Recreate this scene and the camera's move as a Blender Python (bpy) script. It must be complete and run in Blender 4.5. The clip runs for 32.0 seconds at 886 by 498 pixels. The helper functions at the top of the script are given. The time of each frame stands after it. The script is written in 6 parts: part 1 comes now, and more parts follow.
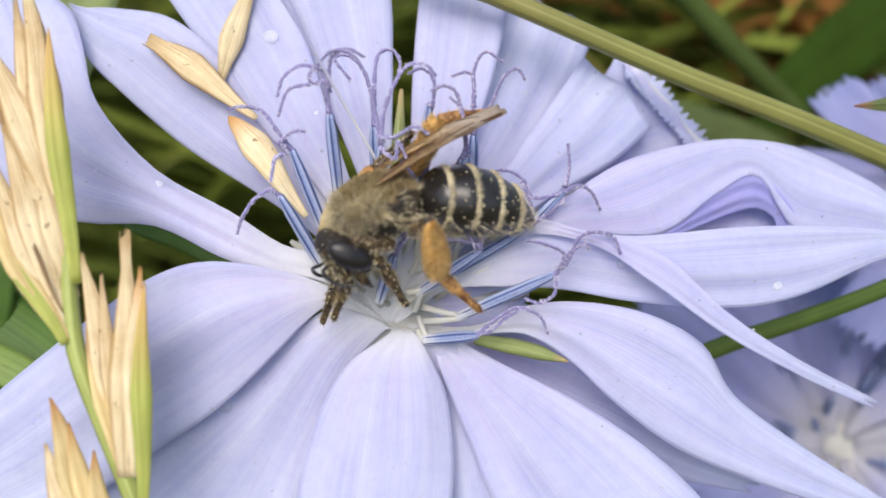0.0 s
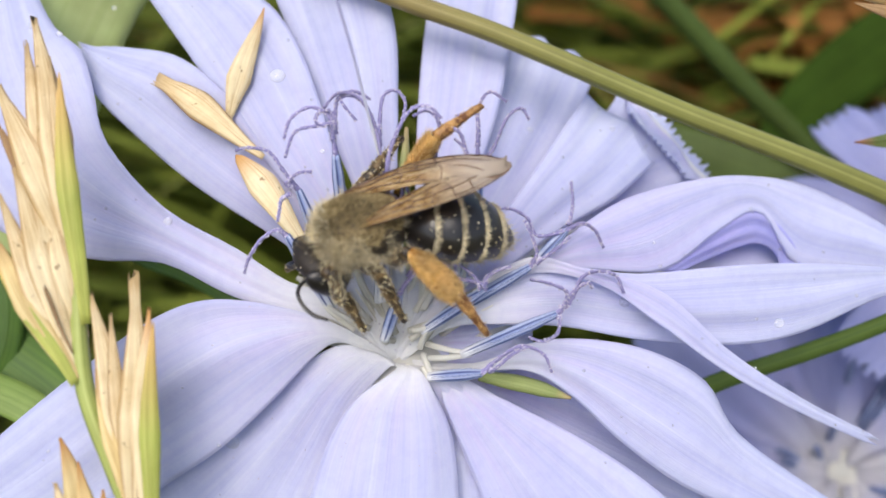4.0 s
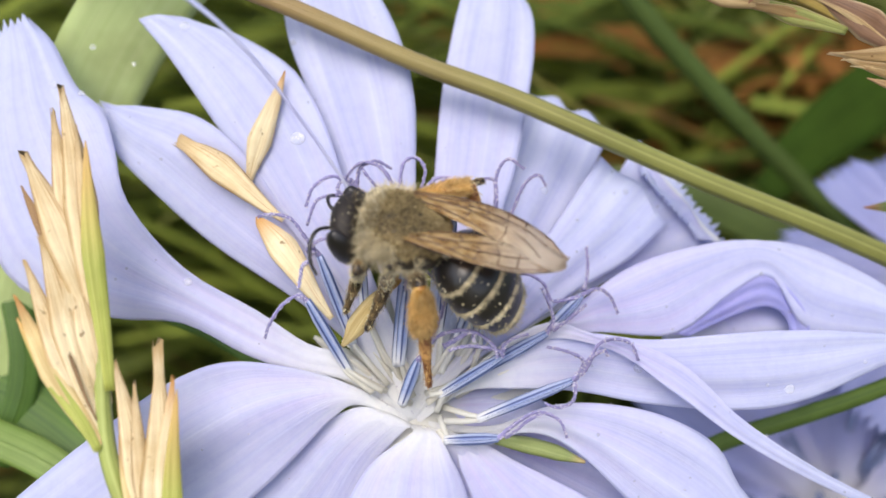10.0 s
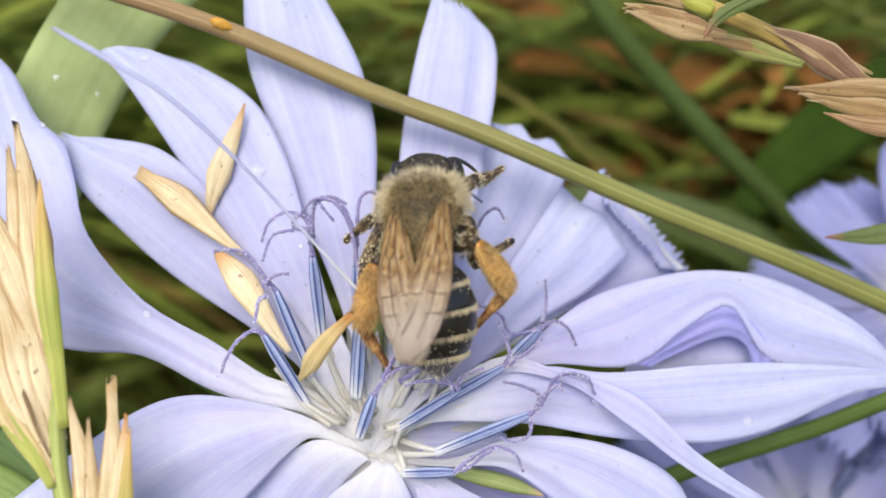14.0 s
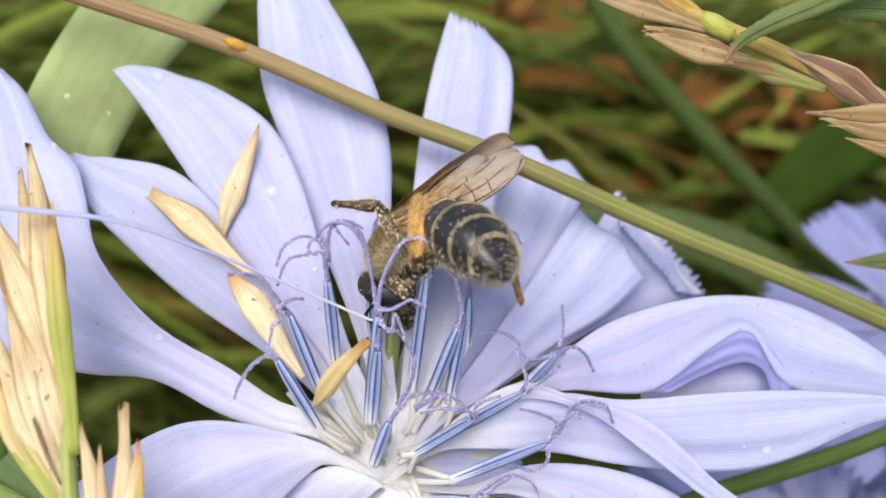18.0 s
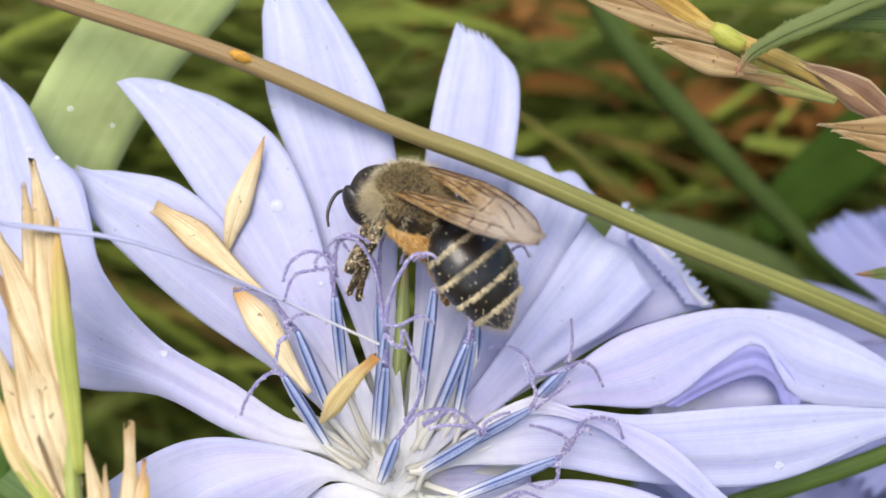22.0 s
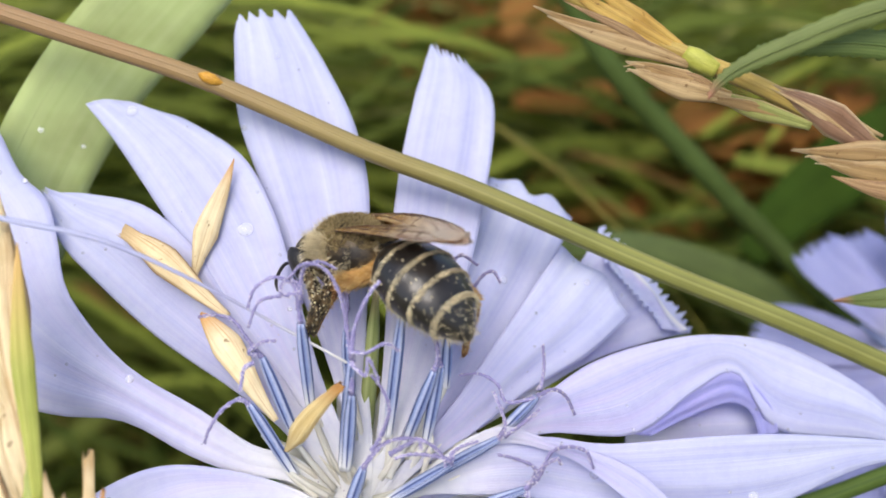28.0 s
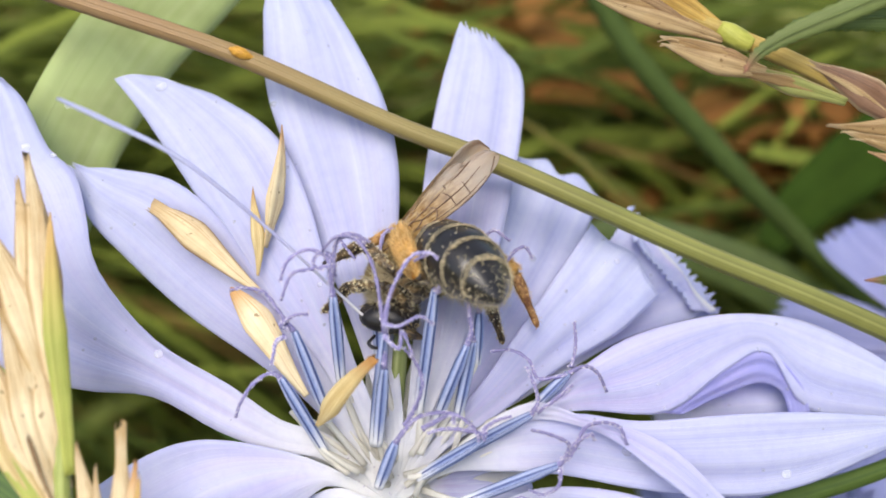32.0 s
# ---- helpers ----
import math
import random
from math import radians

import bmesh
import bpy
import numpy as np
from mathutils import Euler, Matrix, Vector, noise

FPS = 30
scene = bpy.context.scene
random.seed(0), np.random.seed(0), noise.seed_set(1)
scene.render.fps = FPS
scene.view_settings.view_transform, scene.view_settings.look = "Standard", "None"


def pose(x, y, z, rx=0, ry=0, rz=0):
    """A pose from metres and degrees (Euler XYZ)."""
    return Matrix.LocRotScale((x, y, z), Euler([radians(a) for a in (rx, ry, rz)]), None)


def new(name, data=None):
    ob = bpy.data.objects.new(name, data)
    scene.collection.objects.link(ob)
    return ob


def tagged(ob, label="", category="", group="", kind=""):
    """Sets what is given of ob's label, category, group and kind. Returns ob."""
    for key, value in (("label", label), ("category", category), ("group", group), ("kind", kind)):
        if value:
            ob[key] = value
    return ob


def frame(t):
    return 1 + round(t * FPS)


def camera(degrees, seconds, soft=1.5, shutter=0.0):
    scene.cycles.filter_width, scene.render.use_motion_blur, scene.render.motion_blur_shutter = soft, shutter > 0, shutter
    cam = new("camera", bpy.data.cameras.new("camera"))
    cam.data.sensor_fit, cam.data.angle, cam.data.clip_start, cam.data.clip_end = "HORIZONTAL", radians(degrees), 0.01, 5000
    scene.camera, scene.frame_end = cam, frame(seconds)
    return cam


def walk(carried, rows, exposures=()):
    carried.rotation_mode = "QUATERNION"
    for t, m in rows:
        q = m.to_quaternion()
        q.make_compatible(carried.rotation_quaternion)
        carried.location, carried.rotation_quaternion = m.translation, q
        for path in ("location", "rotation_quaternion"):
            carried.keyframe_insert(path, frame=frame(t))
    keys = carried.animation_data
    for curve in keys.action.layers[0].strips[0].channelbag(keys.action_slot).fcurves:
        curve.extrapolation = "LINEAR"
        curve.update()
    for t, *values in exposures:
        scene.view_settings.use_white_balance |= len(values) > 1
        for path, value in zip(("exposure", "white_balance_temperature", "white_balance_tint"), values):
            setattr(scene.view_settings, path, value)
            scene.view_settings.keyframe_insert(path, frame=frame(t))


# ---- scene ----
# Lengths below are in units of CM, in a frame whose origin is the first eye; at() lays them into the world.
EYE, CM = 0.112, 0.008
cam = camera(50, 32.0, soft=1.65)
PATH = [
    (0, 0.001, 0.000, 0.001, 0.10, -34.86, 0.01),
    (0.5, 0.022, -0.003, -0.005, 0.60, -34.79, -0.25),
    (1, 0.000, 0.022, 0.048, 0.30, -34.94, -0.07),
    (1.5, -0.011, 0.004, 0.115, 0.22, -34.93, -0.01),
    (2, -0.038, 0.018, 0.134, 0.31, -34.83, -0.12),
    (2.5, -0.085, 0.046, 0.151, -0.14, -34.75, 0.15),
    (3, -0.005, 0.060, 0.144, 0.29, -34.63, -0.14),
    (3.5, 0.004, 0.053, 0.157, 0.47, -34.49, -0.23),
    (5.5, -0.038, 0.078, 0.270, 0.03, -34.40, 0.12),
    (6, -0.029, 0.098, 0.276, 0.07, -34.36, 0.12),
    (6.5, -0.036, 0.109, 0.289, 0.06, -34.41, 0.14),
    (7, -0.031, 0.093, 0.295, 0.08, -34.25, 0.06),
    (7.5, -0.043, 0.094, 0.327, -0.13, -34.22, 0.40),
    (8, -0.024, 0.109, 0.385, -0.07, -34.43, 0.56),
    (8.5, -0.075, 0.137, 0.425, -0.27, -34.44, 0.75),
    (9, -0.111, 0.154, 0.430, -0.42, -34.15, 0.95),
    (9.5, -0.171, 0.203, 0.522, -0.54, -34.33, 1.00),
    (10, -0.171, 0.191, 0.531, -0.34, -34.22, 0.85),
    (10.5, -0.161, 0.164, 0.522, -0.21, -34.07, 0.79),
    (11, -0.141, 0.180, 0.576, -0.07, -34.14, 0.69),
    (11.5, -0.101, 0.230, 0.611, -0.12, -34.19, 0.66),
    (12, 0.011, 0.250, 0.623, 0.12, -34.24, 0.52),
    (12.5, 0.053, 0.265, 0.631, 0.01, -34.28, 0.51),
    (13, 0.110, 0.303, 0.646, -0.00, -34.32, 0.48),
    (13.5, 0.109, 0.294, 0.685, -0.02, -34.41, 0.46),
    (14, 0.094, 0.303, 0.713, -0.17, -34.33, 0.71),
    (14.5, 0.085, 0.327, 0.714, -0.27, -34.26, 0.80),
    (15, 0.054, 0.332, 0.701, -0.28, -34.19, 0.86),
    (15.5, 0.016, 0.365, 0.765, -0.29, -34.28, 0.85),
    (17.5, 0.011, 0.395, 0.755, -0.20, -33.85, 1.00),
    (18, -0.005, 0.416, 0.750, -0.18, -33.83, 1.03),
    (18.5, -0.051, 0.407, 0.764, -0.35, -33.80, 1.07),
    (19, -0.060, 0.426, 0.742, -0.17, -33.71, 0.94),
    (19.5, -0.035, 0.404, 0.746, 0.07, -33.63, 0.86),
    (20, -0.055, 0.401, 0.724, -0.12, -33.54, 0.95),
    (20.5, -0.079, 0.439, 0.760, -0.23, -33.70, 0.97),
    (21, -0.065, 0.458, 0.739, -0.21, -33.58, 0.91),
    (21.5, -0.078, 0.485, 0.761, -0.11, -33.74, 0.82),
    (22, -0.057, 0.504, 0.779, -0.24, -33.74, 0.92),
    (22.5, -0.042, 0.527, 0.826, -0.05, -33.68, 0.79),
    (23, -0.008, 0.555, 0.826, -0.04, -33.65, 0.77),
    (23.5, 0.028, 0.587, 0.836, 0.01, -33.38, 0.74),
    (24, 0.062, 0.600, 0.840, -0.25, -33.32, 0.91),
    (24.5, 0.122, 0.613, 0.869, -0.01, -33.23, 0.80),
    (25, 0.098, 0.607, 0.852, -0.05, -33.11, 0.87),
    (25.5, 0.139, 0.617, 0.867, 0.16, -33.11, 0.82),
    (27.5, 0.154, 0.623, 0.814, 0.02, -33.09, 1.01),
    (28, 0.145, 0.615, 0.811, 0.09, -33.09, 0.95),
    (28.5, 0.126, 0.625, 0.813, 0.15, -33.03, 0.95),
    (29, 0.076, 0.605, 0.756, 0.06, -32.87, 1.14),
    (29.5, 0.062, 0.584, 0.745, -0.00, -32.82, 1.22),
    (30, 0.028, 0.585, 0.703, -0.09, -32.85, 1.33),
    (30.5, 0.028, 0.584, 0.681, 0.02, -32.91, 1.24),
    (31, -0.052, 0.574, 0.687, -0.14, -32.96, 1.34),
    (31.5, -0.019, 0.567, 0.652, 0.05, -32.78, 1.23),
    (32, -0.037, 0.549, 0.648, 0.09, -32.83, 1.22),
]


def at(p):
    return Vector((p[0] * CM, p[1] * CM, EYE + p[2] * CM))


walk(cam, [(t, pose(x * CM, y * CM, EYE + z * CM, 90 + pitch, 0, yaw) @ pose(0, 0, 0, 0, 0, roll)) for t, x, y, z, yaw, pitch, roll in PATH],
     exposures=[(0, 0.44), (8, 0.48), (15, 0.53), (32, 0.54)])
cam.data.dof.use_dof = True
cam.data.dof.focus_distance = 0.0445
cam.data.dof.aperture_fstop = 31

# ---- light ----
world = bpy.data.worlds.new("sky")
scene.world = world
world.use_nodes = True
wn = world.node_tree
sky = wn.nodes.new("ShaderNodeTexSky")
sky.sky_type, sky.sun_disc = "NISHITA", False
sky.sun_elevation, sky.sun_rotation = radians(58), radians(200)
sky.air_density, sky.dust_density = 1.0, 3.5
wn.links.new(sky.outputs[0], wn.nodes["Background"].inputs[0])
wn.nodes["Background"].inputs[1].default_value = 0.145
sun = new("sun", bpy.data.lights.new("sun", "SUN"))
sun.data.energy, sun.data.angle, sun.data.color = 1.6, radians(40), (1.0, 0.95, 0.87)
sun.matrix_world = pose(0, 0, 1, 26, -9, 0)


# ---- materials ----
def material(name, rough=0.5, spec=0.4):
    m = bpy.data.materials.new(name)
    m.use_nodes = True
    b = m.node_tree.nodes["Principled BSDF"]
    b.inputs["Roughness"].default_value = rough
    b.inputs["Specular IOR Level"].default_value = spec
    return m, m.node_tree, b


def node(nt, kind, **values):
    n = nt.nodes.new(kind)
    for key, value in values.items():
        n.inputs[key].default_value = value
    return n


def ramp(nt, source, stops):
    r = nt.nodes.new("ShaderNodeValToRGB")
    e = r.color_ramp.elements
    while len(e) < len(stops):
        e.new(0.5)
    for el, (p, c) in zip(e, stops):
        el.position, el.color = p, (*c, 1)
    nt.links.new(source, r.inputs[0])
    return r.outputs[0]


def mixed(nt, kind, fac, a, b):
    m = nt.nodes.new("ShaderNodeMix")
    m.data_type, m.blend_type = "RGBA", kind
    for value, slot in ((fac, 0), (a, 6), (b, 7)):
        if isinstance(value, (int, float)):
            m.inputs[slot].default_value = value
        elif isinstance(value, tuple):
            m.inputs[slot].default_value = (*value, 1)
        else:
            nt.links.new(value, m.inputs[slot])
    return m.outputs[2]


def coords(nt, which="UV", scale=(1, 1, 1)):
    tc = nt.nodes.new("ShaderNodeTexCoord")
    mp = nt.nodes.new("ShaderNodeMapping")
    mp.inputs["Scale"].default_value = scale
    nt.links.new(tc.outputs[which], mp.inputs[0])
    return mp.outputs[0]


def grain(nt, vec, scale, detail=3.0, rough=0.6):
    n = node(nt, "ShaderNodeTexNoise", Scale=scale, Detail=detail, Roughness=rough)
    nt.links.new(vec, n.inputs["Vector"])
    return n.outputs["Fac"]


def bump(nt, b, height, strength, distance):
    n = node(nt, "ShaderNodeBump", Strength=strength, Distance=distance)
    nt.links.new(height, n.inputs["Height"])
    nt.links.new(n.outputs[0], b.inputs["Normal"])


def thin(nt, b, color, share):
    """Lets part of the light through a thin blade."""
    tr = nt.nodes.new("ShaderNodeBsdfTranslucent")
    nt.links.new(color, tr.inputs[0])
    mx = nt.nodes.new("ShaderNodeMixShader")
    mx.inputs[0].default_value = share
    nt.links.new(b.outputs[0], mx.inputs[1])
    nt.links.new(tr.outputs[0], mx.inputs[2])
    nt.links.new(mx.outputs[0], nt.nodes["Material Output"].inputs[0])


def petal_material(name, deep, pale, white, lilac=(0.6, 0.53, 0.86)):
    """Soft pleated petal: broad lilac and pale streaks, faint veins, a white foot, and dew-dulled cells."""
    m, nt, b = material(name, 0.48, 0.35)
    pleats = grain(nt, coords(nt, "UV", (0.5, 5.5, 1)), 1.3, 3)
    veins = grain(nt, coords(nt, "UV", (0.5, 20, 1)), 1.6, 3)
    broad = grain(nt, coords(nt, "UV", (1.6, 1.8, 1)), 1.4, 2)
    u = nt.nodes.new("ShaderNodeSeparateXYZ")
    nt.links.new(coords(nt), u.inputs[0])
    c = ramp(nt, pleats, [(0.32, deep), (0.66, pale)])
    c = mixed(nt, "MULTIPLY", 0.55, c, ramp(nt, veins, [(0.3, (0.84, 0.86, 0.95)), (0.55, (1, 1, 1))]))
    c = mixed(nt, "MIX", ramp(nt, broad, [(0.38, (0, 0, 0)), (0.72, (0.55, 0.55, 0.55))]), c, tuple(min(1, 1.06 * q) for q in pale))
    # lilac flush over the inner half, in uneven streaks, and the white foot
    flush = ramp(nt, u.outputs[0], [(0.1, (0, 0, 0)), (0.28, (0.9, 0.9, 0.9)), (0.55, (0.42, 0.42, 0.42)), (0.9, (0, 0, 0))])
    patch = grain(nt, coords(nt, "UV", (0.9, 4, 1)), 1.3, 3)
    flush = mixed(nt, "MULTIPLY", 1.0, flush, ramp(nt, patch, [(0.36, (0.15, 0.15, 0.15)), (0.6, (1, 1, 1))]))
    # some petals are more flushed than others
    info = nt.nodes.new("ShaderNodeObjectInfo")
    flush = mixed(nt, "MULTIPLY", 1.0, flush, ramp(nt, info.outputs["Random"], [(0.0, (0.5, 0.5, 0.5)), (1.0, (1, 1, 1))]))
    c = mixed(nt, "MIX", flush, c, lilac)
    c = mixed(nt, "MIX", ramp(nt, u.outputs[0], [(0.1, (1, 1, 1)), (0.36, (0, 0, 0))]), c, white)
    cells = grain(nt, coords(nt, "Object"), 1500.0, 4, 0.7)
    c = mixed(nt, "MULTIPLY", 0.45, c, ramp(nt, cells, [(0.34, (0.86, 0.86, 0.94)), (0.55, (1, 1, 1))]))
    nt.links.new(c, b.inputs["Base Color"])
    b.inputs["Sheen Weight"].default_value = 0.15
    relief = mixed(nt, "ADD", 0.35, veins, cells)
    bump(nt, b, relief, 0.45, 0.00012)
    thin(nt, b, c, 0.36)
    return m


PETAL = petal_material("petal", (0.5, 0.53, 0.795), (0.685, 0.722, 0.88), (0.9, 0.9, 0.9), (0.63, 0.553, 0.835))
# folded petal edge: deeper underside blue, with the fold's shade mixed into it
PETAL_FOLD_SHADED = petal_material("petal_fold_shaded", (0.36, 0.38, 0.78), (0.52, 0.53, 0.87), (0.44, 0.44, 0.84))
# darker petal copy for the flowers behind, their shade put into the colour
PETAL_FAR_SHADED = petal_material("petal_far_shaded", (0.29, 0.32, 0.6), (0.41, 0.44, 0.7), (0.54, 0.53, 0.58), (0.4, 0.38, 0.64))


def streaked(name, dark, light, scale=(1, 9, 1), size=2.0, rough=0.55, share=0.0, bumps=0.4, spec=0.35, tip=None, low=0.34, high=0.66):
    m, nt, b = material(name, rough, spec)
    g = grain(nt, coords(nt, "UV", scale), size, 4)
    c = ramp(nt, g, [(low, dark), (high, light)])
    g2 = grain(nt, coords(nt, "Object"), 260.0, 3)
    c = mixed(nt, "MULTIPLY", 0.6, c, ramp(nt, g2, [(0.3, (0.62, 0.6, 0.55)), (0.6, (1, 1, 1))]))
    info = nt.nodes.new("ShaderNodeObjectInfo")
    c = mixed(nt, "MULTIPLY", 0.35, c, ramp(nt, info.outputs["Random"], [(0.0, (0.7, 0.72, 0.7)), (1.0, (1.1, 1.08, 1.0))]))
    if tip:
        u = nt.nodes.new("ShaderNodeSeparateXYZ")
        nt.links.new(coords(nt), u.inputs[0])
        c = mixed(nt, "MIX", ramp(nt, u.outputs[0], [(tip[0], (0, 0, 0)), (tip[1], (1, 1, 1))]), c, tip[2])
    nt.links.new(c, b.inputs["Base Color"])
    bump(nt, b, g, bumps, 0.0001)
    if share:
        thin(nt, b, c, share)
    return m


STRAW = streaked("straw", (0.62, 0.42, 0.15), (0.9, 0.76, 0.42), (0.8, 12, 1), 1.6, 0.5, 0.15, tip=(0.72, 1.0, (0.42, 0.2, 0.05)))


def papery(name, brown, cream, edge, tip, tip_from=0.86):
    """Thin dry husk: cream, with brown streaks, dark rims, freckles and a stained tip."""
    m, nt, b = material(name, 0.5, 0.35)
    g = grain(nt, coords(nt, "UV", (0.6, 6, 1)), 1.8, 4)
    c = ramp(nt, g, [(0.33, brown), (0.45, tuple(0.3 * p + 0.7 * q for p, q in zip(brown, cream))), (0.55, cream)])
    blot = grain(nt, coords(nt, "Object"), 330.0, 4)
    c = mixed(nt, "MULTIPLY", 0.7, c, ramp(nt, blot, [(0.3, (0.72, 0.6, 0.42)), (0.55, (1, 1, 1))]))
    freckle = grain(nt, coords(nt, "Object"), 2600.0, 2)
    c = mixed(nt, "MULTIPLY", 0.75, c, ramp(nt, freckle, [(0.27, (0.35, 0.25, 0.15)), (0.33, (1, 1, 1))]))
    u = nt.nodes.new("ShaderNodeSeparateXYZ")
    nt.links.new(coords(nt), u.inputs[0])
    c = mixed(nt, "MIX", ramp(nt, u.outputs[1], [(0.06, (0.9, 0.9, 0.9)), (0.2, (0, 0, 0)), (0.78, (0, 0, 0)), (0.93, (0.9, 0.9, 0.9))]), c, edge)
    c = mixed(nt, "MIX", ramp(nt, u.outputs[0], [(tip_from, (0, 0, 0)), (1.0, (0.9, 0.9, 0.9))]), c, tip)
    info = nt.nodes.new("ShaderNodeObjectInfo")
    c = mixed(nt, "MULTIPLY", 0.3, c, ramp(nt, info.outputs["Random"], [(0.0, (0.8, 0.74, 0.62)), (1.0, (1.08, 1.06, 1.0))]))
    nt.links.new(c, b.inputs["Base Color"])
    bump(nt, b, g, 0.6, 0.00015)
    thin(nt, b, c, 0.25)
    return m


GLUME = papery("glume", (0.5, 0.29, 0.1), (0.93, 0.82, 0.55), (0.5, 0.3, 0.1), (0.6, 0.42, 0.2), 0.93)
HUSK_TAN = papery("husk_tan", (0.55, 0.36, 0.16), (0.9, 0.77, 0.5), (0.36, 0.2, 0.08), (0.6, 0.44, 0.24))
HUSK_CREAM = papery("husk_cream", (0.66, 0.46, 0.22), (0.95, 0.86, 0.6), (0.84, 0.68, 0.4), (0.66, 0.32, 0.08), 0.74)
GLUME_DRY = papery("glume_dry", (0.16, 0.085, 0.035), (0.42, 0.28, 0.12), (0.56, 0.42, 0.24), (0.6, 0.48, 0.3))
GLUME_GREEN = streaked("glume_green", (0.34, 0.4, 0.06), (0.62, 0.64, 0.18), (0.7, 8, 1), 1.5, 0.45, 0.2, tip=(0.5, 0.95, (0.7, 0.46, 0.16)))
GLUME_GOLD = papery("glume_gold", (0.3, 0.17, 0.035), (0.66, 0.46, 0.12), (0.4, 0.24, 0.06), (0.5, 0.33, 0.12))
GLUME_TAN = papery("glume_tan", (0.3, 0.18, 0.08), (0.6, 0.45, 0.24), (0.36, 0.22, 0.1), (0.66, 0.54, 0.34))
GLUME_OLIVE = papery("glume_olive", (0.16, 0.2, 0.05), (0.36, 0.38, 0.12), (0.5, 0.36, 0.2), (0.5, 0.34, 0.2))
GLUME_PLUM = papery("glume_plum", (0.13, 0.07, 0.05), (0.32, 0.19, 0.12), (0.7, 0.56, 0.34), (0.62, 0.5, 0.3))
STALK_GOLD = streaked("stalk_gold", (0.34, 0.22, 0.05), (0.6, 0.45, 0.13), (0.3, 6, 1), 2.0, 0.45)
STALK_NODE = streaked("stalk_node", (0.36, 0.38, 0.06), (0.56, 0.56, 0.12), (1, 4, 1), 2.0, 0.45)
GLUME_BROWN = streaked("glume_brown", (0.16, 0.08, 0.04), (0.5, 0.33, 0.16), (0.7, 9, 1), 1.8, 0.55, 0.1)
STALK = streaked("stalk", (0.14, 0.15, 0.035), (0.3, 0.3, 0.085), (0.2, 7, 1), 2.0, 0.42, 0.0, tip=(0.3, 0.7, (0.3, 0.19, 0.09)))
STALK_GREEN = streaked("stalk_green", (0.2, 0.25, 0.05), (0.42, 0.47, 0.15), (0.3, 6, 1), 2.0, 0.42)
BRACT = streaked("bract", (0.16, 0.2, 0.06), (0.3, 0.35, 0.13), (0.3, 6, 1), 2.0, 0.42, tip=(0.8, 1.0, (0.45, 0.33, 0.16)))
STEM = streaked("stem", (0.06, 0.11, 0.02), (0.12, 0.18, 0.035), (0.3, 5, 1), 2.0, 0.6, spec=0.2)
LEAF_PALE = streaked("leaf_pale", (0.5, 0.61, 0.25), (0.6, 0.7, 0.33), (0.15, 4, 1), 1.6, 0.42, 0.35, 0.15)
LEAF = streaked("leaf", (0.16, 0.27, 0.05), (0.3, 0.42, 0.11), (0.3, 10, 1), 1.6, 0.42, 0.3, 0.3)
LEAF_DARK = streaked("leaf_dark", (0.05, 0.12, 0.02), (0.13, 0.24, 0.04), (0.3, 8, 1), 1.6, 0.45, 0.25)
def striped(name):
    """Dark blue lines along a tube, with pale seams between."""
    m, nt, b = material(name, 0.42, 0.5)
    v = nt.nodes.new("ShaderNodeSeparateXYZ")
    nt.links.new(coords(nt), v.inputs[0])
    saw = nt.nodes.new("ShaderNodeMath")
    saw.operation, saw.inputs[1].default_value = "MULTIPLY", 5.0
    nt.links.new(v.outputs[1], saw.inputs[0])
    part_ = nt.nodes.new("ShaderNodeMath")
    part_.operation = "FRACT"
    nt.links.new(saw.outputs[0], part_.inputs[0])
    c = ramp(nt, part_.outputs[0], [(0.0, (0.56, 0.62, 0.8)), (0.2, (0.34, 0.42, 0.68)), (0.32, (0.045, 0.065, 0.2)), (0.46, (0.06, 0.09, 0.26)), (0.58, (0.26, 0.34, 0.62)), (0.8, (0.36, 0.44, 0.7)), (1.0, (0.56, 0.62, 0.8))])
    g = grain(nt, coords(nt, "UV", (6, 10, 1)), 3.0, 3)
    c = mixed(nt, "MULTIPLY", 0.5, c, ramp(nt, g, [(0.3, (0.6, 0.6, 0.7)), (0.65, (1.1, 1.1, 1.1))]))
    # the pale parts whiten towards the foot sooner than the dark lines do
    gap = ramp(nt, part_.outputs[0], [(0.22, (1, 1, 1)), (0.34, (0, 0, 0)), (0.46, (0, 0, 0)), (0.58, (1, 1, 1))])
    fade = mixed(nt, "MULTIPLY", 1.0, ramp(nt, v.outputs[0], [(0.06, (1, 1, 1)), (0.34, (0, 0, 0))]), gap)
    c = mixed(nt, "MIX", fade, c, (0.86, 0.87, 0.9))
    c = mixed(nt, "MIX", ramp(nt, v.outputs[0], [(0.0, (1, 1, 1)), (0.1, (0, 0, 0))]), c, (0.86, 0.87, 0.9))
    nt.links.new(c, b.inputs["Base Color"])
    bump(nt, b, part_.outputs[0], 0.3, 0.00008)
    thin(nt, b, c, 0.2)
    return m


BLUE_TUBE = striped("blue_tube")
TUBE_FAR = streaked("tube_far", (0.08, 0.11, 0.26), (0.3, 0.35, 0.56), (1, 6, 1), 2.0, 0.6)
STYLE_DUST = streaked("style_dust", (0.55, 0.5, 0.74), (0.85, 0.82, 0.9), (3, 3, 1), 2.0, 0.7)
STYLE = streaked("style", (0.22, 0.2, 0.5), (0.5, 0.46, 0.76), (9, 4, 1), 3.0, 0.6, 0.1, 0.8)
FILAMENT = streaked("filament", (0.92, 0.9, 0.86), (0.98, 0.97, 0.93), (0.3, 4, 1), 2.0, 0.6, 0.55, 0.05, low=0.2, high=0.5)


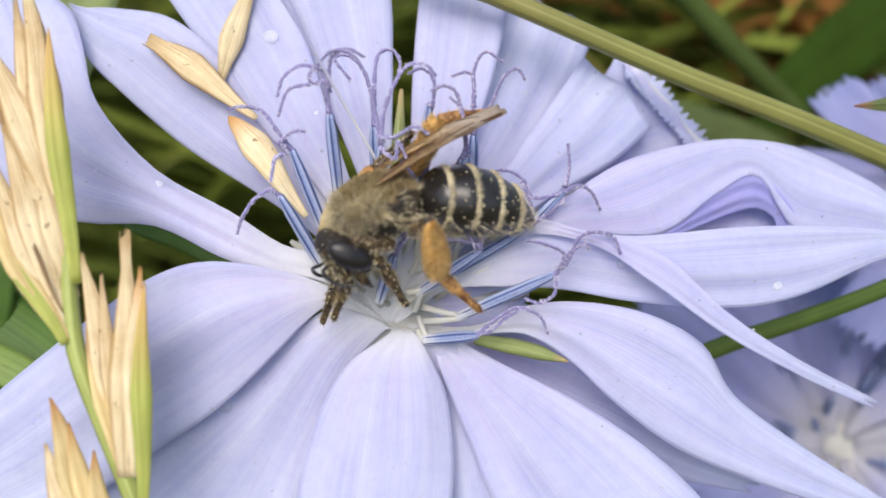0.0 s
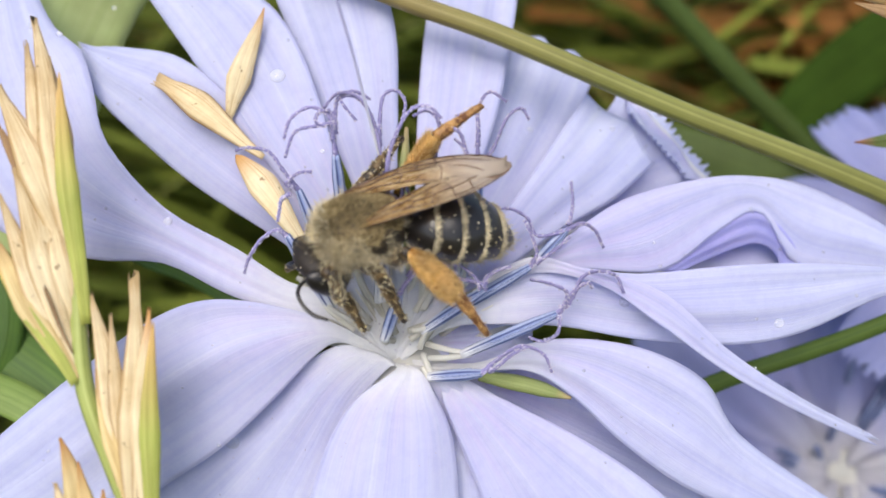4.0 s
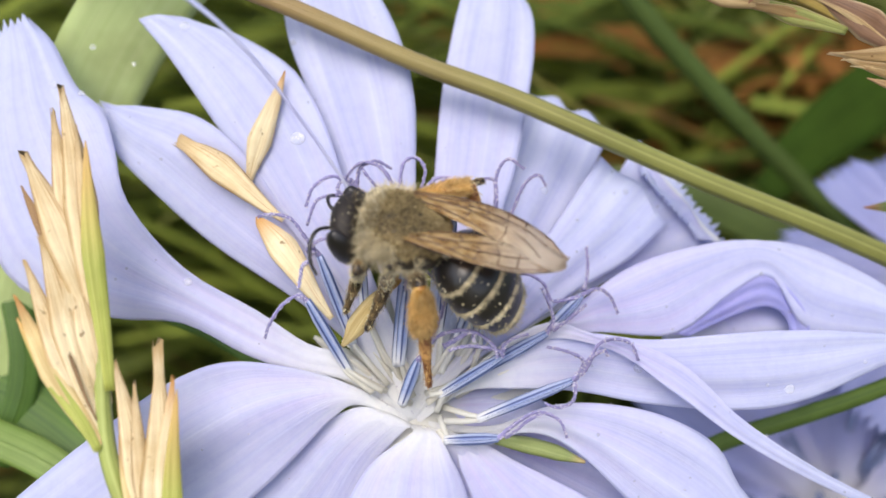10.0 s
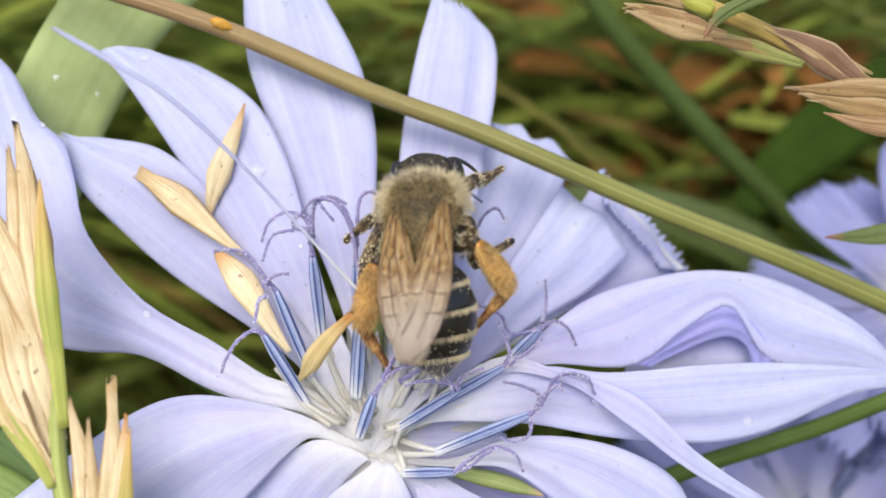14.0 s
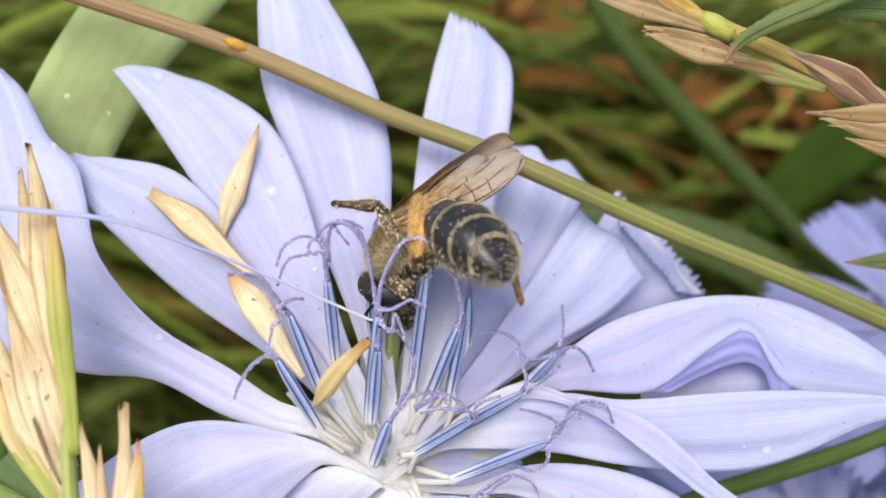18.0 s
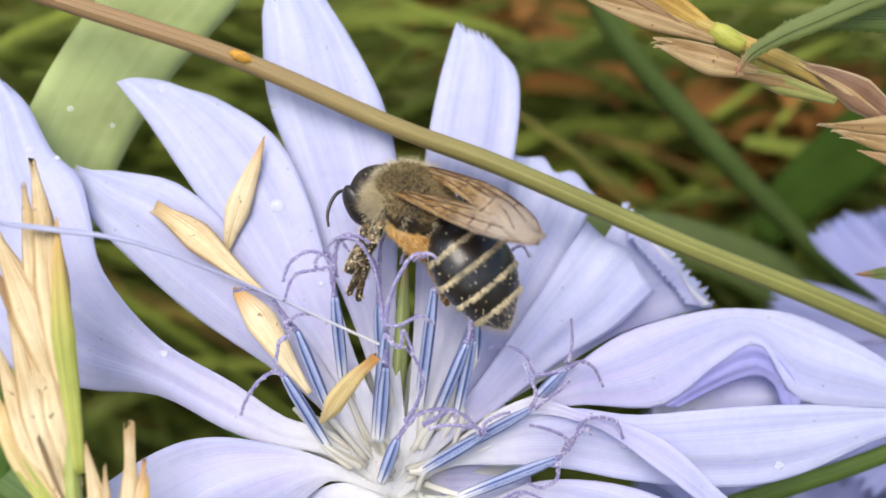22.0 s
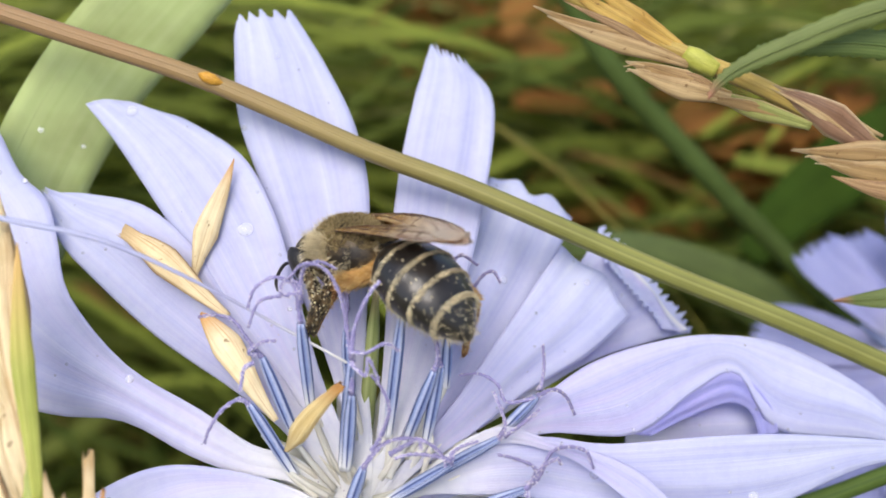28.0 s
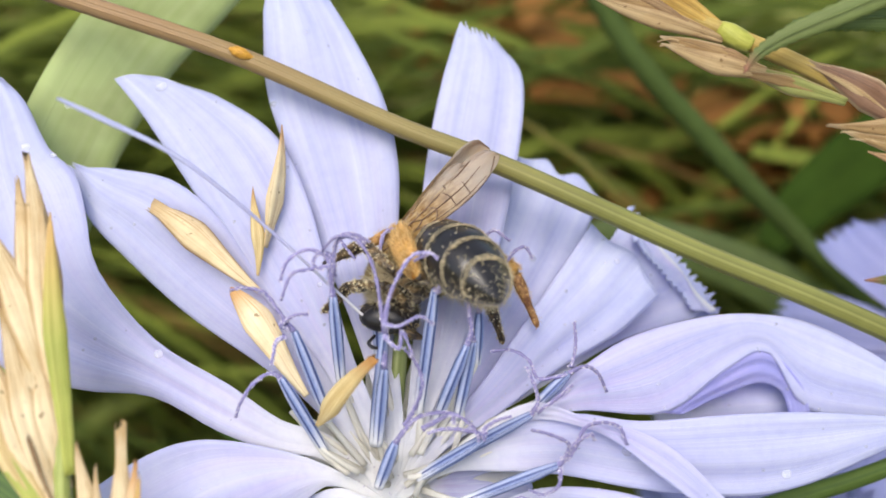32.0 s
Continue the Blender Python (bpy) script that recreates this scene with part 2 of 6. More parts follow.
# ---- mesh helpers ----
def part(name, me, mat, parent=None, label=""):
    ob = new(name, me)
    if mat and not me.materials:
        me.materials.append(mat)
    if parent:
        ob.parent = parent
    return tagged(ob, label) if label else ob


def smooth(me):
    me.polygons.foreach_set("use_smooth", [True] * len(me.polygons))
    return me


def spline(rows, n):
    """n + 1 rows along a smooth curve through the given ones."""
    a = np.array(rows, float)
    k = len(a) - 1
    ext = np.vstack([2 * a[0] - a[1], a, 2 * a[-1] - a[-2]])
    out = []
    for j in range(n + 1):
        s = min(j / n * k, k - 1e-9)
        i, u = int(s), s - int(s)
        p0, p1, p2, p3 = ext[i:i + 4]
        out.append(0.5 * (2 * p1 + (p2 - p0) * u + (2 * p0 - 5 * p1 + 4 * p2 - p3) * u * u + (3 * p1 - p0 - 3 * p2 + p3) * u ** 3))
    return np.array(out)


def grid_mesh(name, top, bottom, uv_top):
    """A closed thin sheet from two grids of points of one size."""
    nu, nv = top.shape[:2]
    verts = np.concatenate([top.reshape(-1, 3), bottom.reshape(-1, 3)])
    n, faces, uvs = nu * nv, [], []
    flat = uv_top.reshape(-1, 2)
    for i in range(nu - 1):
        for j in range(nv - 1):
            q = [i * nv + j, (i + 1) * nv + j, (i + 1) * nv + j + 1, i * nv + j + 1]
            faces += [q, [n + v for v in reversed(q)]]
    rim = [i * nv for i in range(nu)] + [(nu - 1) * nv + j for j in range(1, nv)]
    rim += [i * nv + nv - 1 for i in range(nu - 2, -1, -1)] + [j for j in range(nv - 2, 0, -1)]
    for a, b in zip(rim, rim[1:] + rim[:1]):
        faces.append([a, n + a, n + b, b])
    me = bpy.data.meshes.new(name)
    me.from_pydata(verts.tolist(), [], faces)
    lay = me.uv_layers.new(name="UVMap")
    idx = np.empty(len(me.loops), int)
    me.loops.foreach_get("vertex_index", idx)
    lay.data.foreach_set("uv", np.concatenate([flat, flat])[idx].ravel())
    return smooth(me)


def blade(name, rows, cup=0.05, teeth=0, thick=0.012, nu=30, nv=14, ripple=0.0, seed=0, depth=0.035, facing=None, fold=0.014):
    """A thin lofted blade: rows of centre and half-width vector, root to tip. cup: how far its middle is raised, as a share of its width."""
    rng = np.random.default_rng(seed)
    r = spline(rows, nu)
    s = np.linspace(-1, 1, nv + 1)
    c, h = r[:, None, :3], r[:, None, 3:6]
    t = np.gradient(r[:, :3], axis=0)
    nrm = np.cross(r[:, 3:6], t)
    nrm /= np.linalg.norm(nrm, axis=1)[:, None] + 1e-9
    eye = np.array(facing if facing is not None else (0.0, 0.4, 0.6))
    nrm *= np.sign(((eye - r[:, :3]) * nrm).sum(1))[:, None]
    wid = np.linalg.norm(r[:, 3:6], axis=1)[:, None, None]
    pts = c + h * s[None, :, None] + nrm[:, None] * (cup * wid * (1 - s[None, :, None] ** 2))
    u = np.linspace(0, 1, nu + 1)[:, None]
    waves = sum(np.sin(u * rng.uniform(3, 9) + s[None] * rng.uniform(2, 7) + rng.uniform(0, 6)) for _ in range(3)) / 3
    folds = np.cos((s[None] + 0.2 * np.sin(4 * u)) * math.pi * 2.5) * 0.5
    pts = pts + nrm[:, None] * (wid[..., 0] * (ripple * waves + fold * folds * np.minimum(1, u * 4)))[..., None]
    if teeth:
        last = t[-1] / (np.linalg.norm(t[-1]) + 1e-9)
        saw = 0.5 - 0.5 * np.cos((s + 1) * math.pi * teeth + 0.8 * np.sin(3 * s + seed))
        jag = (saw - 0.5) * depth * 2 * (rng.uniform(0.5, 1.4, len(s)) if teeth > 2 else 1.0) + depth * 0.6 * rng.uniform(-1, 1, len(s)) * (teeth > 5)
        for k, w in ((-1, 1.0), (-2, 0.72), (-3, 0.46), (-4, 0.25), (-5, 0.1)):
            pts[k] += last * (jag * w)[:, None]
    lower = pts - nrm[:, None] * thick
    uv = np.stack(np.broadcast_arrays(u, (s[None] + 1) / 2), -1)
    world_ = lambda p: p * CM + np.array([0, 0, EYE])
    return grid_mesh(name, world_(pts), world_(lower), uv)


def tube(name, points, radii, sides=8, n=24, caps=True, place=True, squash=1.0):
    """A round tube along a smooth curve; radii run along it."""
    p = spline(points, n)
    rad = np.interp(np.linspace(0, 1, n + 1), np.linspace(0, 1, len(radii)), radii)
    t = np.gradient(p, axis=0)
    t /= np.linalg.norm(t, axis=1)[:, None] + 1e-12
    side = np.cross(t[0], (0.31, 0.2, 0.93))
    verts, faces = [], []
    for k in range(n + 1):
        side = side - t[k] * (side @ t[k])
        side /= np.linalg.norm(side) + 1e-12
        other = np.cross(t[k], side)
        for a in range(sides):
            w = 2 * math.pi * a / sides
            verts.append(p[k] + rad[k] * (math.cos(w) * side + squash * math.sin(w) * other))
    for k in range(n):
        for a in range(sides):
            b = (a + 1) % sides
            faces.append((k * sides + a, k * sides + b, (k + 1) * sides + b, (k + 1) * sides + a))
    if caps:
        faces += [tuple(range(sides - 1, -1, -1)), tuple(n * sides + a for a in range(sides))]
    verts = np.array(verts)
    if place:
        verts = verts * CM + np.array([0, 0, EYE])
    me = bpy.data.meshes.new(name)
    me.from_pydata(verts.tolist(), [], faces)
    lay = me.uv_layers.new(name="UVMap")
    for poly in me.polygons:
        for li in poly.loop_indices:
            k, a = divmod(me.loops[li].vertex_index, sides)
            lay.data[li].uv = (k / n, a / sides)
    return smooth(me)


def thing(name, label, category, group="", kind=""):
    return tagged(new(name), label, category, group, kind)


# ---- flower ----
flower = thing("chicory_flower", "open pale blue chicory flower with blue anther tubes", "flower")
counter = [0]


def petal(rows, cup, teeth):
    counter[0] += 1
    part("petal", blade("petal", rows, cup * 2, teeth, nu=40, ripple=0.06, seed=counter[0], fold=0.045, depth=0.014 if teeth == 13 else 0.03 if teeth > 9 else 0.035, nv=60 if teeth > 9 else 22), PETAL if teeth else PETAL_FOLD_SHADED, flower)


def dusted(me, seed):
    """Adds a fuzz of pollen grains to a thin tube, in the same mesh."""
    rng = np.random.default_rng(seed)
    bm = bmesh.new()
    bm.from_mesh(me)
    bm.verts.ensure_lookup_table()
    spots = [bm.verts[i].co.copy() for i in rng.choice(len(bm.verts), 55, replace=False)]
    for p in spots:
        r = 0.0062 * CM * rng.uniform(0.5, 1.4)
        vs = [bm.verts.new(p + Vector(d) * r) for d in ((1, 0, 0), (-1, 0, 0), (0, 1, 0), (0, -1, 0), (0, 0, 1), (0, 0, -1))]
        for f in ((0, 2, 4), (2, 1, 4), (1, 3, 4), (3, 0, 4), (2, 0, 5), (1, 2, 5), (3, 1, 5), (0, 3, 5)):
            face = bm.faces.new([vs[i] for i in f])
            face.material_index, face.smooth = 1, True
    bm.to_mesh(me)
    bm.free()
    me.materials.append(STYLE)
    me.materials.append(STYLE_DUST)
    return me


def stamen(base, top, branches):
    b, t = np.array(base), np.array(top)
    d = t - b
    root = np.array([-0.28, 4.42, -3.5]) * 0.5 + b * 0.5
    holder = part("anther_tube", tube("anther_tube", [b, b + d * 0.35, b + d * 0.7, t], [0.028, 0.034, 0.036, 0.034, 0.022], 15, 16), BLUE_TUBE, flower)
    wobble = np.random.default_rng(int(abs(b[0] * 900 + t[2] * 700)))
    for k in range(3):
        aside = wobble.normal(0, 0.022, 3)
        rows = [root + aside * 2, (root + b) / 2 + aside * 1.3, b + d * 0.04 + aside * 0.5, b + d * (0.16 + 0.05 * k) + aside * 0.2]
        part("filament", tube("filament", rows, [0.02, 0.018, 0.014, 0.006], 8, 8), FILAMENT, holder)
    for k, br in enumerate(branches):
        rows = [t if k == 0 else (t + np.array(br[0])) / 2] + [np.array(q) for q in br]
        knots = np.interp(np.linspace(0, 1, 36), [0, 0.3, 0.7, 1], [0.014, 0.0095, 0.0085, 0.007]) * (1 + 0.32 * np.sin(np.arange(36) * 2.4 + k) * np.cos(np.arange(36) * 0.9))
        part("style", dusted(tube("style", rows, knots * 1.15, 7, 35), k + 7 * len(branches)), STYLE, holder)


petal([
    (-0.323, 4.381, -3.613, -0.007, -0.016, -0.024),
    (-0.669, 4.539, -3.330, -0.016, -0.038, -0.056),
    (-0.982, 4.581, -3.268, -0.024, -0.050, -0.075),
    (-1.301, 4.682, -3.156, -0.032, -0.075, -0.113),
    (-1.732, 4.837, -2.997, -0.006, -0.094, -0.141),
    (-2.158, 5.005, -2.855, -0.064, -0.197, -0.295),
    (-2.499, 5.184, -2.660, -0.296, -0.243, -0.365),
    (-2.689, 5.426, -2.406, -0.386, -0.187, -0.283),
    (-2.814, 5.649, -2.163, -0.330, -0.094, -0.143),
    (-2.873, 5.870, -1.904, -0.226, -0.063, -0.095),
    (-2.920, 6.022, -1.730, -0.108, -0.028, -0.043),
], cup=0.05, teeth=5)
petal([
    (-0.323, 4.381, -3.613, -0.021, -0.012, -0.018),
    (-0.524, 4.549, -3.279, -0.041, -0.024, -0.036),
    (-0.803, 4.832, -3.036, 0.003, -0.097, -0.145),
    (-1.112, 5.061, -2.820, 0.021, -0.152, -0.228),
    (-1.496, 5.297, -2.576, -0.101, -0.158, -0.237),
    (-1.851, 5.507, -2.372, -0.156, -0.126, -0.189),
    (-2.136, 5.634, -2.273, -0.105, -0.080, -0.120),
    (-2.349, 5.758, -2.160, -0.018, -0.005, -0.008),
], cup=0.05, teeth=3)
petal([
    (-0.323, 4.381, -3.613, -0.030, -0.002, -0.004),
    (-0.412, 4.530, -3.235, -0.067, -0.005, -0.008),
    (-0.663, 4.863, -2.899, -0.102, -0.010, -0.016),
    (-0.912, 5.171, -2.601, -0.180, -0.059, -0.089),
    (-1.141, 5.481, -2.299, -0.252, -0.074, -0.113),
    (-1.404, 5.774, -2.023, -0.301, -0.056, -0.085),
    (-1.700, 5.980, -1.823, -0.260, -0.022, -0.033),
    (-1.930, 6.101, -1.716, -0.226, 0.010, 0.013),
], cup=0.04, teeth=1)
petal([
    (-0.323, 4.381, -3.613, -0.030, -0.003, -0.005),
    (-0.296, 4.547, -3.226, -0.050, -0.005, -0.008),
    (-0.425, 5.017, -2.865, -0.112, -0.020, -0.030),
    (-0.545, 5.432, -2.496, -0.224, -0.031, -0.047),
    (-0.671, 5.805, -2.118, -0.335, -0.002, -0.005),
    (-0.807, 6.090, -1.799, -0.368, 0.008, 0.010),
    (-0.924, 6.350, -1.482, -0.294, 0.029, 0.042),
    (-1.035, 6.533, -1.280, -0.193, -0.009, -0.015),
], cup=0.05, teeth=5)
petal([
    (-0.323, 4.381, -3.613, -0.030, -0.000, -0.000),
    (-0.196, 4.560, -3.225, -0.050, -0.000, -0.001),
    (-0.045, 5.070, -2.856, -0.166, -0.001, -0.002),
    (0.050, 5.529, -2.527, -0.249, 0.018, 0.027),
    (0.128, 5.973, -2.151, -0.284, 0.019, 0.027),
    (0.190, 6.273, -1.845, -0.267, 0.040, 0.059),
    (0.209, 6.447, -1.657, -0.222, 0.040, 0.060),
    (0.150, 6.556, -1.528, -0.128, 0.034, 0.050),
], cup=0.05, teeth=7)
petal([
    (-0.323, 4.381, -3.613, -0.030, -0.000, -0.000),
    (-0.128, 4.542, -3.252, -0.034, -0.000, -0.000),
    (0.126, 5.002, -3.066, -0.107, 0.038, 0.057),
    (0.404, 5.533, -2.809, -0.169, 0.091, 0.136),
    (0.608, 5.966, -2.592, -0.252, 0.094, 0.140),
    (0.739, 6.243, -2.392, -0.282, 0.074, 0.110),
], cup=0.06, teeth=2)
petal([
    (-0.323, 4.381, -3.613, -0.030, 0.003, 0.004),
    (-0.061, 4.504, -3.272, -0.050, 0.004, 0.006),
    (0.271, 4.814, -3.130, -0.045, 0.057, 0.085),
    (0.625, 5.175, -2.947, -0.074, 0.108, 0.162),
    (0.930, 5.448, -2.807, -0.150, 0.141, 0.211),
    (1.146, 5.649, -2.668, -0.226, 0.124, 0.185),
], cup=0.04, teeth=1)
petal([
    (0.356, 4.880, -3.211, -0.018, 0.029, 0.044),
    (0.993, 5.519, -2.971, -0.079, 0.135, 0.202),
    (1.291, 5.768, -2.922, -0.197, 0.165, 0.246),
    (1.529, 5.943, -2.874, -0.319, 0.196, 0.293),
], cup=0.06, teeth=17)
# lower petal, seen in the gap over the bract
petal([
    (-0.336, 4.464, -3.520, -0.013, -0.023, -0.034),
    (0.046, 4.447, -3.686, -0.041, -0.052, -0.076),
    (0.511, 4.412, -3.913, -0.083, -0.105, -0.153),
    (0.987, 4.343, -4.138, -0.113, -0.135, -0.196),
    (1.506, 4.236, -4.380, -0.121, -0.132, -0.193),
    (1.996, 4.138, -4.612, -0.072, -0.075, -0.109),
], cup=0.04, teeth=5)
# rim of the toothed back petal, curled over
petal([
    (1.505, 5.857, -2.853, -0.276, 0.175, 0.256),
    (1.461, 5.785, -2.853, -0.249, 0.155, 0.228),
    (1.407, 5.733, -2.857, -0.209, 0.129, 0.189),
], cup=0.01, teeth=13)
petal([
    (-0.323, 4.381, -3.613, -0.000, 0.017, 0.025),
    (0.024, 4.453, -3.312, -0.001, 0.023, 0.035),
    (0.462, 4.669, -3.167, -0.001, 0.033, 0.049),
    (0.745, 4.822, -3.117, -0.036, 0.052, 0.078),
    (1.196, 4.964, -3.081, -0.126, 0.121, 0.181),
    (1.607, 5.152, -2.979, -0.092, 0.089, 0.132),
    (1.934, 5.235, -2.942, -0.047, 0.066, 0.098),
    (2.280, 5.159, -3.145, 0.023, 0.146, 0.219),
    (2.811, 5.072, -3.273, -0.002, 0.086, 0.128),
    (3.103, 4.993, -3.427, 0.018, 0.020, 0.031),
], cup=0.03, teeth=3)
# turned-under edge of the fold, its shade carried by the petal colour
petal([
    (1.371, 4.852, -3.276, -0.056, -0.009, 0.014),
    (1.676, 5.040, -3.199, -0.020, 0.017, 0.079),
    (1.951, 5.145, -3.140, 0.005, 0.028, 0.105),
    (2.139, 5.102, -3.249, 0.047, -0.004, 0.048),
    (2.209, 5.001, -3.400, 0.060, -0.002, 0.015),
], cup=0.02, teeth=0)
petal([
    (1.340, 5.178, -3.481, -0.004, 0.166, 0.249),
    (1.639, 5.201, -3.446, -0.005, 0.177, 0.265),
    (1.982, 5.233, -3.431, -0.005, 0.183, 0.274),
    (2.366, 5.246, -3.447, -0.004, 0.167, 0.251),
    (2.810, 5.211, -3.533, -0.022, 0.105, 0.157),
], cup=0.05, teeth=3)
petal([
    (-0.323, 4.381, -3.613, -0.000, 0.017, 0.025),
    (-0.009, 4.425, -3.354, -0.000, 0.014, 0.021),
    (0.353, 4.475, -3.223, -0.002, 0.074, 0.110),
    (0.702, 4.498, -3.205, 0.014, 0.097, 0.145),
    (1.122, 4.483, -3.262, -0.003, 0.107, 0.161),
    (1.701, 4.519, -3.277, -0.003, 0.130, 0.195),
    (2.142, 4.591, -3.276, 0.014, 0.114, 0.171),
    (2.649, 4.685, -3.224, -0.001, 0.046, 0.068),
    (3.094, 4.726, -3.250, -0.001, 0.019, 0.029),
], cup=0.05, teeth=3)
petal([
    (-0.323, 4.381, -3.613, 0.009, 0.016, 0.023),
    (0.357, 4.581, -3.081, 0.016, 0.030, 0.043),
    (0.802, 4.490, -3.039, -0.016, 0.020, 0.029),
    (1.208, 4.334, -3.158, 0.016, 0.050, 0.072),
    (1.585, 4.146, -3.394, 0.016, 0.032, 0.046),
    (2.002, 4.012, -3.605, 0.016, 0.020, 0.029),
    (2.430, 3.936, -3.804, 0.008, 0.016, 0.022),
], cup=0.03, teeth=2)
petal([
    (-0.323, 4.381, -3.613, -0.000, 0.017, 0.025),
    (0.146, 4.298, -3.574, -0.000, 0.013, 0.019),
    (0.493, 4.327, -3.516, 0.016, 0.049, 0.071),
    (0.790, 4.287, -3.575, 0.049, 0.099, 0.142),
    (1.105, 4.196, -3.706, 0.099, 0.150, 0.214),
    (1.444, 4.071, -3.887, 0.074, 0.175, 0.251),
    (1.763, 3.963, -4.113, -0.050, 0.143, 0.205),
    (2.182, 3.874, -4.329, -0.051, 0.096, 0.138),
    (2.659, 3.796, -4.529, -0.000, 0.026, 0.038),
], cup=0.06, teeth=3)
petal([
    (-0.323, 4.381, -3.613, 0.029, 0.004, 0.006),
    (-0.020, 4.253, -3.622, 0.066, 0.010, 0.014),
    (0.145, 4.153, -3.731, 0.165, 0.019, 0.027),
    (0.425, 3.977, -3.967, 0.279, 0.076, 0.108),
    (0.704, 3.787, -4.222, 0.394, 0.118, 0.168),
    (1.045, 3.573, -4.496, 0.409, 0.141, 0.201),
    (1.557, 3.372, -4.716, 0.211, 0.075, 0.107),
], cup=0.05, teeth=5)
petal([
    (-0.323, 4.381, -3.613, 0.030, 0.000, 0.000),
    (-0.069, 4.237, -3.609, 0.082, 0.000, 0.000),
    (0.080, 4.166, -3.765, 0.142, -0.010, -0.014),
    (0.281, 4.006, -4.066, 0.304, -0.076, -0.110),
    (0.414, 3.782, -4.352, 0.417, -0.010, -0.015),
    (0.527, 3.506, -4.694, 0.433, 0.001, 0.000),
], cup=0.05, teeth=5)
petal([
    (-0.323, 4.381, -3.613, 0.030, 0.000, 0.000),
    (-0.241, 4.250, -3.556, 0.074, 0.000, 0.000),
    (-0.304, 4.126, -3.664, 0.236, 0.000, 0.000),
    (-0.334, 3.975, -3.810, 0.348, 0.010, 0.013),
    (-0.359, 3.788, -4.026, 0.415, -0.008, -0.013),
    (-0.394, 3.608, -4.232, 0.440, 0.001, 0.000),
    (-0.414, 3.367, -4.508, 0.397, 0.001, 0.000),
    (-0.428, 3.209, -4.699, 0.285, 0.001, 0.000),
], cup=0.06, teeth=5)
petal([
    (-0.323, 4.381, -3.613, 0.027, -0.008, -0.011),
    (-0.484, 4.335, -3.520, 0.133, -0.038, -0.054),
    (-0.722, 4.269, -3.703, 0.178, -0.061, -0.088),
    (-0.956, 4.129, -3.993, 0.278, -0.071, -0.103),
    (-1.190, 3.944, -4.241, 0.394, -0.120, -0.174),
    (-1.431, 3.763, -4.482, 0.537, -0.163, -0.235),
    (-1.873, 3.531, -4.759, 0.477, -0.162, -0.234),
], cup=0.05, teeth=5)
petal([
    (-0.323, 4.381, -3.613, 0.000, -0.017, -0.025),
    (-0.616, 4.404, -3.421, 0.000, -0.026, -0.037),
    (-0.859, 4.386, -3.376, 0.082, -0.077, -0.111),
    (-1.197, 4.300, -3.446, 0.164, -0.170, -0.244),
    (-1.502, 4.181, -3.581, 0.180, -0.221, -0.318),
    (-1.857, 4.036, -3.771, 0.212, -0.209, -0.300),
    (-2.361, 3.821, -4.078, 0.196, -0.200, -0.287),
    (-2.832, 3.676, -4.285, 0.114, -0.139, -0.200),
], cup=0.06, teeth=5)

stamen((-0.695, 4.49, -3.296), (-0.927, 4.569, -2.818), [[(-0.979, 4.553, -2.771), (-1.064, 4.505, -2.807), (-1.132, 4.446, -2.895), (-1.161, 4.416, -2.976)]])
stamen((-0.675, 4.589, -3.148), (-0.86, 4.713, -2.602), [[(-0.936, 4.738, -2.493), (-1.014, 4.779, -2.395), (-1.126, 4.795, -2.373), (-1.209, 4.803, -2.396)], [(-0.946, 4.633, -2.614), (-0.958, 4.598, -2.667), (-0.969, 4.562, -2.721)], [(-0.922, 4.683, -2.54), (-0.851, 4.705, -2.488), (-0.773, 4.719, -2.485)]])
stamen((-0.611, 4.71, -2.966), (-0.643, 4.789, -2.415), [[(-0.654, 4.814, -2.269), (-0.684, 4.846, -2.185), (-0.783, 4.847, -2.149), (-0.883, 4.811, -2.203), (-0.922, 4.768, -2.304)], [(-0.658, 4.812, -2.237), (-0.751, 4.798, -2.241), (-0.861, 4.779, -2.268), (-0.917, 4.709, -2.393)], [(-0.634, 4.85, -2.179), (-0.611, 4.877, -2.102), (-0.527, 4.895, -2.075), (-0.44, 4.89, -2.119)], [(-0.653, 4.847, -2.185), (-0.72, 4.833, -2.169), (-0.741, 4.803, -2.214), (-0.687, 4.788, -2.237)]])
stamen((-0.417, 4.501, -3.242), (-0.35, 4.616, -2.529), [[(-0.331, 4.664, -2.349), (-0.269, 4.717, -2.196), (-0.2, 4.769, -2.118), (-0.107, 4.775, -2.109), (-0.044, 4.758, -2.171)], [(-0.335, 4.594, -2.453), (-0.266, 4.575, -2.445), (-0.164, 4.589, -2.388), (-0.086, 4.583, -2.432)], [(-0.334, 4.551, -2.518), (-0.264, 4.51, -2.543), (-0.252, 4.546, -2.453), (-0.192, 4.493, -2.568)]])
stamen((-0.164, 4.627, -3.109), (-0.083, 4.826, -2.376), [[(-0.064, 4.781, -2.352), (-0.059, 4.819, -2.224), (-0.123, 4.837, -2.161), (-0.201, 4.819, -2.188)]])
stamen((-0.064, 4.595, -3.139), (0.101, 4.642, -2.617), [[(0.121, 4.674, -2.514), (0.074, 4.751, -2.289), (0.004, 4.765, -2.232), (-0.074, 4.767, -2.265)]])
stamen((0.059, 4.612, -3.131), (0.137, 4.693, -2.631), [[(0.11, 4.694, -2.482), (0.088, 4.732, -2.353), (0.03, 4.767, -2.301)]])
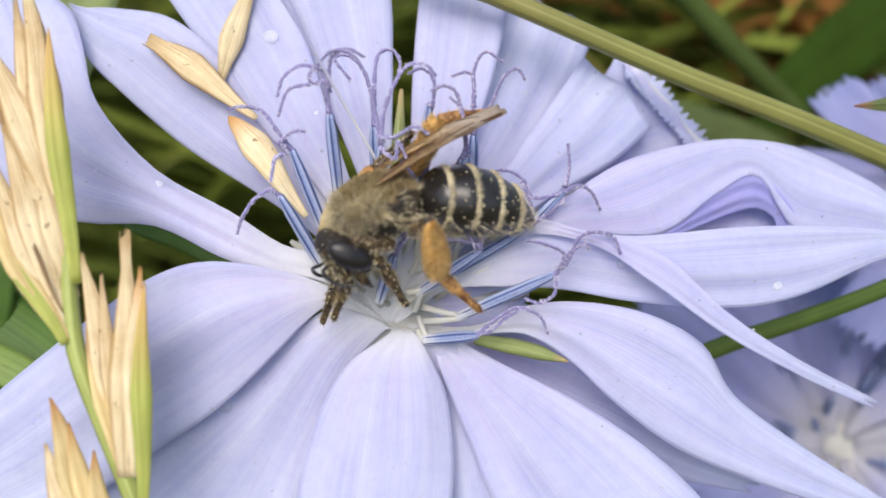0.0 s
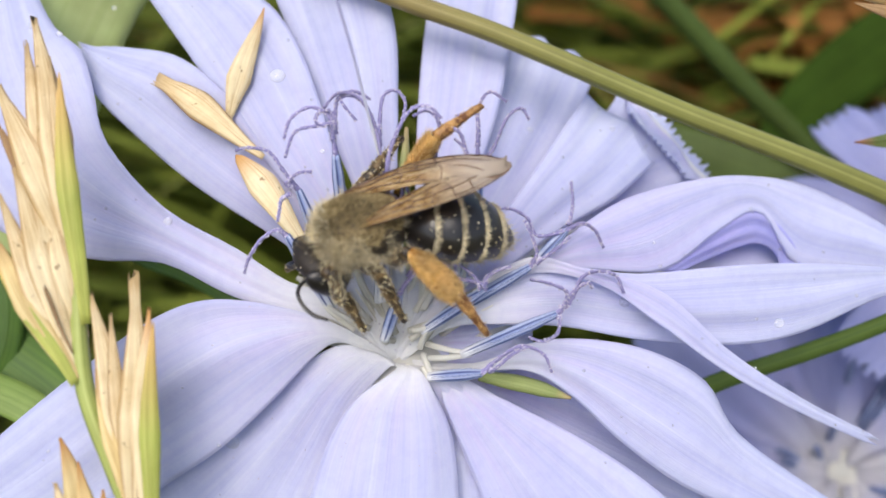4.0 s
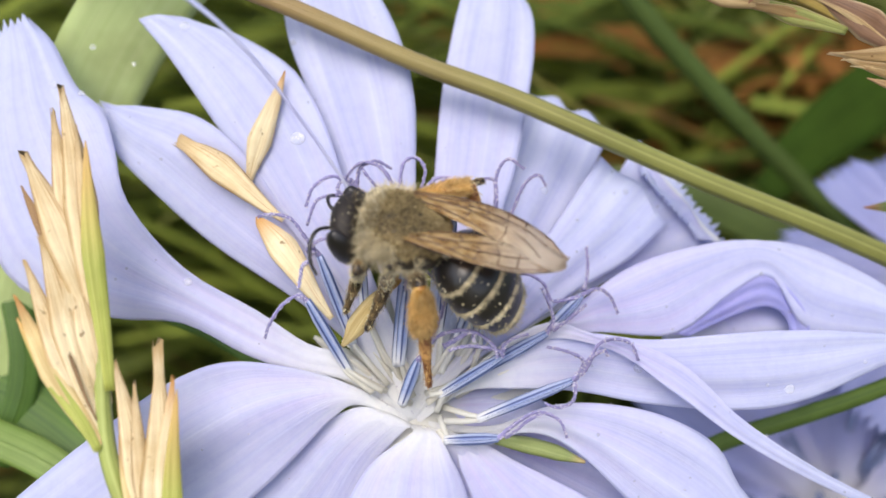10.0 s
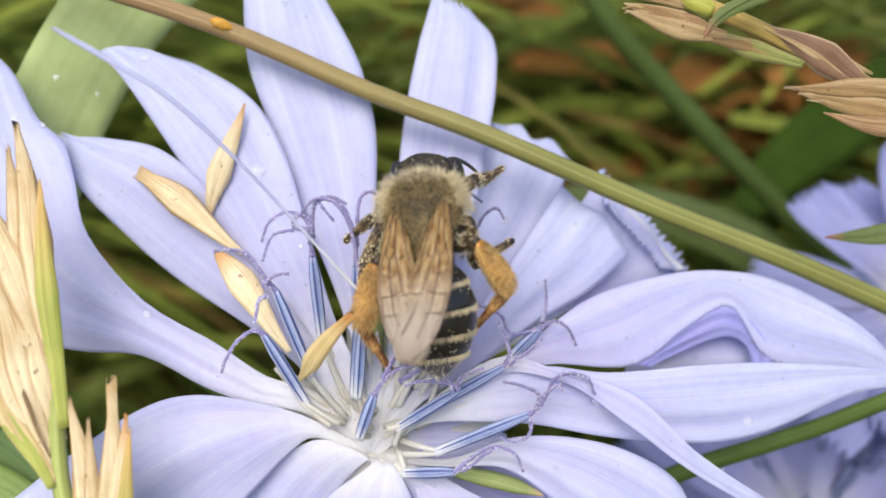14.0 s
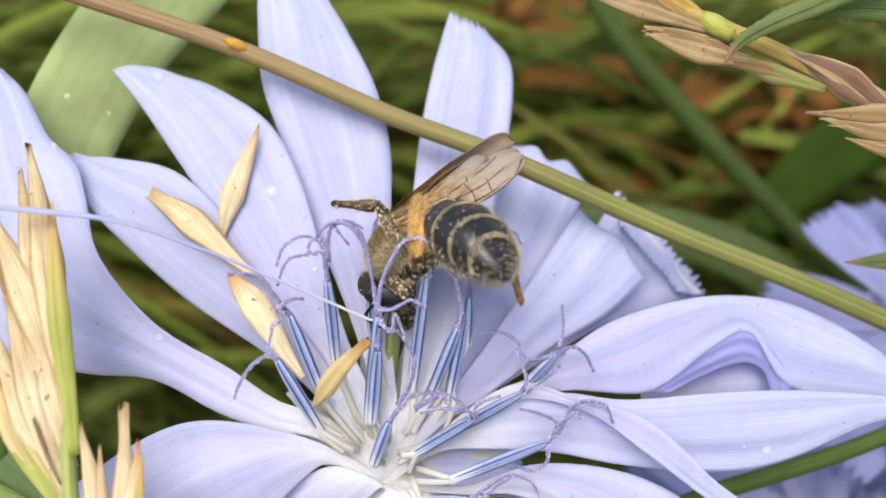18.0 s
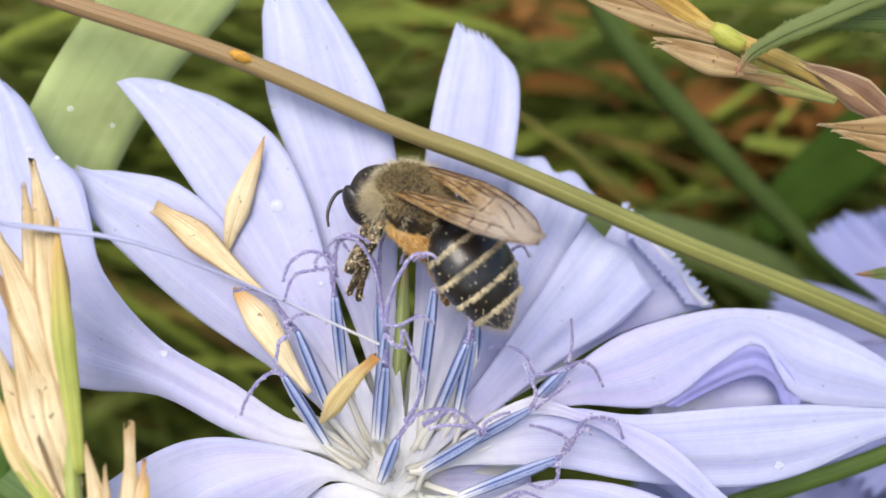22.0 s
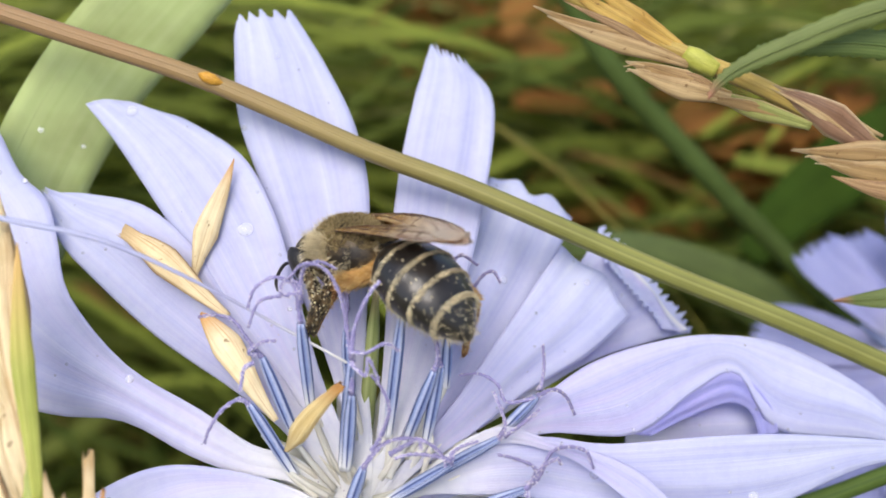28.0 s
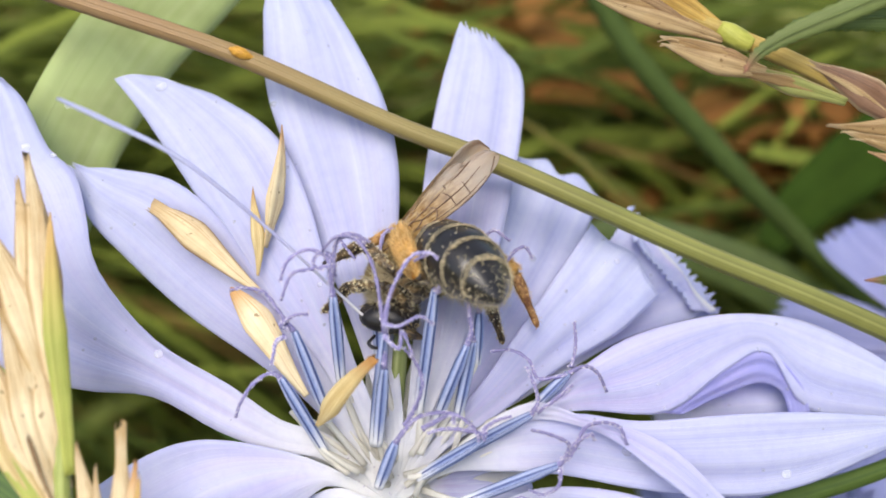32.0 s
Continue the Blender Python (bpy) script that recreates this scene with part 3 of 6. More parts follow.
stamen((0.514, 4.721, -3.124), (0.702, 4.816, -2.945), [[(0.796, 4.839, -2.91), (0.872, 4.817, -2.942), (0.928, 4.757, -3.032)], [(0.731, 4.87, -2.901), (0.746, 4.942, -2.828), (0.74, 5.03, -2.732)], [(0.659, 4.791, -2.946), (0.522, 4.766, -2.949), (0.47, 4.821, -2.866), (0.368, 4.854, -2.817), (0.245, 4.866, -2.837)]])
stamen((-0.092, 4.4, -3.323), (0.466, 4.5, -2.987), [[(0.503, 4.533, -2.92), (0.485, 4.578, -2.853), (0.436, 4.648, -2.766)], [(0.534, 4.507, -2.94), (0.614, 4.54, -2.89), (0.696, 4.588, -2.837)]])
stamen((-0.157, 4.341, -3.337), (0.204, 4.363, -3.05), [[(0.176, 4.351, -2.996), (0.064, 4.348, -2.965), (-0.031, 4.347, -2.966), (-0.103, 4.349, -3)], [(0.209, 4.384, -2.983), (0.272, 4.407, -2.948), (0.351, 4.42, -2.928)]])
stamen((0.075, 4.25, -3.436), (0.615, 4.303, -3.174), [[(0.693, 4.337, -3.104), (0.755, 4.409, -2.996), (0.852, 4.437, -2.973), (0.951, 4.43, -3), (0.996, 4.384, -3.086)], [(0.66, 4.321, -3.11), (0.664, 4.349, -3.05), (0.561, 4.375, -3.012), (0.459, 4.395, -3.001)], [(0.629, 4.268, -3.191), (0.613, 4.216, -3.25), (0.534, 4.193, -3.286), (0.454, 4.213, -3.273)], [(0.707, 4.357, -3.057), (0.786, 4.384, -3.016), (0.812, 4.367, -3.042)]])
stamen((-0.375, 4.298, -3.366), (-0.281, 4.333, -3.061), [[(-0.23, 4.343, -2.974), (-0.142, 4.372, -2.894), (0.015, 4.374, -2.871), (0.136, 4.344, -2.934), (0.176, 4.313, -3.016)], [(-0.174, 4.398, -2.855), (-0.138, 4.453, -2.736), (-0.177, 4.514, -2.645), (-0.241, 4.557, -2.581)], [(0.015, 4.378, -2.884), (0.035, 4.356, -2.917), (0.035, 4.347, -2.93)]])
stamen((-0.118, 4.212, -3.575), (0.189, 4.135, -3.476), [[(0.274, 4.164, -3.4), (0.41, 4.202, -3.329), (0.539, 4.183, -3.374), (0.589, 4.14, -3.471)], [(0.267, 4.129, -3.433), (0.362, 4.167, -3.361), (0.458, 4.202, -3.329)]])
stamen((-0.389, 4.458, -3.2), (-0.349, 4.545, -2.717), [[(-0.354, 4.622, -2.535), (-0.385, 4.722, -2.334), (-0.426, 4.803, -2.198), (-0.504, 4.853, -2.089), (-0.614, 4.865, -2.071), (-0.696, 4.837, -2.147)]])
stamen((-0.395, 4.823, -2.907), (-0.407, 4.917, -2.563), [[(-0.417, 4.983, -2.398), (-0.474, 5.057, -2.256), (-0.554, 5.088, -2.194), (-0.628, 5.075, -2.212), (-0.539, 5.016, -2.315)], [(-0.404, 5.02, -2.345), (-0.384, 5.094, -2.203), (-0.312, 5.116, -2.171), (-0.254, 5.076, -2.23), (-0.28, 5.011, -2.34)]])
stamen((0.164, 4.859, -2.928), (0.172, 4.978, -2.651), [[(0.171, 5.074, -2.478), (0.177, 5.17, -2.306), (0.242, 5.213, -2.226), (0.342, 5.189, -2.279)], [(0.171, 5.141, -2.365), (0.127, 5.154, -2.328), (0.045, 5.141, -2.347)], [(0.272, 5.074, -2.514), (0.345, 5.169, -2.377), (0.428, 5.204, -2.328), (0.478, 5.166, -2.383)]])

# pale throat of the flower
throat = tube("throat", [(-0.27, 4.76, -4.1), (-0.27, 4.61, -3.86), (-0.26, 4.52, -3.7), (-0.265, 4.47, -3.6), (-0.27, 4.44, -3.54)], [0.1, 0.16, 0.24, 0.32, 0.32, 0.2, 0.03], 28, 20)
part("throat", throat, FILAMENT, flower)

rng = np.random.default_rng(8)
AXIS = np.array((0.02, -0.62, 0.78))
ACROSS = np.array((1.0, 0.0, 0.0))
RISING = np.cross(AXIS, ACROSS)
for k in range(26):
    w, q = 0.35 + (math.pi - 0.7) * (k + rng.uniform(0, 1)) / 26, rng.uniform(0.05, 0.5)
    out = math.cos(w) * ACROSS + math.sin(w) * RISING
    foot = np.array((-0.28, 4.46, -3.58)) + out * q * 0.5
    ends = foot + out * rng.uniform(0.22, 0.55) + AXIS * rng.uniform(0.05, 0.34)
    part("filament", tube("filament", [foot, (foot + ends) / 2 + AXIS * 0.05, ends], [0.02, 0.016, 0.004], 7, 7), FILAMENT, flower)
for k in range(14):
    # narrow white feet of the florets, rolled into open gutters
    w = 0.1 + (math.pi - 0.2) * (k + rng.uniform(0.2, 0.8)) / 14
    out = math.cos(w) * ACROSS + math.sin(w) * RISING
    foot = np.array((-0.28, 4.5, -3.6))
    rows = [[*(foot + out * q + AXIS * h), *(np.cross(AXIS, out) * wd)] for q, h, wd in ((0.05, 0.0, 0.05), (0.3, 0.02, 0.07), (0.55, 0.03, 0.06), (0.8, 0.03, 0.012))]
    part("floret_tube", blade("floret_tube", rows, 0.5, 0, nu=14, nv=10, ripple=0.03, seed=k, facing=(0, 0.4, 0.6)), FILAMENT, flower)

for k in range(12):
    # broader white feet that close the throat on its open side
    w = -0.15 + 0.9 * (k + rng.uniform(0.2, 0.8)) / 12
    out = math.cos(w) * ACROSS + math.sin(w) * RISING
    foot = np.array((-0.28, 4.5, -3.6))
    rows = [[*(foot + out * q + AXIS * h), *(np.cross(AXIS, out) * wd)] for q, h, wd in ((0.05, 0.02, 0.06), (0.3, 0.03, 0.11), (0.55, 0.02, 0.11), (0.8, -0.02, 0.02))]
    part("floret_tube", blade("floret_tube", rows, 0.3, 0, nu=14, nv=10, ripple=0.03, seed=40 + k, facing=(0, 0.4, 0.6)), PETAL, flower)

# bracts of the flower cup and its stalk
for k, rows in enumerate(([(0.179, 4.278, -3.622), (0.476, 4.229, -3.657), (0.719, 4.158, -3.69)], [(-0.306, 4.641, -3.25), (-0.285, 4.921, -2.939), (-0.263, 5.34, -2.526)])):
    part("bract", tube("bract", rows, [0.045, 0.07, 0.065, 0.012] if k == 0 else [0.03, 0.05, 0.05, 0.045, 0.012], 8, 14, squash=0.6), BRACT, flower)
part("stalk", tube("stalk", [(-0.28, 4.62, -3.9), (-0.2, 4.9, -6), (0.1, 5.2, -10), (0.2, 5.3, -14.2)], [0.11, 0.1, 0.12, 0.14], 10, 30), STEM, flower)


# ---- straw ----
def husk(name, base, tip, width, depth, mat, parent=None, label="", bend=0.04, peak=0.42, point=0.8, blunt=0.02, foot=0.25):
    """A keeled, boat-shaped husk from base to tip, broad side to the front."""
    b, t = np.array(base, float), np.array(tip, float)
    axis = t - b
    view = (b + t) / 2 - np.array((0, 0.4, 0.6))
    side = np.cross(axis, view)
    side /= np.linalg.norm(side)
    nrm = np.cross(side, axis)
    nrm /= np.linalg.norm(nrm)
    nrm *= -np.sign(nrm @ view)
    nu, nv = 22, 20
    chips = np.random.default_rng(int(width * 1e4 + abs(b[0]) * 1e3)).uniform(-1, 1, nv)
    verts, faces = [], []
    for i in range(nu + 1):
        u = i / nu
        w = width / 2 * max(0.02 if u < 0.6 else blunt, (min(1, foot + (1 - foot) * u / peak) if u < peak else ((1 - u) / (1 - peak)) ** point) * (0.75 + 0.25 * math.sin(math.pi * u)))
        c = b + axis * u + nrm * (bend * math.sin(math.pi * u)) + side * (0.012 * math.sin(5 * u + width * 40))
        for j in range(nv):
            q = 2 * math.pi * j / nv
            ridge = 1 - 0.3 * math.exp(-(math.cos(q) / 0.16) ** 2) + 0.12 * math.cos(6 * q)
            verts.append(c + side * math.cos(q) * w + axis * (chips[j] * min(blunt, 0.3) * 0.14 * max(0.0, u * 5 - 4)) + nrm * math.sin(q) * w * depth * ridge)
    for i in range(nu):
        for j in range(nv):
            k = (j + 1) % nv
            faces.append((i * nv + j, i * nv + k, (i + 1) * nv + k, (i + 1) * nv + j))
    faces += [tuple(range(nv - 1, -1, -1)), tuple(nu * nv + j for j in range(nv))]
    me = bpy.data.meshes.new(name)
    me.from_pydata((np.array(verts) * CM + np.array([0, 0, EYE])).tolist(), [], faces)
    lay = me.uv_layers.new(name="UVMap")
    for poly in me.polygons:
        for li in poly.loop_indices:
            k, a = divmod(me.loops[li].vertex_index, nv)
            lay.data[li].uv = (k / nu, abs(a / nv - 0.5) * 2)
    return part(name, smooth(me), mat, parent, label)


loose = []
for rows, w, mat, words, peak, point in (
    ([(-1.358, 5.28, -2.475), (-1.159, 5.753, -1.909)], 0.155, HUSK_CREAM, "dry straw husk standing on a blue petal", 0.36, 0.7),
    ([(-1.108, 5.069, -2.575), (-1.79, 5.47, -2.265)], 0.19, HUSK_TAN, "dry tan straw husk lying on a blue petal", 0.6, 0.35),
    ([(-0.788, 4.618, -2.978), (-1.282, 5.088, -2.583)], 0.19, HUSK_CREAM, "broad dry straw husk leaning between petal and stamens", 0.66, 0.45),
    ([(-0.734, 4.45, -3.05), (-0.402, 4.463, -2.579)], 0.12, STRAW, "dry straw husk stuck between blue stamens", 0.3, 0.3),
):
    ob = thing("straw_husk", words, "husk", "dry husks on the flower")
    husk("shell", rows[0], rows[1], w, 0.42, mat, ob, peak=peak, point=point, blunt=0.05 if mat == HUSK_CREAM else 0.5)
    loose.append(ob)

# ---- the loose narrow petal that swings, and the husk that splits ----
def rebase(ob, p):
    """Puts the origin of a thing at p; its parts stay where they are."""
    for o in ob.children_recursive:
        if o.parent == ob:
            for q in (o, *o.children_recursive):
                q.data.transform(Matrix.Translation(-p))
    ob.location = p


STRIP = [
    (0, (-0.367, 4.708, -2.688), (-1.01, 4.787, -1.698), 76),
    (3.5, (-0.335, 4.704, -2.606), (-0.858, 4.946, -1.363), 76),
    (5.2, (-0.309, 4.621, -2.664), (-0.556, 4.884, -1.041), 76),
    (6, (-0.233, 4.63, -2.663), (-0.41, 4.823, -0.963), 0),
    (6.6, (-0.239, 4.636, -2.65), (-0.67, 4.9, -1.024), 76),
    (7.5, (-0.303, 4.596, -2.656), (-1.196, 4.865, -1.197), 76),
    (8.5, (-0.324, 4.591, -2.629), (-1.368, 4.901, -1.124), 76),
    (9.5, (-0.365, 4.609, -2.604), (-1.257, 4.99, -1.084), 76),
    (10.2, (-0.375, 4.595, -2.584), (-1.701, 4.871, -1.209), 76),
    (10.8, (-0.391, 4.573, -2.58), (-1.958, 4.902, -1.209), 76),
    (11.5, (-0.392, 4.598, -2.57), (-1.445, 4.983, -1.027), 76),
    (12, (-0.33, 4.605, -2.574), (-1.55, 4.964, -1.066), 76),
    (13, (-0.334, 4.618, -2.611), (-1.87, 5.032, -1.117), 76),
    (14, (-0.32, 4.6, -2.573), (-1.906, 4.985, -1.13), 76),
    (15, (-0.334, 4.619, -2.602), (-1.956, 5.002, -1.159), 76),
    (15.5, (-0.339, 4.628, -2.571), (-1.983, 5.002, -1.183), 76),
    (16.5, (-0.328, 4.638, -2.587), (-2.213, 4.808, -1.491), 76),
    (17.5, (-0.316, 4.647, -2.602), (-2.463, 4.64, -1.816), 76),
    (19, (-0.336, 4.665, -2.636), (-2.478, 4.674, -1.821), 76),
    (23, (-0.337, 4.694, -2.702), (-2.491, 4.726, -1.844), 76),
    (28, (-0.338, 4.768, -2.706), (-2.201, 4.82, -1.798), 76),
    (30, (-0.366, 4.805, -2.717), (-2.367, 4.854, -1.817), 76),
    (31, (-0.363, 4.806, -2.713), (-2.358, 4.929, -1.703), 76),
    (32, (-0.335, 4.806, -2.715), (-2.03, 5.099, -1.426), 76),
]
strip = thing("loose_petal", "narrow pale withered petal strip curling over the flower", "petal")
REACH = 2.168
strip_rows = [[x * REACH, y, z, *h] for (x, y, z), h in (
    ((0.0, 0.0, 0.0), (0.0, 0.008, 0.0)), ((0.2, 0.0, 0.05), (0.0, 0.014, 0.0)), ((0.45, 0.0, 0.11), (0.0, 0.022, 0.0)),
    ((0.7, 0.0, 0.13), (0.0, 0.04, 0.0)), ((0.9, 0.0, 0.05), (0.0, 0.05, 0.0)), ((1.0, 0.0, 0.0), (0.0, 0.03, 0.0)))]
strip_me = blade("ribbon", strip_rows, 0.2, 3, nu=40, nv=6, ripple=0.05, seed=77, depth=0.02)
strip_me.transform(Matrix.Translation((0, 0, -EYE)))
strip_me.transform(Matrix.Diagonal((1.0, 0.55, 1.0, 1.0)))
part("ribbon", strip_me, PETAL, strip)


def turned(root_, tip_, spin):
    """The pose that lays the strip from root to tip, spun about its length."""
    x = (Vector(tip_) - Vector(root_)).normalized()
    y = Vector((0.0, -0.83, 0.55)).cross(x).normalized()
    m = (Matrix.Rotation(radians(spin), 3, x) @ Matrix((x, y, x.cross(y))).transposed()).to_4x4()
    m.translation = at(root_)
    return m


split_husk = thing("straw_husk", "narrow brown half of a split straw husk", "husk", "dry husks on the flower")
husk("shell", (-1.366, 5.462, -2.439), (-1.333, 5.806, -2.016), 0.085, 0.5, STRAW, split_husk)
rebase(split_husk, at((-1.366, 5.462, -2.439)))
rebase(loose[0], at((-1.358, 5.28, -2.475)))
HUSK_REST = {}
for ob, b, e in ((loose[0], (-1.358, 5.28, -2.475), (-1.159, 5.753, -1.909)), (split_husk, (-1.366, 5.462, -2.439), (-1.333, 5.806, -2.016))):
    HUSK_REST[ob.name] = (at(e) - at(b)).normalized()


def husk_pose(base, tip, spin, rest=None):
    """The pose of a husk whose foot is at base and whose point shows towards tip, spun about its length."""
    first = HUSK_REST[rest] if rest else HUSK_REST[loose[0].name]
    way = (at(tip) - at(base)).normalized()
    m = (Matrix.Rotation(radians(spin), 3, way) @ first.rotation_difference(way).to_matrix()).to_4x4()
    m.translation = at(base)
    return m


HUSK_KEYS = (
    [
        (0, (-1.358, 5.28, -2.475), (-1.159, 5.753, -1.909), 0),
        (30.1, (-1.358, 5.28, -2.475), (-1.159, 5.753, -1.909), 0),
        (30.4, (-1.34, 5.125, -2.42), (-1.199, 5.689, -1.88), 4),
        (30.7, (-1.41, 5.084, -2.481), (-1.271, 5.674, -1.9), 8),
        (30.8, (-1.026, 5.277, -2.363), (-1.006, 5.684, -1.956), 45),
        (32, (-1.09, 5.246, -2.399), (-1.057, 5.648, -1.997), 45),
    ],
    [
        (0, (-1.344, 5.352, -2.439), (-1.196, 5.717, -2), 0),
        (30.1, (-1.344, 5.352, -2.439), (-1.196, 5.717, -2), 0),
        (30.4, (-1.34, 5.202, -2.412), (-1.219, 5.67, -1.946), 0),
        (30.7, (-1.39, 5.152, -2.468), (-1.287, 5.646, -1.981), 0),
        (30.8, (-1.102, 5.157, -2.512), (-1.161, 5.636, -2.03), 0),
        (32, (-1.132, 5.139, -2.528), (-1.192, 5.615, -2.048), 0),
    ],
)

# ---- grass ear in front ----
ear = thing("grass_ear", "dry straw-coloured grass ear with a green stalk", "grass ear")
part("stalk", tube("stalk", [(-1.34, 2.614, -4.904), (-1.553, 3.199, -4.099), (-1.64, 3.357, -3.889), (-1.768, 3.534, -3.653), (-1.921, 3.761, -3.343), (-1.977, 3.947, -3.111), (-2.001, 4.176, -2.834), (-2.067, 4.426, -2.564), (-2.148, 4.662, -2.312)], [0.06, 0.055, 0.05, 0.05, 0.045, 0.04], 10, 40), STALK_GREEN, ear)
# brown slivers under 0.05 wide draw the creases between glumes, shade made solid
for foot_at, tip_at, w, mat, peak, blunt in (
    ((-2.016, 4.251, -2.748), (-2.269, 5.022, -1.717), 0.182, GLUME, 0.5, 0.2),
    ((-2.101, 4.345, -2.664), (-2.332, 4.977, -1.834), 0.134, HUSK_TAN, 0.5, 0.2),
    ((-2.022, 4.243, -2.706), (-2.158, 4.883, -1.867), 0.090, HUSK_TAN, 0.5, 0.1),
    ((-1.94, 3.982, -2.997), (-2.101, 4.788, -1.917), 0.119, GLUME_GREEN, 0.55, 0.05),
    ((-2.03, 4.243, -2.742), (-2.445, 4.788, -2.001), 0.200, GLUME, 0.5, 0.25),
    ((-2.061, 4.293, -2.721), (-2.471, 4.715, -2.16), 0.104, GLUME_BROWN, 0.5, 0.1),
    ((-2.04, 4.182, -2.847), (-2.394, 4.642, -2.232), 0.042, GLUME_BROWN, 0.5, 0.1),
    ((-1.964, 3.97, -3.084), (-2.164, 4.414, -2.493), 0.132, GLUME, 0.5, 0.2),
    ((-1.966, 3.894, -3.177), (-2.267, 4.496, -2.373), 0.144, HUSK_CREAM, 0.55, 0.15),
    ((-1.97, 3.84, -3.22), (-2.348, 4.492, -2.343), 0.156, GLUME, 0.55, 0.2),
    ((-1.974, 3.813, -3.224), (-2.422, 4.401, -2.457), 0.143, GLUME, 0.5, 0.15),
    ((-1.978, 3.789, -3.223), (-2.461, 4.273, -2.589), 0.137, STRAW, 0.5, 0.1),
    ((-1.978, 3.765, -3.232), (-2.426, 4.2, -2.677), 0.101, GLUME_GREEN, 0.5, 0.1),
    ((-1.98, 3.878, -3.104), (-2.259, 4.201, -2.677), 0.021, GLUME_BROWN, 0.5, 0.1),
    ((-1.646, 3.391, -3.837), (-1.92, 4.089, -2.877), 0.179, GLUME, 0.42, 0.15),
    ((-1.667, 3.392, -3.817), (-1.799, 4.008, -2.961), 0.113, HUSK_TAN, 0.5, 0.15),
    ((-1.647, 3.376, -3.797), (-1.677, 4.11, -2.795), 0.178, GLUME, 0.4, 0.32),
    ((-1.68, 3.374, -3.818), (-1.863, 3.831, -3.181), 0.101, STRAW, 0.5, 0.1),
    ((-1.605, 3.363, -3.782), (-1.594, 4.011, -2.914), 0.130, HUSK_CREAM, 0.5, 0.15),
    ((-1.618, 3.393, -3.729), (-1.619, 3.867, -3.095), 0.021, GLUME_BROWN, 0.5, 0.1),
    ((-1.563, 3.256, -3.901), (-1.555, 3.947, -2.954), 0.112, GLUME_GREEN, 0.5, 0.05),
    ((-1.805, 3.185, -4.081), (-2.066, 3.617, -3.48), 0.160, STRAW, 0.5, 0.1),
    ((-1.863, 3.139, -4.113), (-2.079, 3.465, -3.665), 0.130, GLUME, 0.5, 0.15),
    ((-1.761, 3.142, -4.117), (-1.961, 3.54, -3.575), 0.118, STRAW, 0.5, 0.1),
    ((-1.734, 3.129, -4.146), (-1.828, 3.456, -3.698), 0.118, STRAW, 0.5, 0.1),
):
    husk("glume", foot_at, tip_at, w, 0.34, mat, ear, bend=0.03, peak=peak, point=0.62, blunt=blunt, foot=0.6)

# ---- long grass stalk ----
long_stalk = thing("grass_stalk", "long thin green grass stalk turning brown at one end", "grass stalk")
part("stem", tube("stem", [(5.661, 4.737, -4.123), (2.796, 5.258, -2.958), (1.442, 5.504, -2.487), (0.356, 5.694, -2.081), (-0.354, 5.819, -1.861), (-1.306, 6.014, -1.52), (-2.286, 6.169, -1.255), (-3.848, 6.41, -0.847), (-7.758, 7.119, 0.109)], [0.075, 0.07, 0.066, 0.062, 0.06, 0.06, 0.06], 12, 60), STALK, long_stalk)
for shift, r in (((0.0, -0.037, 0.04), 0.011), ((0.01, -0.053, 0.011), 0.0095), ((0.0, -0.048, -0.021), 0.01)):
    part("ridge", tube("ridge", [np.array(p) + np.array(shift) for p in [(5.661, 4.737, -4.123), (2.796, 5.258, -2.958), (1.442, 5.504, -2.487), (0.356, 5.694, -2.081), (-0.354, 5.819, -1.861), (-1.306, 6.014, -1.52), (-2.286, 6.169, -1.255), (-3.848, 6.41, -0.847), (-7.758, 7.119, 0.109)]], [r, r], 6, 60), STALK, long_stalk, "fine lengthwise rib")

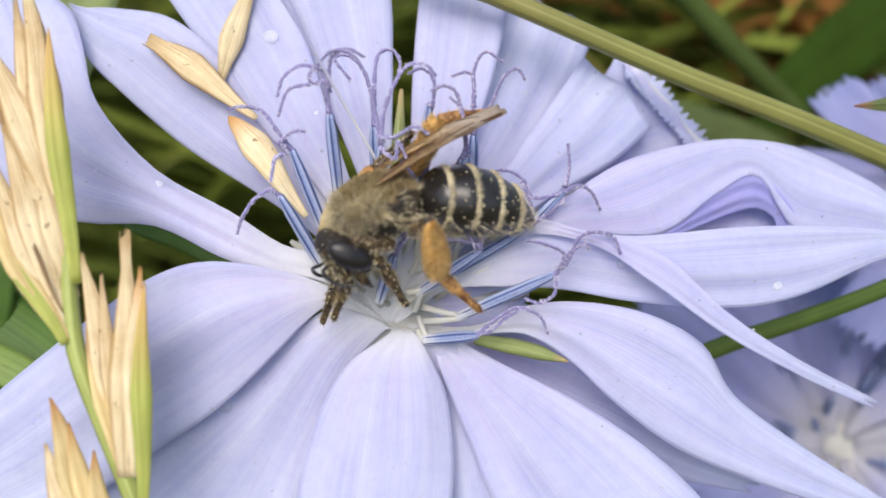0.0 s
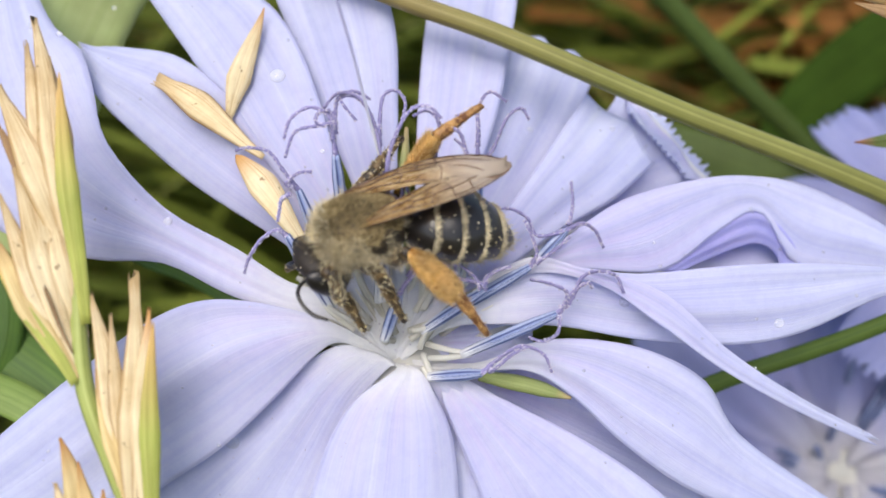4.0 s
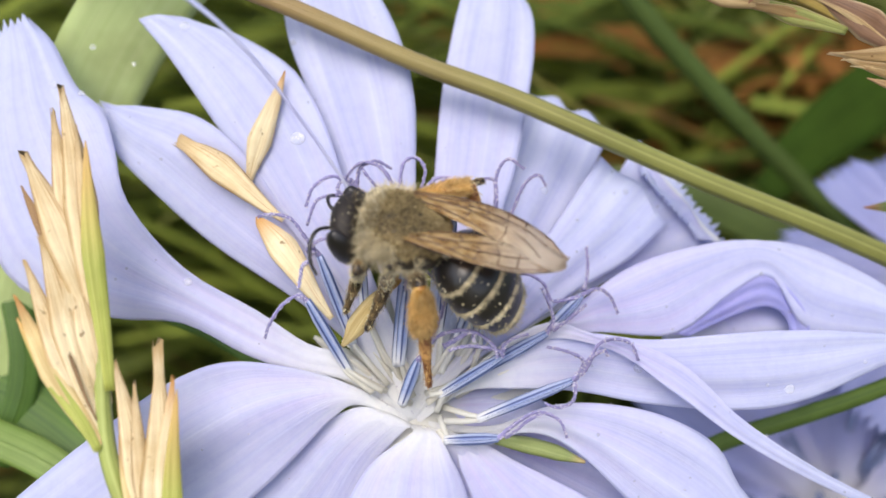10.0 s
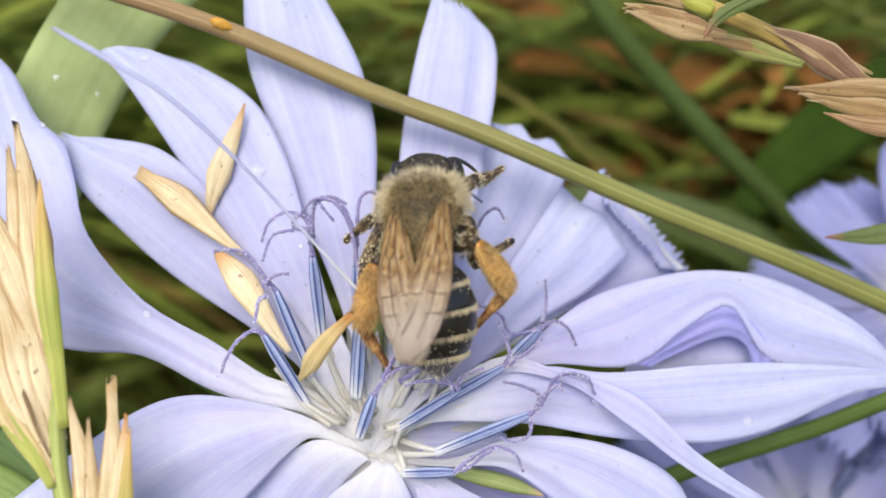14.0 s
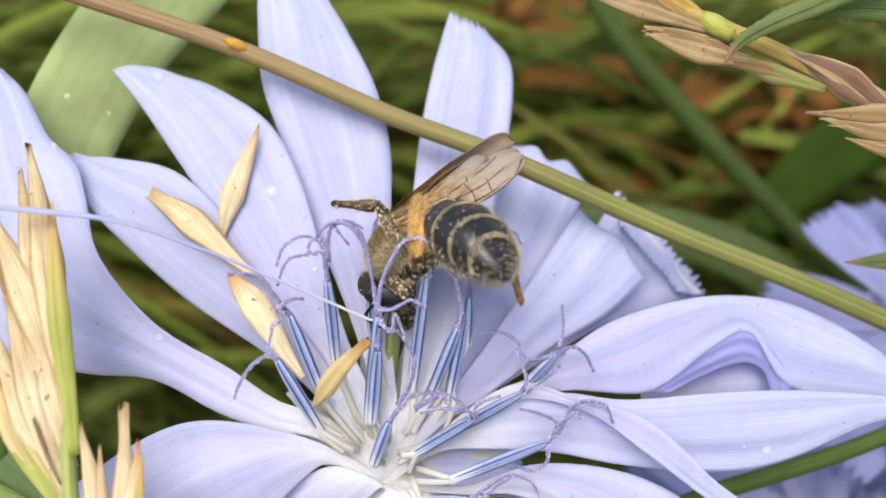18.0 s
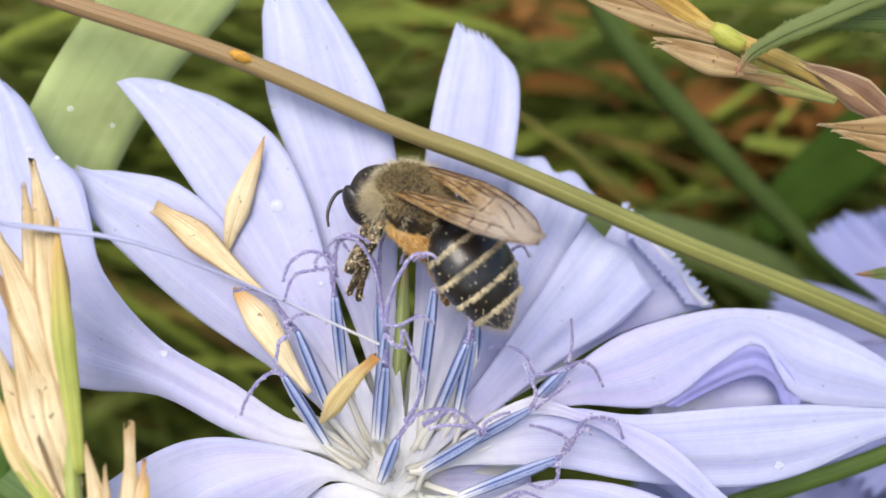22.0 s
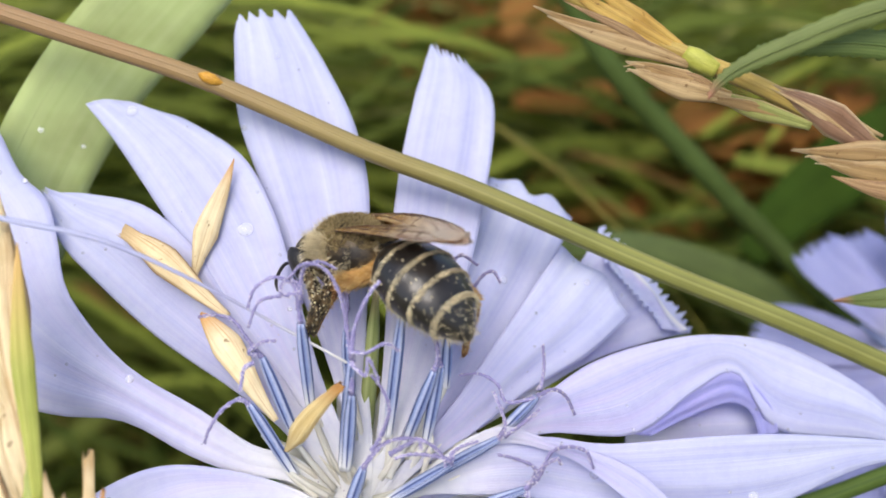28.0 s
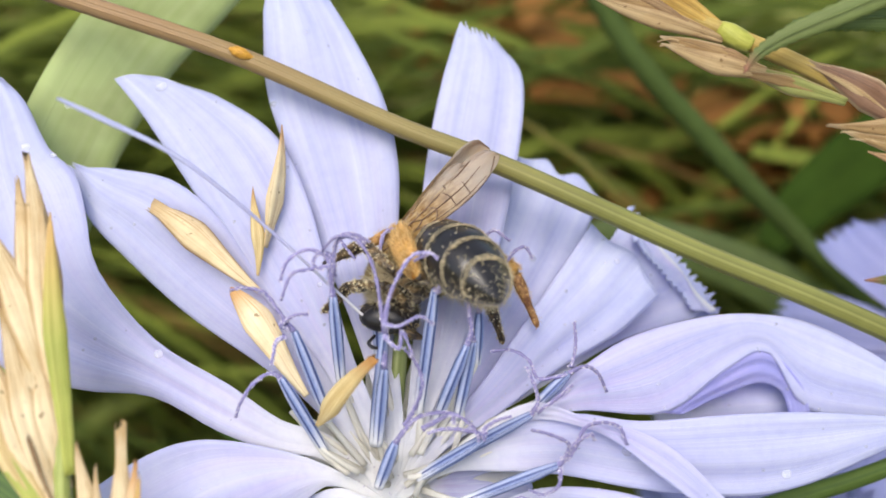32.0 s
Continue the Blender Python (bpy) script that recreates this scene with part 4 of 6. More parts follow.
# ---- grass ear at the back ----
back_ear = thing("grass_ear", "brown dry grass ear with a yellow-green node", "grass ear")
part("stalk", tube("stalk", [(0.195, 6.376, -0.752), (0.901, 6.113, -1.002), (1.297, 5.956, -1.164), (1.617, 5.832, -1.261), (2.005, 5.711, -1.388), (2.318, 5.577, -1.517), (2.942, 5.321, -1.793)], [0.035, 0.04, 0.05, 0.055, 0.05, 0.045], 10, 40), STALK_GOLD, back_ear)
for rows, w, mat in (
    ([(1.568, 5.824, -1.273), (0.762, 6.157, -0.899)], 0.13, GLUME_GOLD),
    ([(1.56, 5.848, -1.255), (0.895, 6.195, -0.842)], 0.12, GLUME_GOLD),
    ([(1.482, 5.821, -1.259), (0.645, 6.053, -1.019)], 0.1, GLUME_DRY),
    ([(1.53, 5.794, -1.282), (0.727, 5.998, -1.067)], 0.11, GLUME_TAN),
    ([(1.428, 5.809, -1.241), (0.823, 6.044, -0.98)], 0.06, GLUME_BROWN),
    ([(1.769, 5.673, -1.409), (1.171, 5.802, -1.269)], 0.16, GLUME_DRY),
    ([(1.782, 5.649, -1.427), (1.18, 5.762, -1.294)], 0.13, GLUME_TAN),
    ([(1.729, 5.672, -1.374), (1.358, 5.761, -1.278)], 0.06, GLUME_BROWN),
    ([(2.213, 5.54, -1.537), (1.577, 5.73, -1.36)], 0.12, GLUME_OLIVE),
    ([(2.147, 5.563, -1.502), (1.509, 5.699, -1.389)], 0.07, GLUME_DRY),
    ([(2.617, 5.435, -1.622), (1.996, 5.696, -1.339)], 0.2, GLUME_PLUM),
    ([(2.515, 5.443, -1.592), (1.995, 5.666, -1.347)], 0.045, GLUME_TAN),
    ([(2.611, 5.479, -1.537), (2.021, 5.677, -1.331)], 0.045, GLUME_TAN),
    ([(2.607, 5.447, -1.567), (2.109, 5.629, -1.385)], 0.05, GLUME_DRY),
    ([(2.768, 5.427, -1.598), (2.099, 5.444, -1.627)], 0.11, GLUME_TAN),
    ([(2.796, 5.379, -1.652), (2.108, 5.444, -1.609)], 0.09, GLUME_DRY),
    ([(2.851, 5.294, -1.743), (2.178, 5.407, -1.646)], 0.12, GLUME_DRY),
    ([(2.877, 5.312, -1.698), (2.223, 5.384, -1.663)], 0.07, GLUME_TAN),
    ([(2.91, 5.233, -1.817), (2.316, 5.326, -1.732)], 0.12, GLUME_BROWN),
):
    husk("glume", rows[0], rows[1], w, 0.4, mat, back_ear, bend=0.02, peak=0.45, point=0.7, blunt=0.08, foot=0.55)
for rows in ([(1.276, 5.764, -1.273), (1.159, 5.782, -1.282)], [(1.307, 5.737, -1.296), (1.17, 5.758, -1.3)], [(2.287, 5.384, -1.662), (2.169, 5.405, -1.649)]):
    part("awn", tube("awn", [rows[0], [(p + q) / 2 + 0.01 for p, q in zip(*rows)], rows[1]], [0.012, 0.004], 6, 8), GLUME_TAN, back_ear)
part("node", tube("node", [(1.517, 5.86, -1.218), (1.601, 5.822, -1.258), (1.698, 5.784, -1.296)], [0.045, 0.066, 0.064, 0.05], 12, 10), STALK_NODE, back_ear, "swollen yellow-green joint")


# ---- leaves and blades ----
LEAF_TIPPED = streaked("leaf_tipped", (0.14, 0.19, 0.05), (0.24, 0.3, 0.1), (0.3, 8, 1), 1.6, 0.5, 0.25, 0.4, tip=(0.78, 0.97, (0.42, 0.2, 0.12)))
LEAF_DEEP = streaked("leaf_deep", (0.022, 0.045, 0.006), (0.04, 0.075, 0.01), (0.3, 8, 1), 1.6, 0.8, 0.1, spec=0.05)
LEAF_SOFT = streaked("leaf_soft", (0.08, 0.125, 0.03), (0.13, 0.18, 0.05), (0.3, 5, 1), 1.6, 0.6, 0.25, 0.1)
LEAF_DULL = streaked("leaf_dull", (0.1, 0.17, 0.04), (0.22, 0.3, 0.09), (0.3, 8, 1), 1.6, 0.5, 0.2, 0.4)


def leaf(name, label, category, points, widths, mat, cup=0.15, jag=0.0, rib=True):
    """A single blade along points, of the given half-widths."""
    p = np.array(points, float)
    t = np.gradient(p, axis=0)
    rows = []
    for k in range(len(p)):
        view = p[k] - np.array((0, 0.4, 0.6))
        h = np.cross(t[k], view)
        rows.append([*p[k], *(h / np.linalg.norm(h) * widths[k])])
    ob = thing(name, label, category)
    me = blade(name, rows, cup, 0, thick=0.015, nu=36, nv=8, ripple=0.02)
    if jag:
        # small forward teeth along both rims
        tip = Vector((p[-1] - p[0]).tolist()).normalized()
        for i in range(2, 36, 2):
            for j in (0, 8):
                out = (me.vertices[i * 9 + j].co - me.vertices[i * 9 + 4].co).normalized()
                for low in (0, 37 * 9):
                    me.vertices[low + i * 9 + j].co += (out + tip) * jag * CM
    part("blade", me, mat, ob)
    if not rib:
        for q in (-0.55, -0.1, 0.4):
            line = [np.array(r[:3]) + np.array(r[3:6]) * q - (np.array(r[:3]) - np.array((0, 0.4, 0.6))) * 0.0003 for r in rows]
            part("vein", tube("vein", line, [0.004, 0.004], 6, 36), mat, ob)
        return ob
    ridge = [p[k] + np.cross(rows[k][3:6], t[k]) / (np.linalg.norm(np.cross(rows[k][3:6], t[k])) + 1e-9) * -0.012 for k in range(len(p))]
    part("midrib", tube("midrib", ridge, [0.05 * w + 0.004 for w in widths], 6, 36), mat, ob)
    return ob


leaf("broad_leaf", "broad pale green leaf with water drops behind the flower", "leaf", [(-1.402, 6.909, -0.9), (-1.764, 6.695, -1.268), (-2.127, 6.493, -1.625), (-2.469, 6.226, -2.099), (-2.701, 5.942, -2.615), (-2.947, 5.474, -3.41), (-3.33, 4.895, -4.465)], [0.34, 0.34, 0.335, 0.33, 0.31, 0.26, 0.2], LEAF_PALE, cup=0.02, rib=False)
leaf("leaf", "small serrated green leaf with a brown tip", "leaf", [(2.762, 5.646, -0.791), (2.354, 5.624, -0.916), (2.024, 5.573, -1.048), (1.782, 5.53, -1.15), (1.647, 5.496, -1.238), (1.579, 5.449, -1.327)], [0.064, 0.062, 0.056, 0.042, 0.026, 0.004], LEAF_TIPPED, jag=0.009)
leaf("leaf", "narrow green leaf lying behind another leaf", "leaf", [(2.875, 5.669, -1.117), (2.425, 5.693, -1.083), (2.08, 5.701, -1.108), (1.862, 5.701, -1.145)], [0.08, 0.07, 0.05, 0.015], LEAF_DULL, jag=0.012)
leaf("leaf", "small pointed green leaf tip with a reddish point", "leaf", [(3.486, 5.567, -2.64), (3, 5.527, -2.698), (2.823, 5.518, -2.712), (2.624, 5.512, -2.719)], [0.12, 0.07, 0.045, 0.004], LEAF_TIPPED)
thick_stem = thing("flower_stem", "thick dark green chicory stem", "stem")
part("stem", tube("stem", [(0.245, 4.471, -4.779), (1.111, 4.643, -4.447), (1.776, 4.79, -4.15), (2.357, 4.87, -3.949), (2.883, 4.948, -3.751), (4.476, 5.33, -3.206)], [0.07, 0.065, 0.06, 0.055], 10, 30), STEM, thick_stem)
STEM_FAR = streaked("stem_far", (0.05, 0.08, 0.02), (0.08, 0.115, 0.034), (0.3, 5, 1), 2.0, 0.85, spec=0.03)
dark_stem = thing("grass_stalk", "thick dark green grass stalk far behind the flower", "grass stalk")
part("stem", tube("stem", [(0.517, 10.01, -0.927), (1.349, 9.291, -2.182), (1.841, 8.955, -2.773), (2.357, 8.704, -3.236), (2.924, 8.421, -3.748), (3.329, 8.254, -4.086), (5.105, 7.473, -5.61)], [0.1, 0.105, 0.11, 0.11, 0.1, 0.08], 10, 30), STEM_FAR, dark_stem)
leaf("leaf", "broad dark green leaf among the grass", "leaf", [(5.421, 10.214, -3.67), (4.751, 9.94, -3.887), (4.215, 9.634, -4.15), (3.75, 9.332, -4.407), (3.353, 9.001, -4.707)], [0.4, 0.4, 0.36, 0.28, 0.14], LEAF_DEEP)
leaf("leaf", "pale green leaf under the petals", "leaf", [(3.735, 7.971, -4.97), (3.232, 8.191, -4.647), (2.673, 8.332, -4.439), (2.002, 8.441, -4.277), (1.163, 8.47, -4.229)], [0.24, 0.26, 0.24, 0.2, 0.1], LEAF_SOFT)
leaf("grass_leaf", "green grass blade under the flower", "grass blade", [(-2.498, 5.66, -3.414), (-2.112, 5.454, -3.537), (-1.737, 5.294, -3.592), (-1.372, 5.105, -3.689), (-0.833, 4.835, -3.903)], [0.08, 0.1, 0.1, 0.1, 0.08], LEAF_DARK)
leaf("grass_leaf", "dark green grass blade beside the grass ear", "grass blade", [(-3.871, 5.321, -3.898), (-3.271, 5.131, -3.997), (-2.84, 4.922, -4.123), (-2.458, 4.696, -4.274), (-1.791, 4.328, -4.63)], [0.15, 0.2, 0.2, 0.18, 0.15], LEAF_DARK)
leaf("grass_leaf", "green grass blade with pale lines", "grass blade", [(-3.695, 4.908, -3.967), (-3.12, 4.705, -4.085), (-2.765, 4.584, -4.172), (-2.416, 4.423, -4.317)], [0.1, 0.12, 0.12, 0.1], LEAF)
leaf("grass_leaf", "upright green grass blade", "grass blade", [(-3.35, 5.852, -2.997), (-3.065, 5.372, -3.522), (-3.002, 5.029, -3.936), (-3.168, 4.689, -4.343)], [0.1, 0.1, 0.1, 0.1], LEAF_DARK)


# ---- other chicory flowers behind ----
def far_flower(centre, normal, size, count, seed, label, turn=0.0, tubes=10):
    rng = np.random.default_rng(seed)
    ob = thing("chicory_flower", label, "flower")
    n = np.array(normal, float)
    n /= np.linalg.norm(n)
    a = np.cross(n, (0.3, 0.1, 1.0))
    a /= np.linalg.norm(a)
    b = np.cross(n, a)
    c = np.array(centre, float)
    for k in range(count):
        w = turn + 2 * math.pi * (k + rng.uniform(-0.45, 0.45)) / count
        d, s = math.cos(w) * a + math.sin(w) * b, -math.sin(w) * a + math.cos(w) * b
        ln, lift, sag = size * rng.uniform(0.75, 1.15), rng.uniform(0.0, 0.5), rng.uniform(-0.5, 0.3)
        rows = [[*(c + d * ln * u + n * ln * (lift * u + sag * u * u)), *(s * size * q + n * size * rng.uniform(-0.05, 0.05))]
                for u, q in ((0.06, 0.03), (0.3, 0.1), (0.6, 0.17), (0.85, 0.19), (1.0, 0.17))]
        part("petal", blade("petal", rows, 0.1, 6, nu=24, nv=40, ripple=0.14, seed=seed + k, depth=0.05), PETAL_FAR_SHADED, ob)
    for k in range(tubes):
        w, q = rng.uniform(0, 6.28), rng.uniform(0.05, 0.4 if tubes < 20 else 0.62)
        foot = c + (math.cos(w) * a + math.sin(w) * b) * size * q
        tip = foot + (n + (math.cos(w) * a + math.sin(w) * b) * rng.uniform(0.3, 1.2)) * size * (0.28 if tubes < 20 else 0.17)
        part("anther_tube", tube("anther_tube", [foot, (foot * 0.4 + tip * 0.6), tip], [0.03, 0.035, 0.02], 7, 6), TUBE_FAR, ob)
    part("throat", tube("throat", [c - n * 0.15, c - n * 0.02, c + n * 0.06], [0.16 * size, 0.2 * size, 0.02], 16, 10), FILAMENT, ob)
    part("stalk", tube("stalk", [c - n * 0.2, c - n * 0.8 + np.array((0, 0, -0.6)), c + np.array((0.2, 0.6, -4)), (c[0] + 0.3, c[1] + 0.8, -14.2)], [0.1, 0.1, 0.12], 8, 16), STEM, ob)


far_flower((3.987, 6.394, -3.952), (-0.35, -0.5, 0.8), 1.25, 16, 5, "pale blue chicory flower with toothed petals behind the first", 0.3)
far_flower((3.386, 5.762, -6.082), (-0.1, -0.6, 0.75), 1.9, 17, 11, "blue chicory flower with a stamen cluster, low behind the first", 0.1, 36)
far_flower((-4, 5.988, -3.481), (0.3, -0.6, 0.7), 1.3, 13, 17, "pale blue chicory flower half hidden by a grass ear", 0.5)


# ---- ground and grass ----
def ground_material():
    m, nt, b = material("soil", 0.9, 0.2)
    g = grain(nt, coords(nt, "Object"), 60.0, 6)
    c = ramp(nt, g, [(0.3, (0.035, 0.04, 0.012)), (0.5, (0.065, 0.075, 0.022)), (0.7, (0.17, 0.1, 0.04))])
    nt.links.new(c, b.inputs["Base Color"])
    bump(nt, b, g, 0.8, 0.004)
    return m


edge = np.concatenate([-np.geomspace(300, 0.5, 20), np.linspace(-0.45, 0.45, 40), np.geomspace(0.5, 300, 20)])
gv = [(x, y + 0.2, (noise.noise((x * 9, y * 9, 0)) * 0.012 if abs(x) < 1 and abs(y) < 1 else 0.0)) for y in edge for x in edge]
ng = len(edge)
gme = bpy.data.meshes.new("ground")
gme.from_pydata(gv, [], [(j * ng + i, j * ng + i + 1, (j + 1) * ng + i + 1, (j + 1) * ng + i) for j in range(ng - 1) for i in range(ng - 1)])
tagged(part("ground", smooth(gme), ground_material()), "brown soil with dead grass under the meadow", "ground", kind="structure")


def grass_material(name, dark, light):
    m, nt, b = material(name, 0.7, 0.15)
    geo = nt.nodes.new("ShaderNodeNewGeometry")
    c = ramp(nt, geo.outputs["Random Per Island"], [(0.0, dark), (0.5, tuple((a + b) / 2.2 for a, b in zip(dark, light))), (0.8, light), (0.93, light), (0.97, (0.3, 0.18, 0.06))])
    g = grain(nt, coords(nt, "Object"), 120.0, 3)
    c = mixed(nt, "MULTIPLY", 0.6, c, ramp(nt, g, [(0.3, (0.5, 0.5, 0.4)), (0.65, (1.1, 1.1, 1))]))
    nt.links.new(c, b.inputs["Base Color"])
    thin(nt, b, c, 0.3)
    return m


def grass_patch(name, label, count, box, length, width, seed, mat, lean, flat):
    """Many single blades, rooted in a stretch of the ground, as one mesh."""
    rng = np.random.default_rng(seed)
    verts, faces = [], []
    for _ in range(count):
        x, y = rng.uniform(box[0], box[1]), rng.uniform(box[2], box[3])
        z = rng.uniform(*flat)
        w = rng.normal(lean, 0.55)
        d = np.array((math.cos(w), 0.6 * math.sin(w), 0.0))
        ln, wd, rise = rng.uniform(*length), rng.uniform(*width), rng.uniform(-0.25, 0.7)
        s = np.array((-d[1], d[0], rng.uniform(-1, 1)))
        s /= np.linalg.norm(s)
        base = len(verts)
        for k in range(7):
            u = k / 6
            p = np.array((x, y, z)) + d * ln * u + np.array((0, 0, ln * (rise * u - 0.55 * u * u)))
            q = wd * (1 - u ** 2.5) * (0.6 + 0.4 * min(1, 4 * u)) + 0.004
            ridge = np.cross(s, d) * q * 0.3
            verts += [p - s * q, p + ridge, p + s * q]
        for k in range(6):
            a = base + 3 * k
            faces += [(a, a + 1, a + 4, a + 3), (a + 1, a + 2, a + 5, a + 4)]
    me = bpy.data.meshes.new(name)
    me.from_pydata((np.array(verts) * CM + np.array((0, 0, EYE))).tolist(), [], faces)
    return tagged(part(name, smooth(me), mat), label, "grass", kind="stuff")


GRASS = grass_material("grass", (0.06, 0.09, 0.014), (0.25, 0.3, 0.05))
GRASS_LOW = grass_material("grass_low", (0.055, 0.085, 0.016), (0.17, 0.2, 0.04))
GRASS_FINE = grass_material("grass_fine", (0.16, 0.2, 0.04), (0.42, 0.44, 0.14))
grass_patch("grass", "tangle of green meadow grass blades with dry ones", 1600, (-14, 7, 10.6, 16), (3, 8), (0.03, 0.12), 33, GRASS, 0.35, (-9, -3.5))
grass_patch("grass", "sparse green grass blades over dark ground", 600, (5, 18, 11, 16), (3, 9), (0.03, 0.1), 13, GRASS, 0.9, (-9, -4))
grass_patch("grass", "tall green grass blades at the back", 900, (-22, 24, 15, 30), (5, 14), (0.06, 0.22), 4, GRASS, 2.6, (-12, -3))
grass_patch("grass", "low dark grass blades near the ground", 2600, (-16, 18, 4, 18), (2, 7), (0.05, 0.18), 5, GRASS_LOW, 1.2, (-13.8, -8.5))
DRY = grass_material("dry_grass", (0.22, 0.09, 0.022), (0.4, 0.2, 0.055))
for spot, seed in (((0.569, 12.68, -3.571), 21), ((4.994, 11.699, -4.171), 22), ((3.877, 11.449, -4.567), 23), ((2.411, 11.704, -5.989), 24)):
    grass_patch("dry_grass", "clump of brown withered grass and leaves", 32, (spot[0] - 1.4, spot[0] + 0.6, spot[1] - 0.8, spot[1] + 1.2), (0.8, 2.6), (0.05, 0.25), seed, DRY, 0.6, (spot[2] - 0.7, spot[2] + 0.3))
grass_patch("grass", "thin pale grass blades and stems in the tangle", 520, (-12, 14, 10.5, 17), (2, 6), (0.015, 0.05), 71, GRASS_FINE, 0.5, (-8, -2.5))
grass_patch("grass", "far meadow grass", 900, (-60, 60, 28, 90), (6, 20), (0.2, 0.5), 6, GRASS, 1.6, (-13.5, -6))

# ---- water drops and a small insect ----
def water():
    m, nt, b = material("water", 0.12, 0.8)
    b.inputs["Base Color"].default_value = (0.9, 0.92, 0.97, 1)
    clear = nt.nodes.new("ShaderNodeBsdfTransparent")
    mx = nt.nodes.new("ShaderNodeMixShader")
    mx.inputs[0].default_value = 0.22
    nt.links.new(clear.outputs[0], mx.inputs[1])
    nt.links.new(b.outputs[0], mx.inputs[2])
    nt.links.new(mx.outputs[0], nt.nodes["Material Output"].inputs[0])
    return m


WATER = water()


def drop(centre, normal, size):
    """A flattened bead of water lying on a surface."""
    n = Vector(normal).normalized()
    turn = n.to_track_quat("Z", "Y").to_matrix().to_4x4()
    bm = bmesh.new()
    bmesh.ops.create_uvsphere(bm, u_segments=16, v_segments=10, radius=size * CM)
    for v in bm.verts:
        v.co.z *= 0.6 if v.co.z > 0 else 0.25
        v.co.x *= 1.12
    me = bpy.data.meshes.new("water_drop")
    bm.to_mesh(me)
    bm.free()
    ob = part("water_drop", smooth(me), WATER)
    tagged(ob, "clear round water drop lying on a petal or leaf", "water drop", "dew drops")
    ob.matrix_world = Matrix.Translation(at(centre) + n * size * CM * 0.2) @ turn


for centre, normal, size in (
    ((-1.698, 4.877, -2.921), (-0.07, -0.79, 0.61), 0.025), ((1.962, 4.477, -3.378), (0.17, -0.87, 0.46), 0.029),
    ((-1.127, 6.044, -1.842), (-0.3, -0.78, 0.55), 0.019), ((-1.059, 5.489, -2.251), (0.07, -0.68, 0.73), 0.043),
    ((-1.818, 6.036, -1.741), (0.0, -0.62, 0.79), 0.034), ((-2.495, 6.198, -1.955), (0.2, -0.9, 0.38), 0.02),
    ((-2.601, 5.72, -2.017), (0.15, -0.67, 0.73), 0.027), ((-2.254, 6.228, -2.085), (0.41, -0.88, 0.25), 0.016),
    ((1.03, 4.477, -3.224), (0.05, -0.83, 0.55), 0.03), ((1.059, 5.588, -2.668), (0.16, -0.68, 0.71), 0.019),
    ((0.53, 5.677, -2.719), (0.42, -0.57, 0.7), 0.023), ((-1.298, 4.104, -4.004), (-0.04, -0.76, 0.65), 0.044),
    ((-0.769, 5.155, -2.593), (-0.04, -0.72, 0.69), 0.014), ((-0.938, 6.32, -1.47), (0.1, -0.72, 0.68), 0.019),
    ((-2.437, 5.706, -2.062), (0.12, -0.51, 0.86), 0.019),
):
    drop(centre, normal, size)

bug = thing("aphid", "tiny orange aphid sitting on the grass stalk", "insect")
bug_at = np.array((-1.287, 5.968, -1.479))
way = np.array((0.9, -0.05, -0.36))
part("body", tube("body", [bug_at - way * 0.075, bug_at - way * 0.02, bug_at + way * 0.05, bug_at + way * 0.09], [0.008, 0.034, 0.036, 0.02, 0.006], 10, 12),
     streaked("aphid_skin", (0.45, 0.2, 0.02), (0.75, 0.42, 0.06), (3, 3, 1), 2.0, 0.4), bug)
for k in range(3):
    for side in (-1, 1):
        hip = bug_at + way * (0.03 * k - 0.02)
        part("leg", tube("leg", [hip, hip + np.array((0, -0.015, 0.018 * side)), hip + np.array((0.01, 0.02, 0.036 * side))], [0.004, 0.003], 5, 6), GLUME_BROWN, bug)


# ---- bee ----
MM = 0.00105


def chitin(name, base, rough, spec=0.5):
    m, nt, b = material(name, rough, spec)
    g = grain(nt, coords(nt, "Object"), 2200.0, 4)
    c = mixed(nt, "MULTIPLY", 0.7, (*base,), ramp(nt, g, [(0.3, (0.45, 0.45, 0.45)), (0.65, (1.15, 1.1, 1.05))]))
    nt.links.new(c, b.inputs["Base Color"])
    bump(nt, b, g, 0.3, 0.00006)
    return m


def hair_material(name, dark, light, rough=0.6):
    m, nt, b = material(name, rough, 0.35)
    geo = nt.nodes.new("ShaderNodeNewGeometry")
    c = ramp(nt, geo.outputs["Random Per Island"], [(0.0, dark), (1.0, light)])
    g = grain(nt, coords(nt, "Object"), 900.0, 3)
    c = mixed(nt, "MULTIPLY", 0.75, c, ramp(nt, g, [(0.35, (0.55, 0.52, 0.46)), (0.62, (1.1, 1.08, 1.0))]))
    nt.links.new(c, b.inputs["Base Color"])
    thin(nt, b, c, 0.25)
    return m


CHITIN = chitin("chitin", (0.018, 0.016, 0.015), 0.28, 0.6)


def mottled(name, dark, pale, size, rough):
    """Dark shell with matted pale hair and dust in patches."""
    m, nt, b = material(name, rough, 0.4)
    g = grain(nt, coords(nt, "Object"), size, 4, 0.7)
    c = ramp(nt, g, [(0.46, dark), (0.56, tuple(0.5 * (p + q) for p, q in zip(dark, pale))), (0.66, pale)])
    nt.links.new(c, b.inputs["Base Color"])
    bump(nt, b, g, 0.7, 0.0001)
    return m


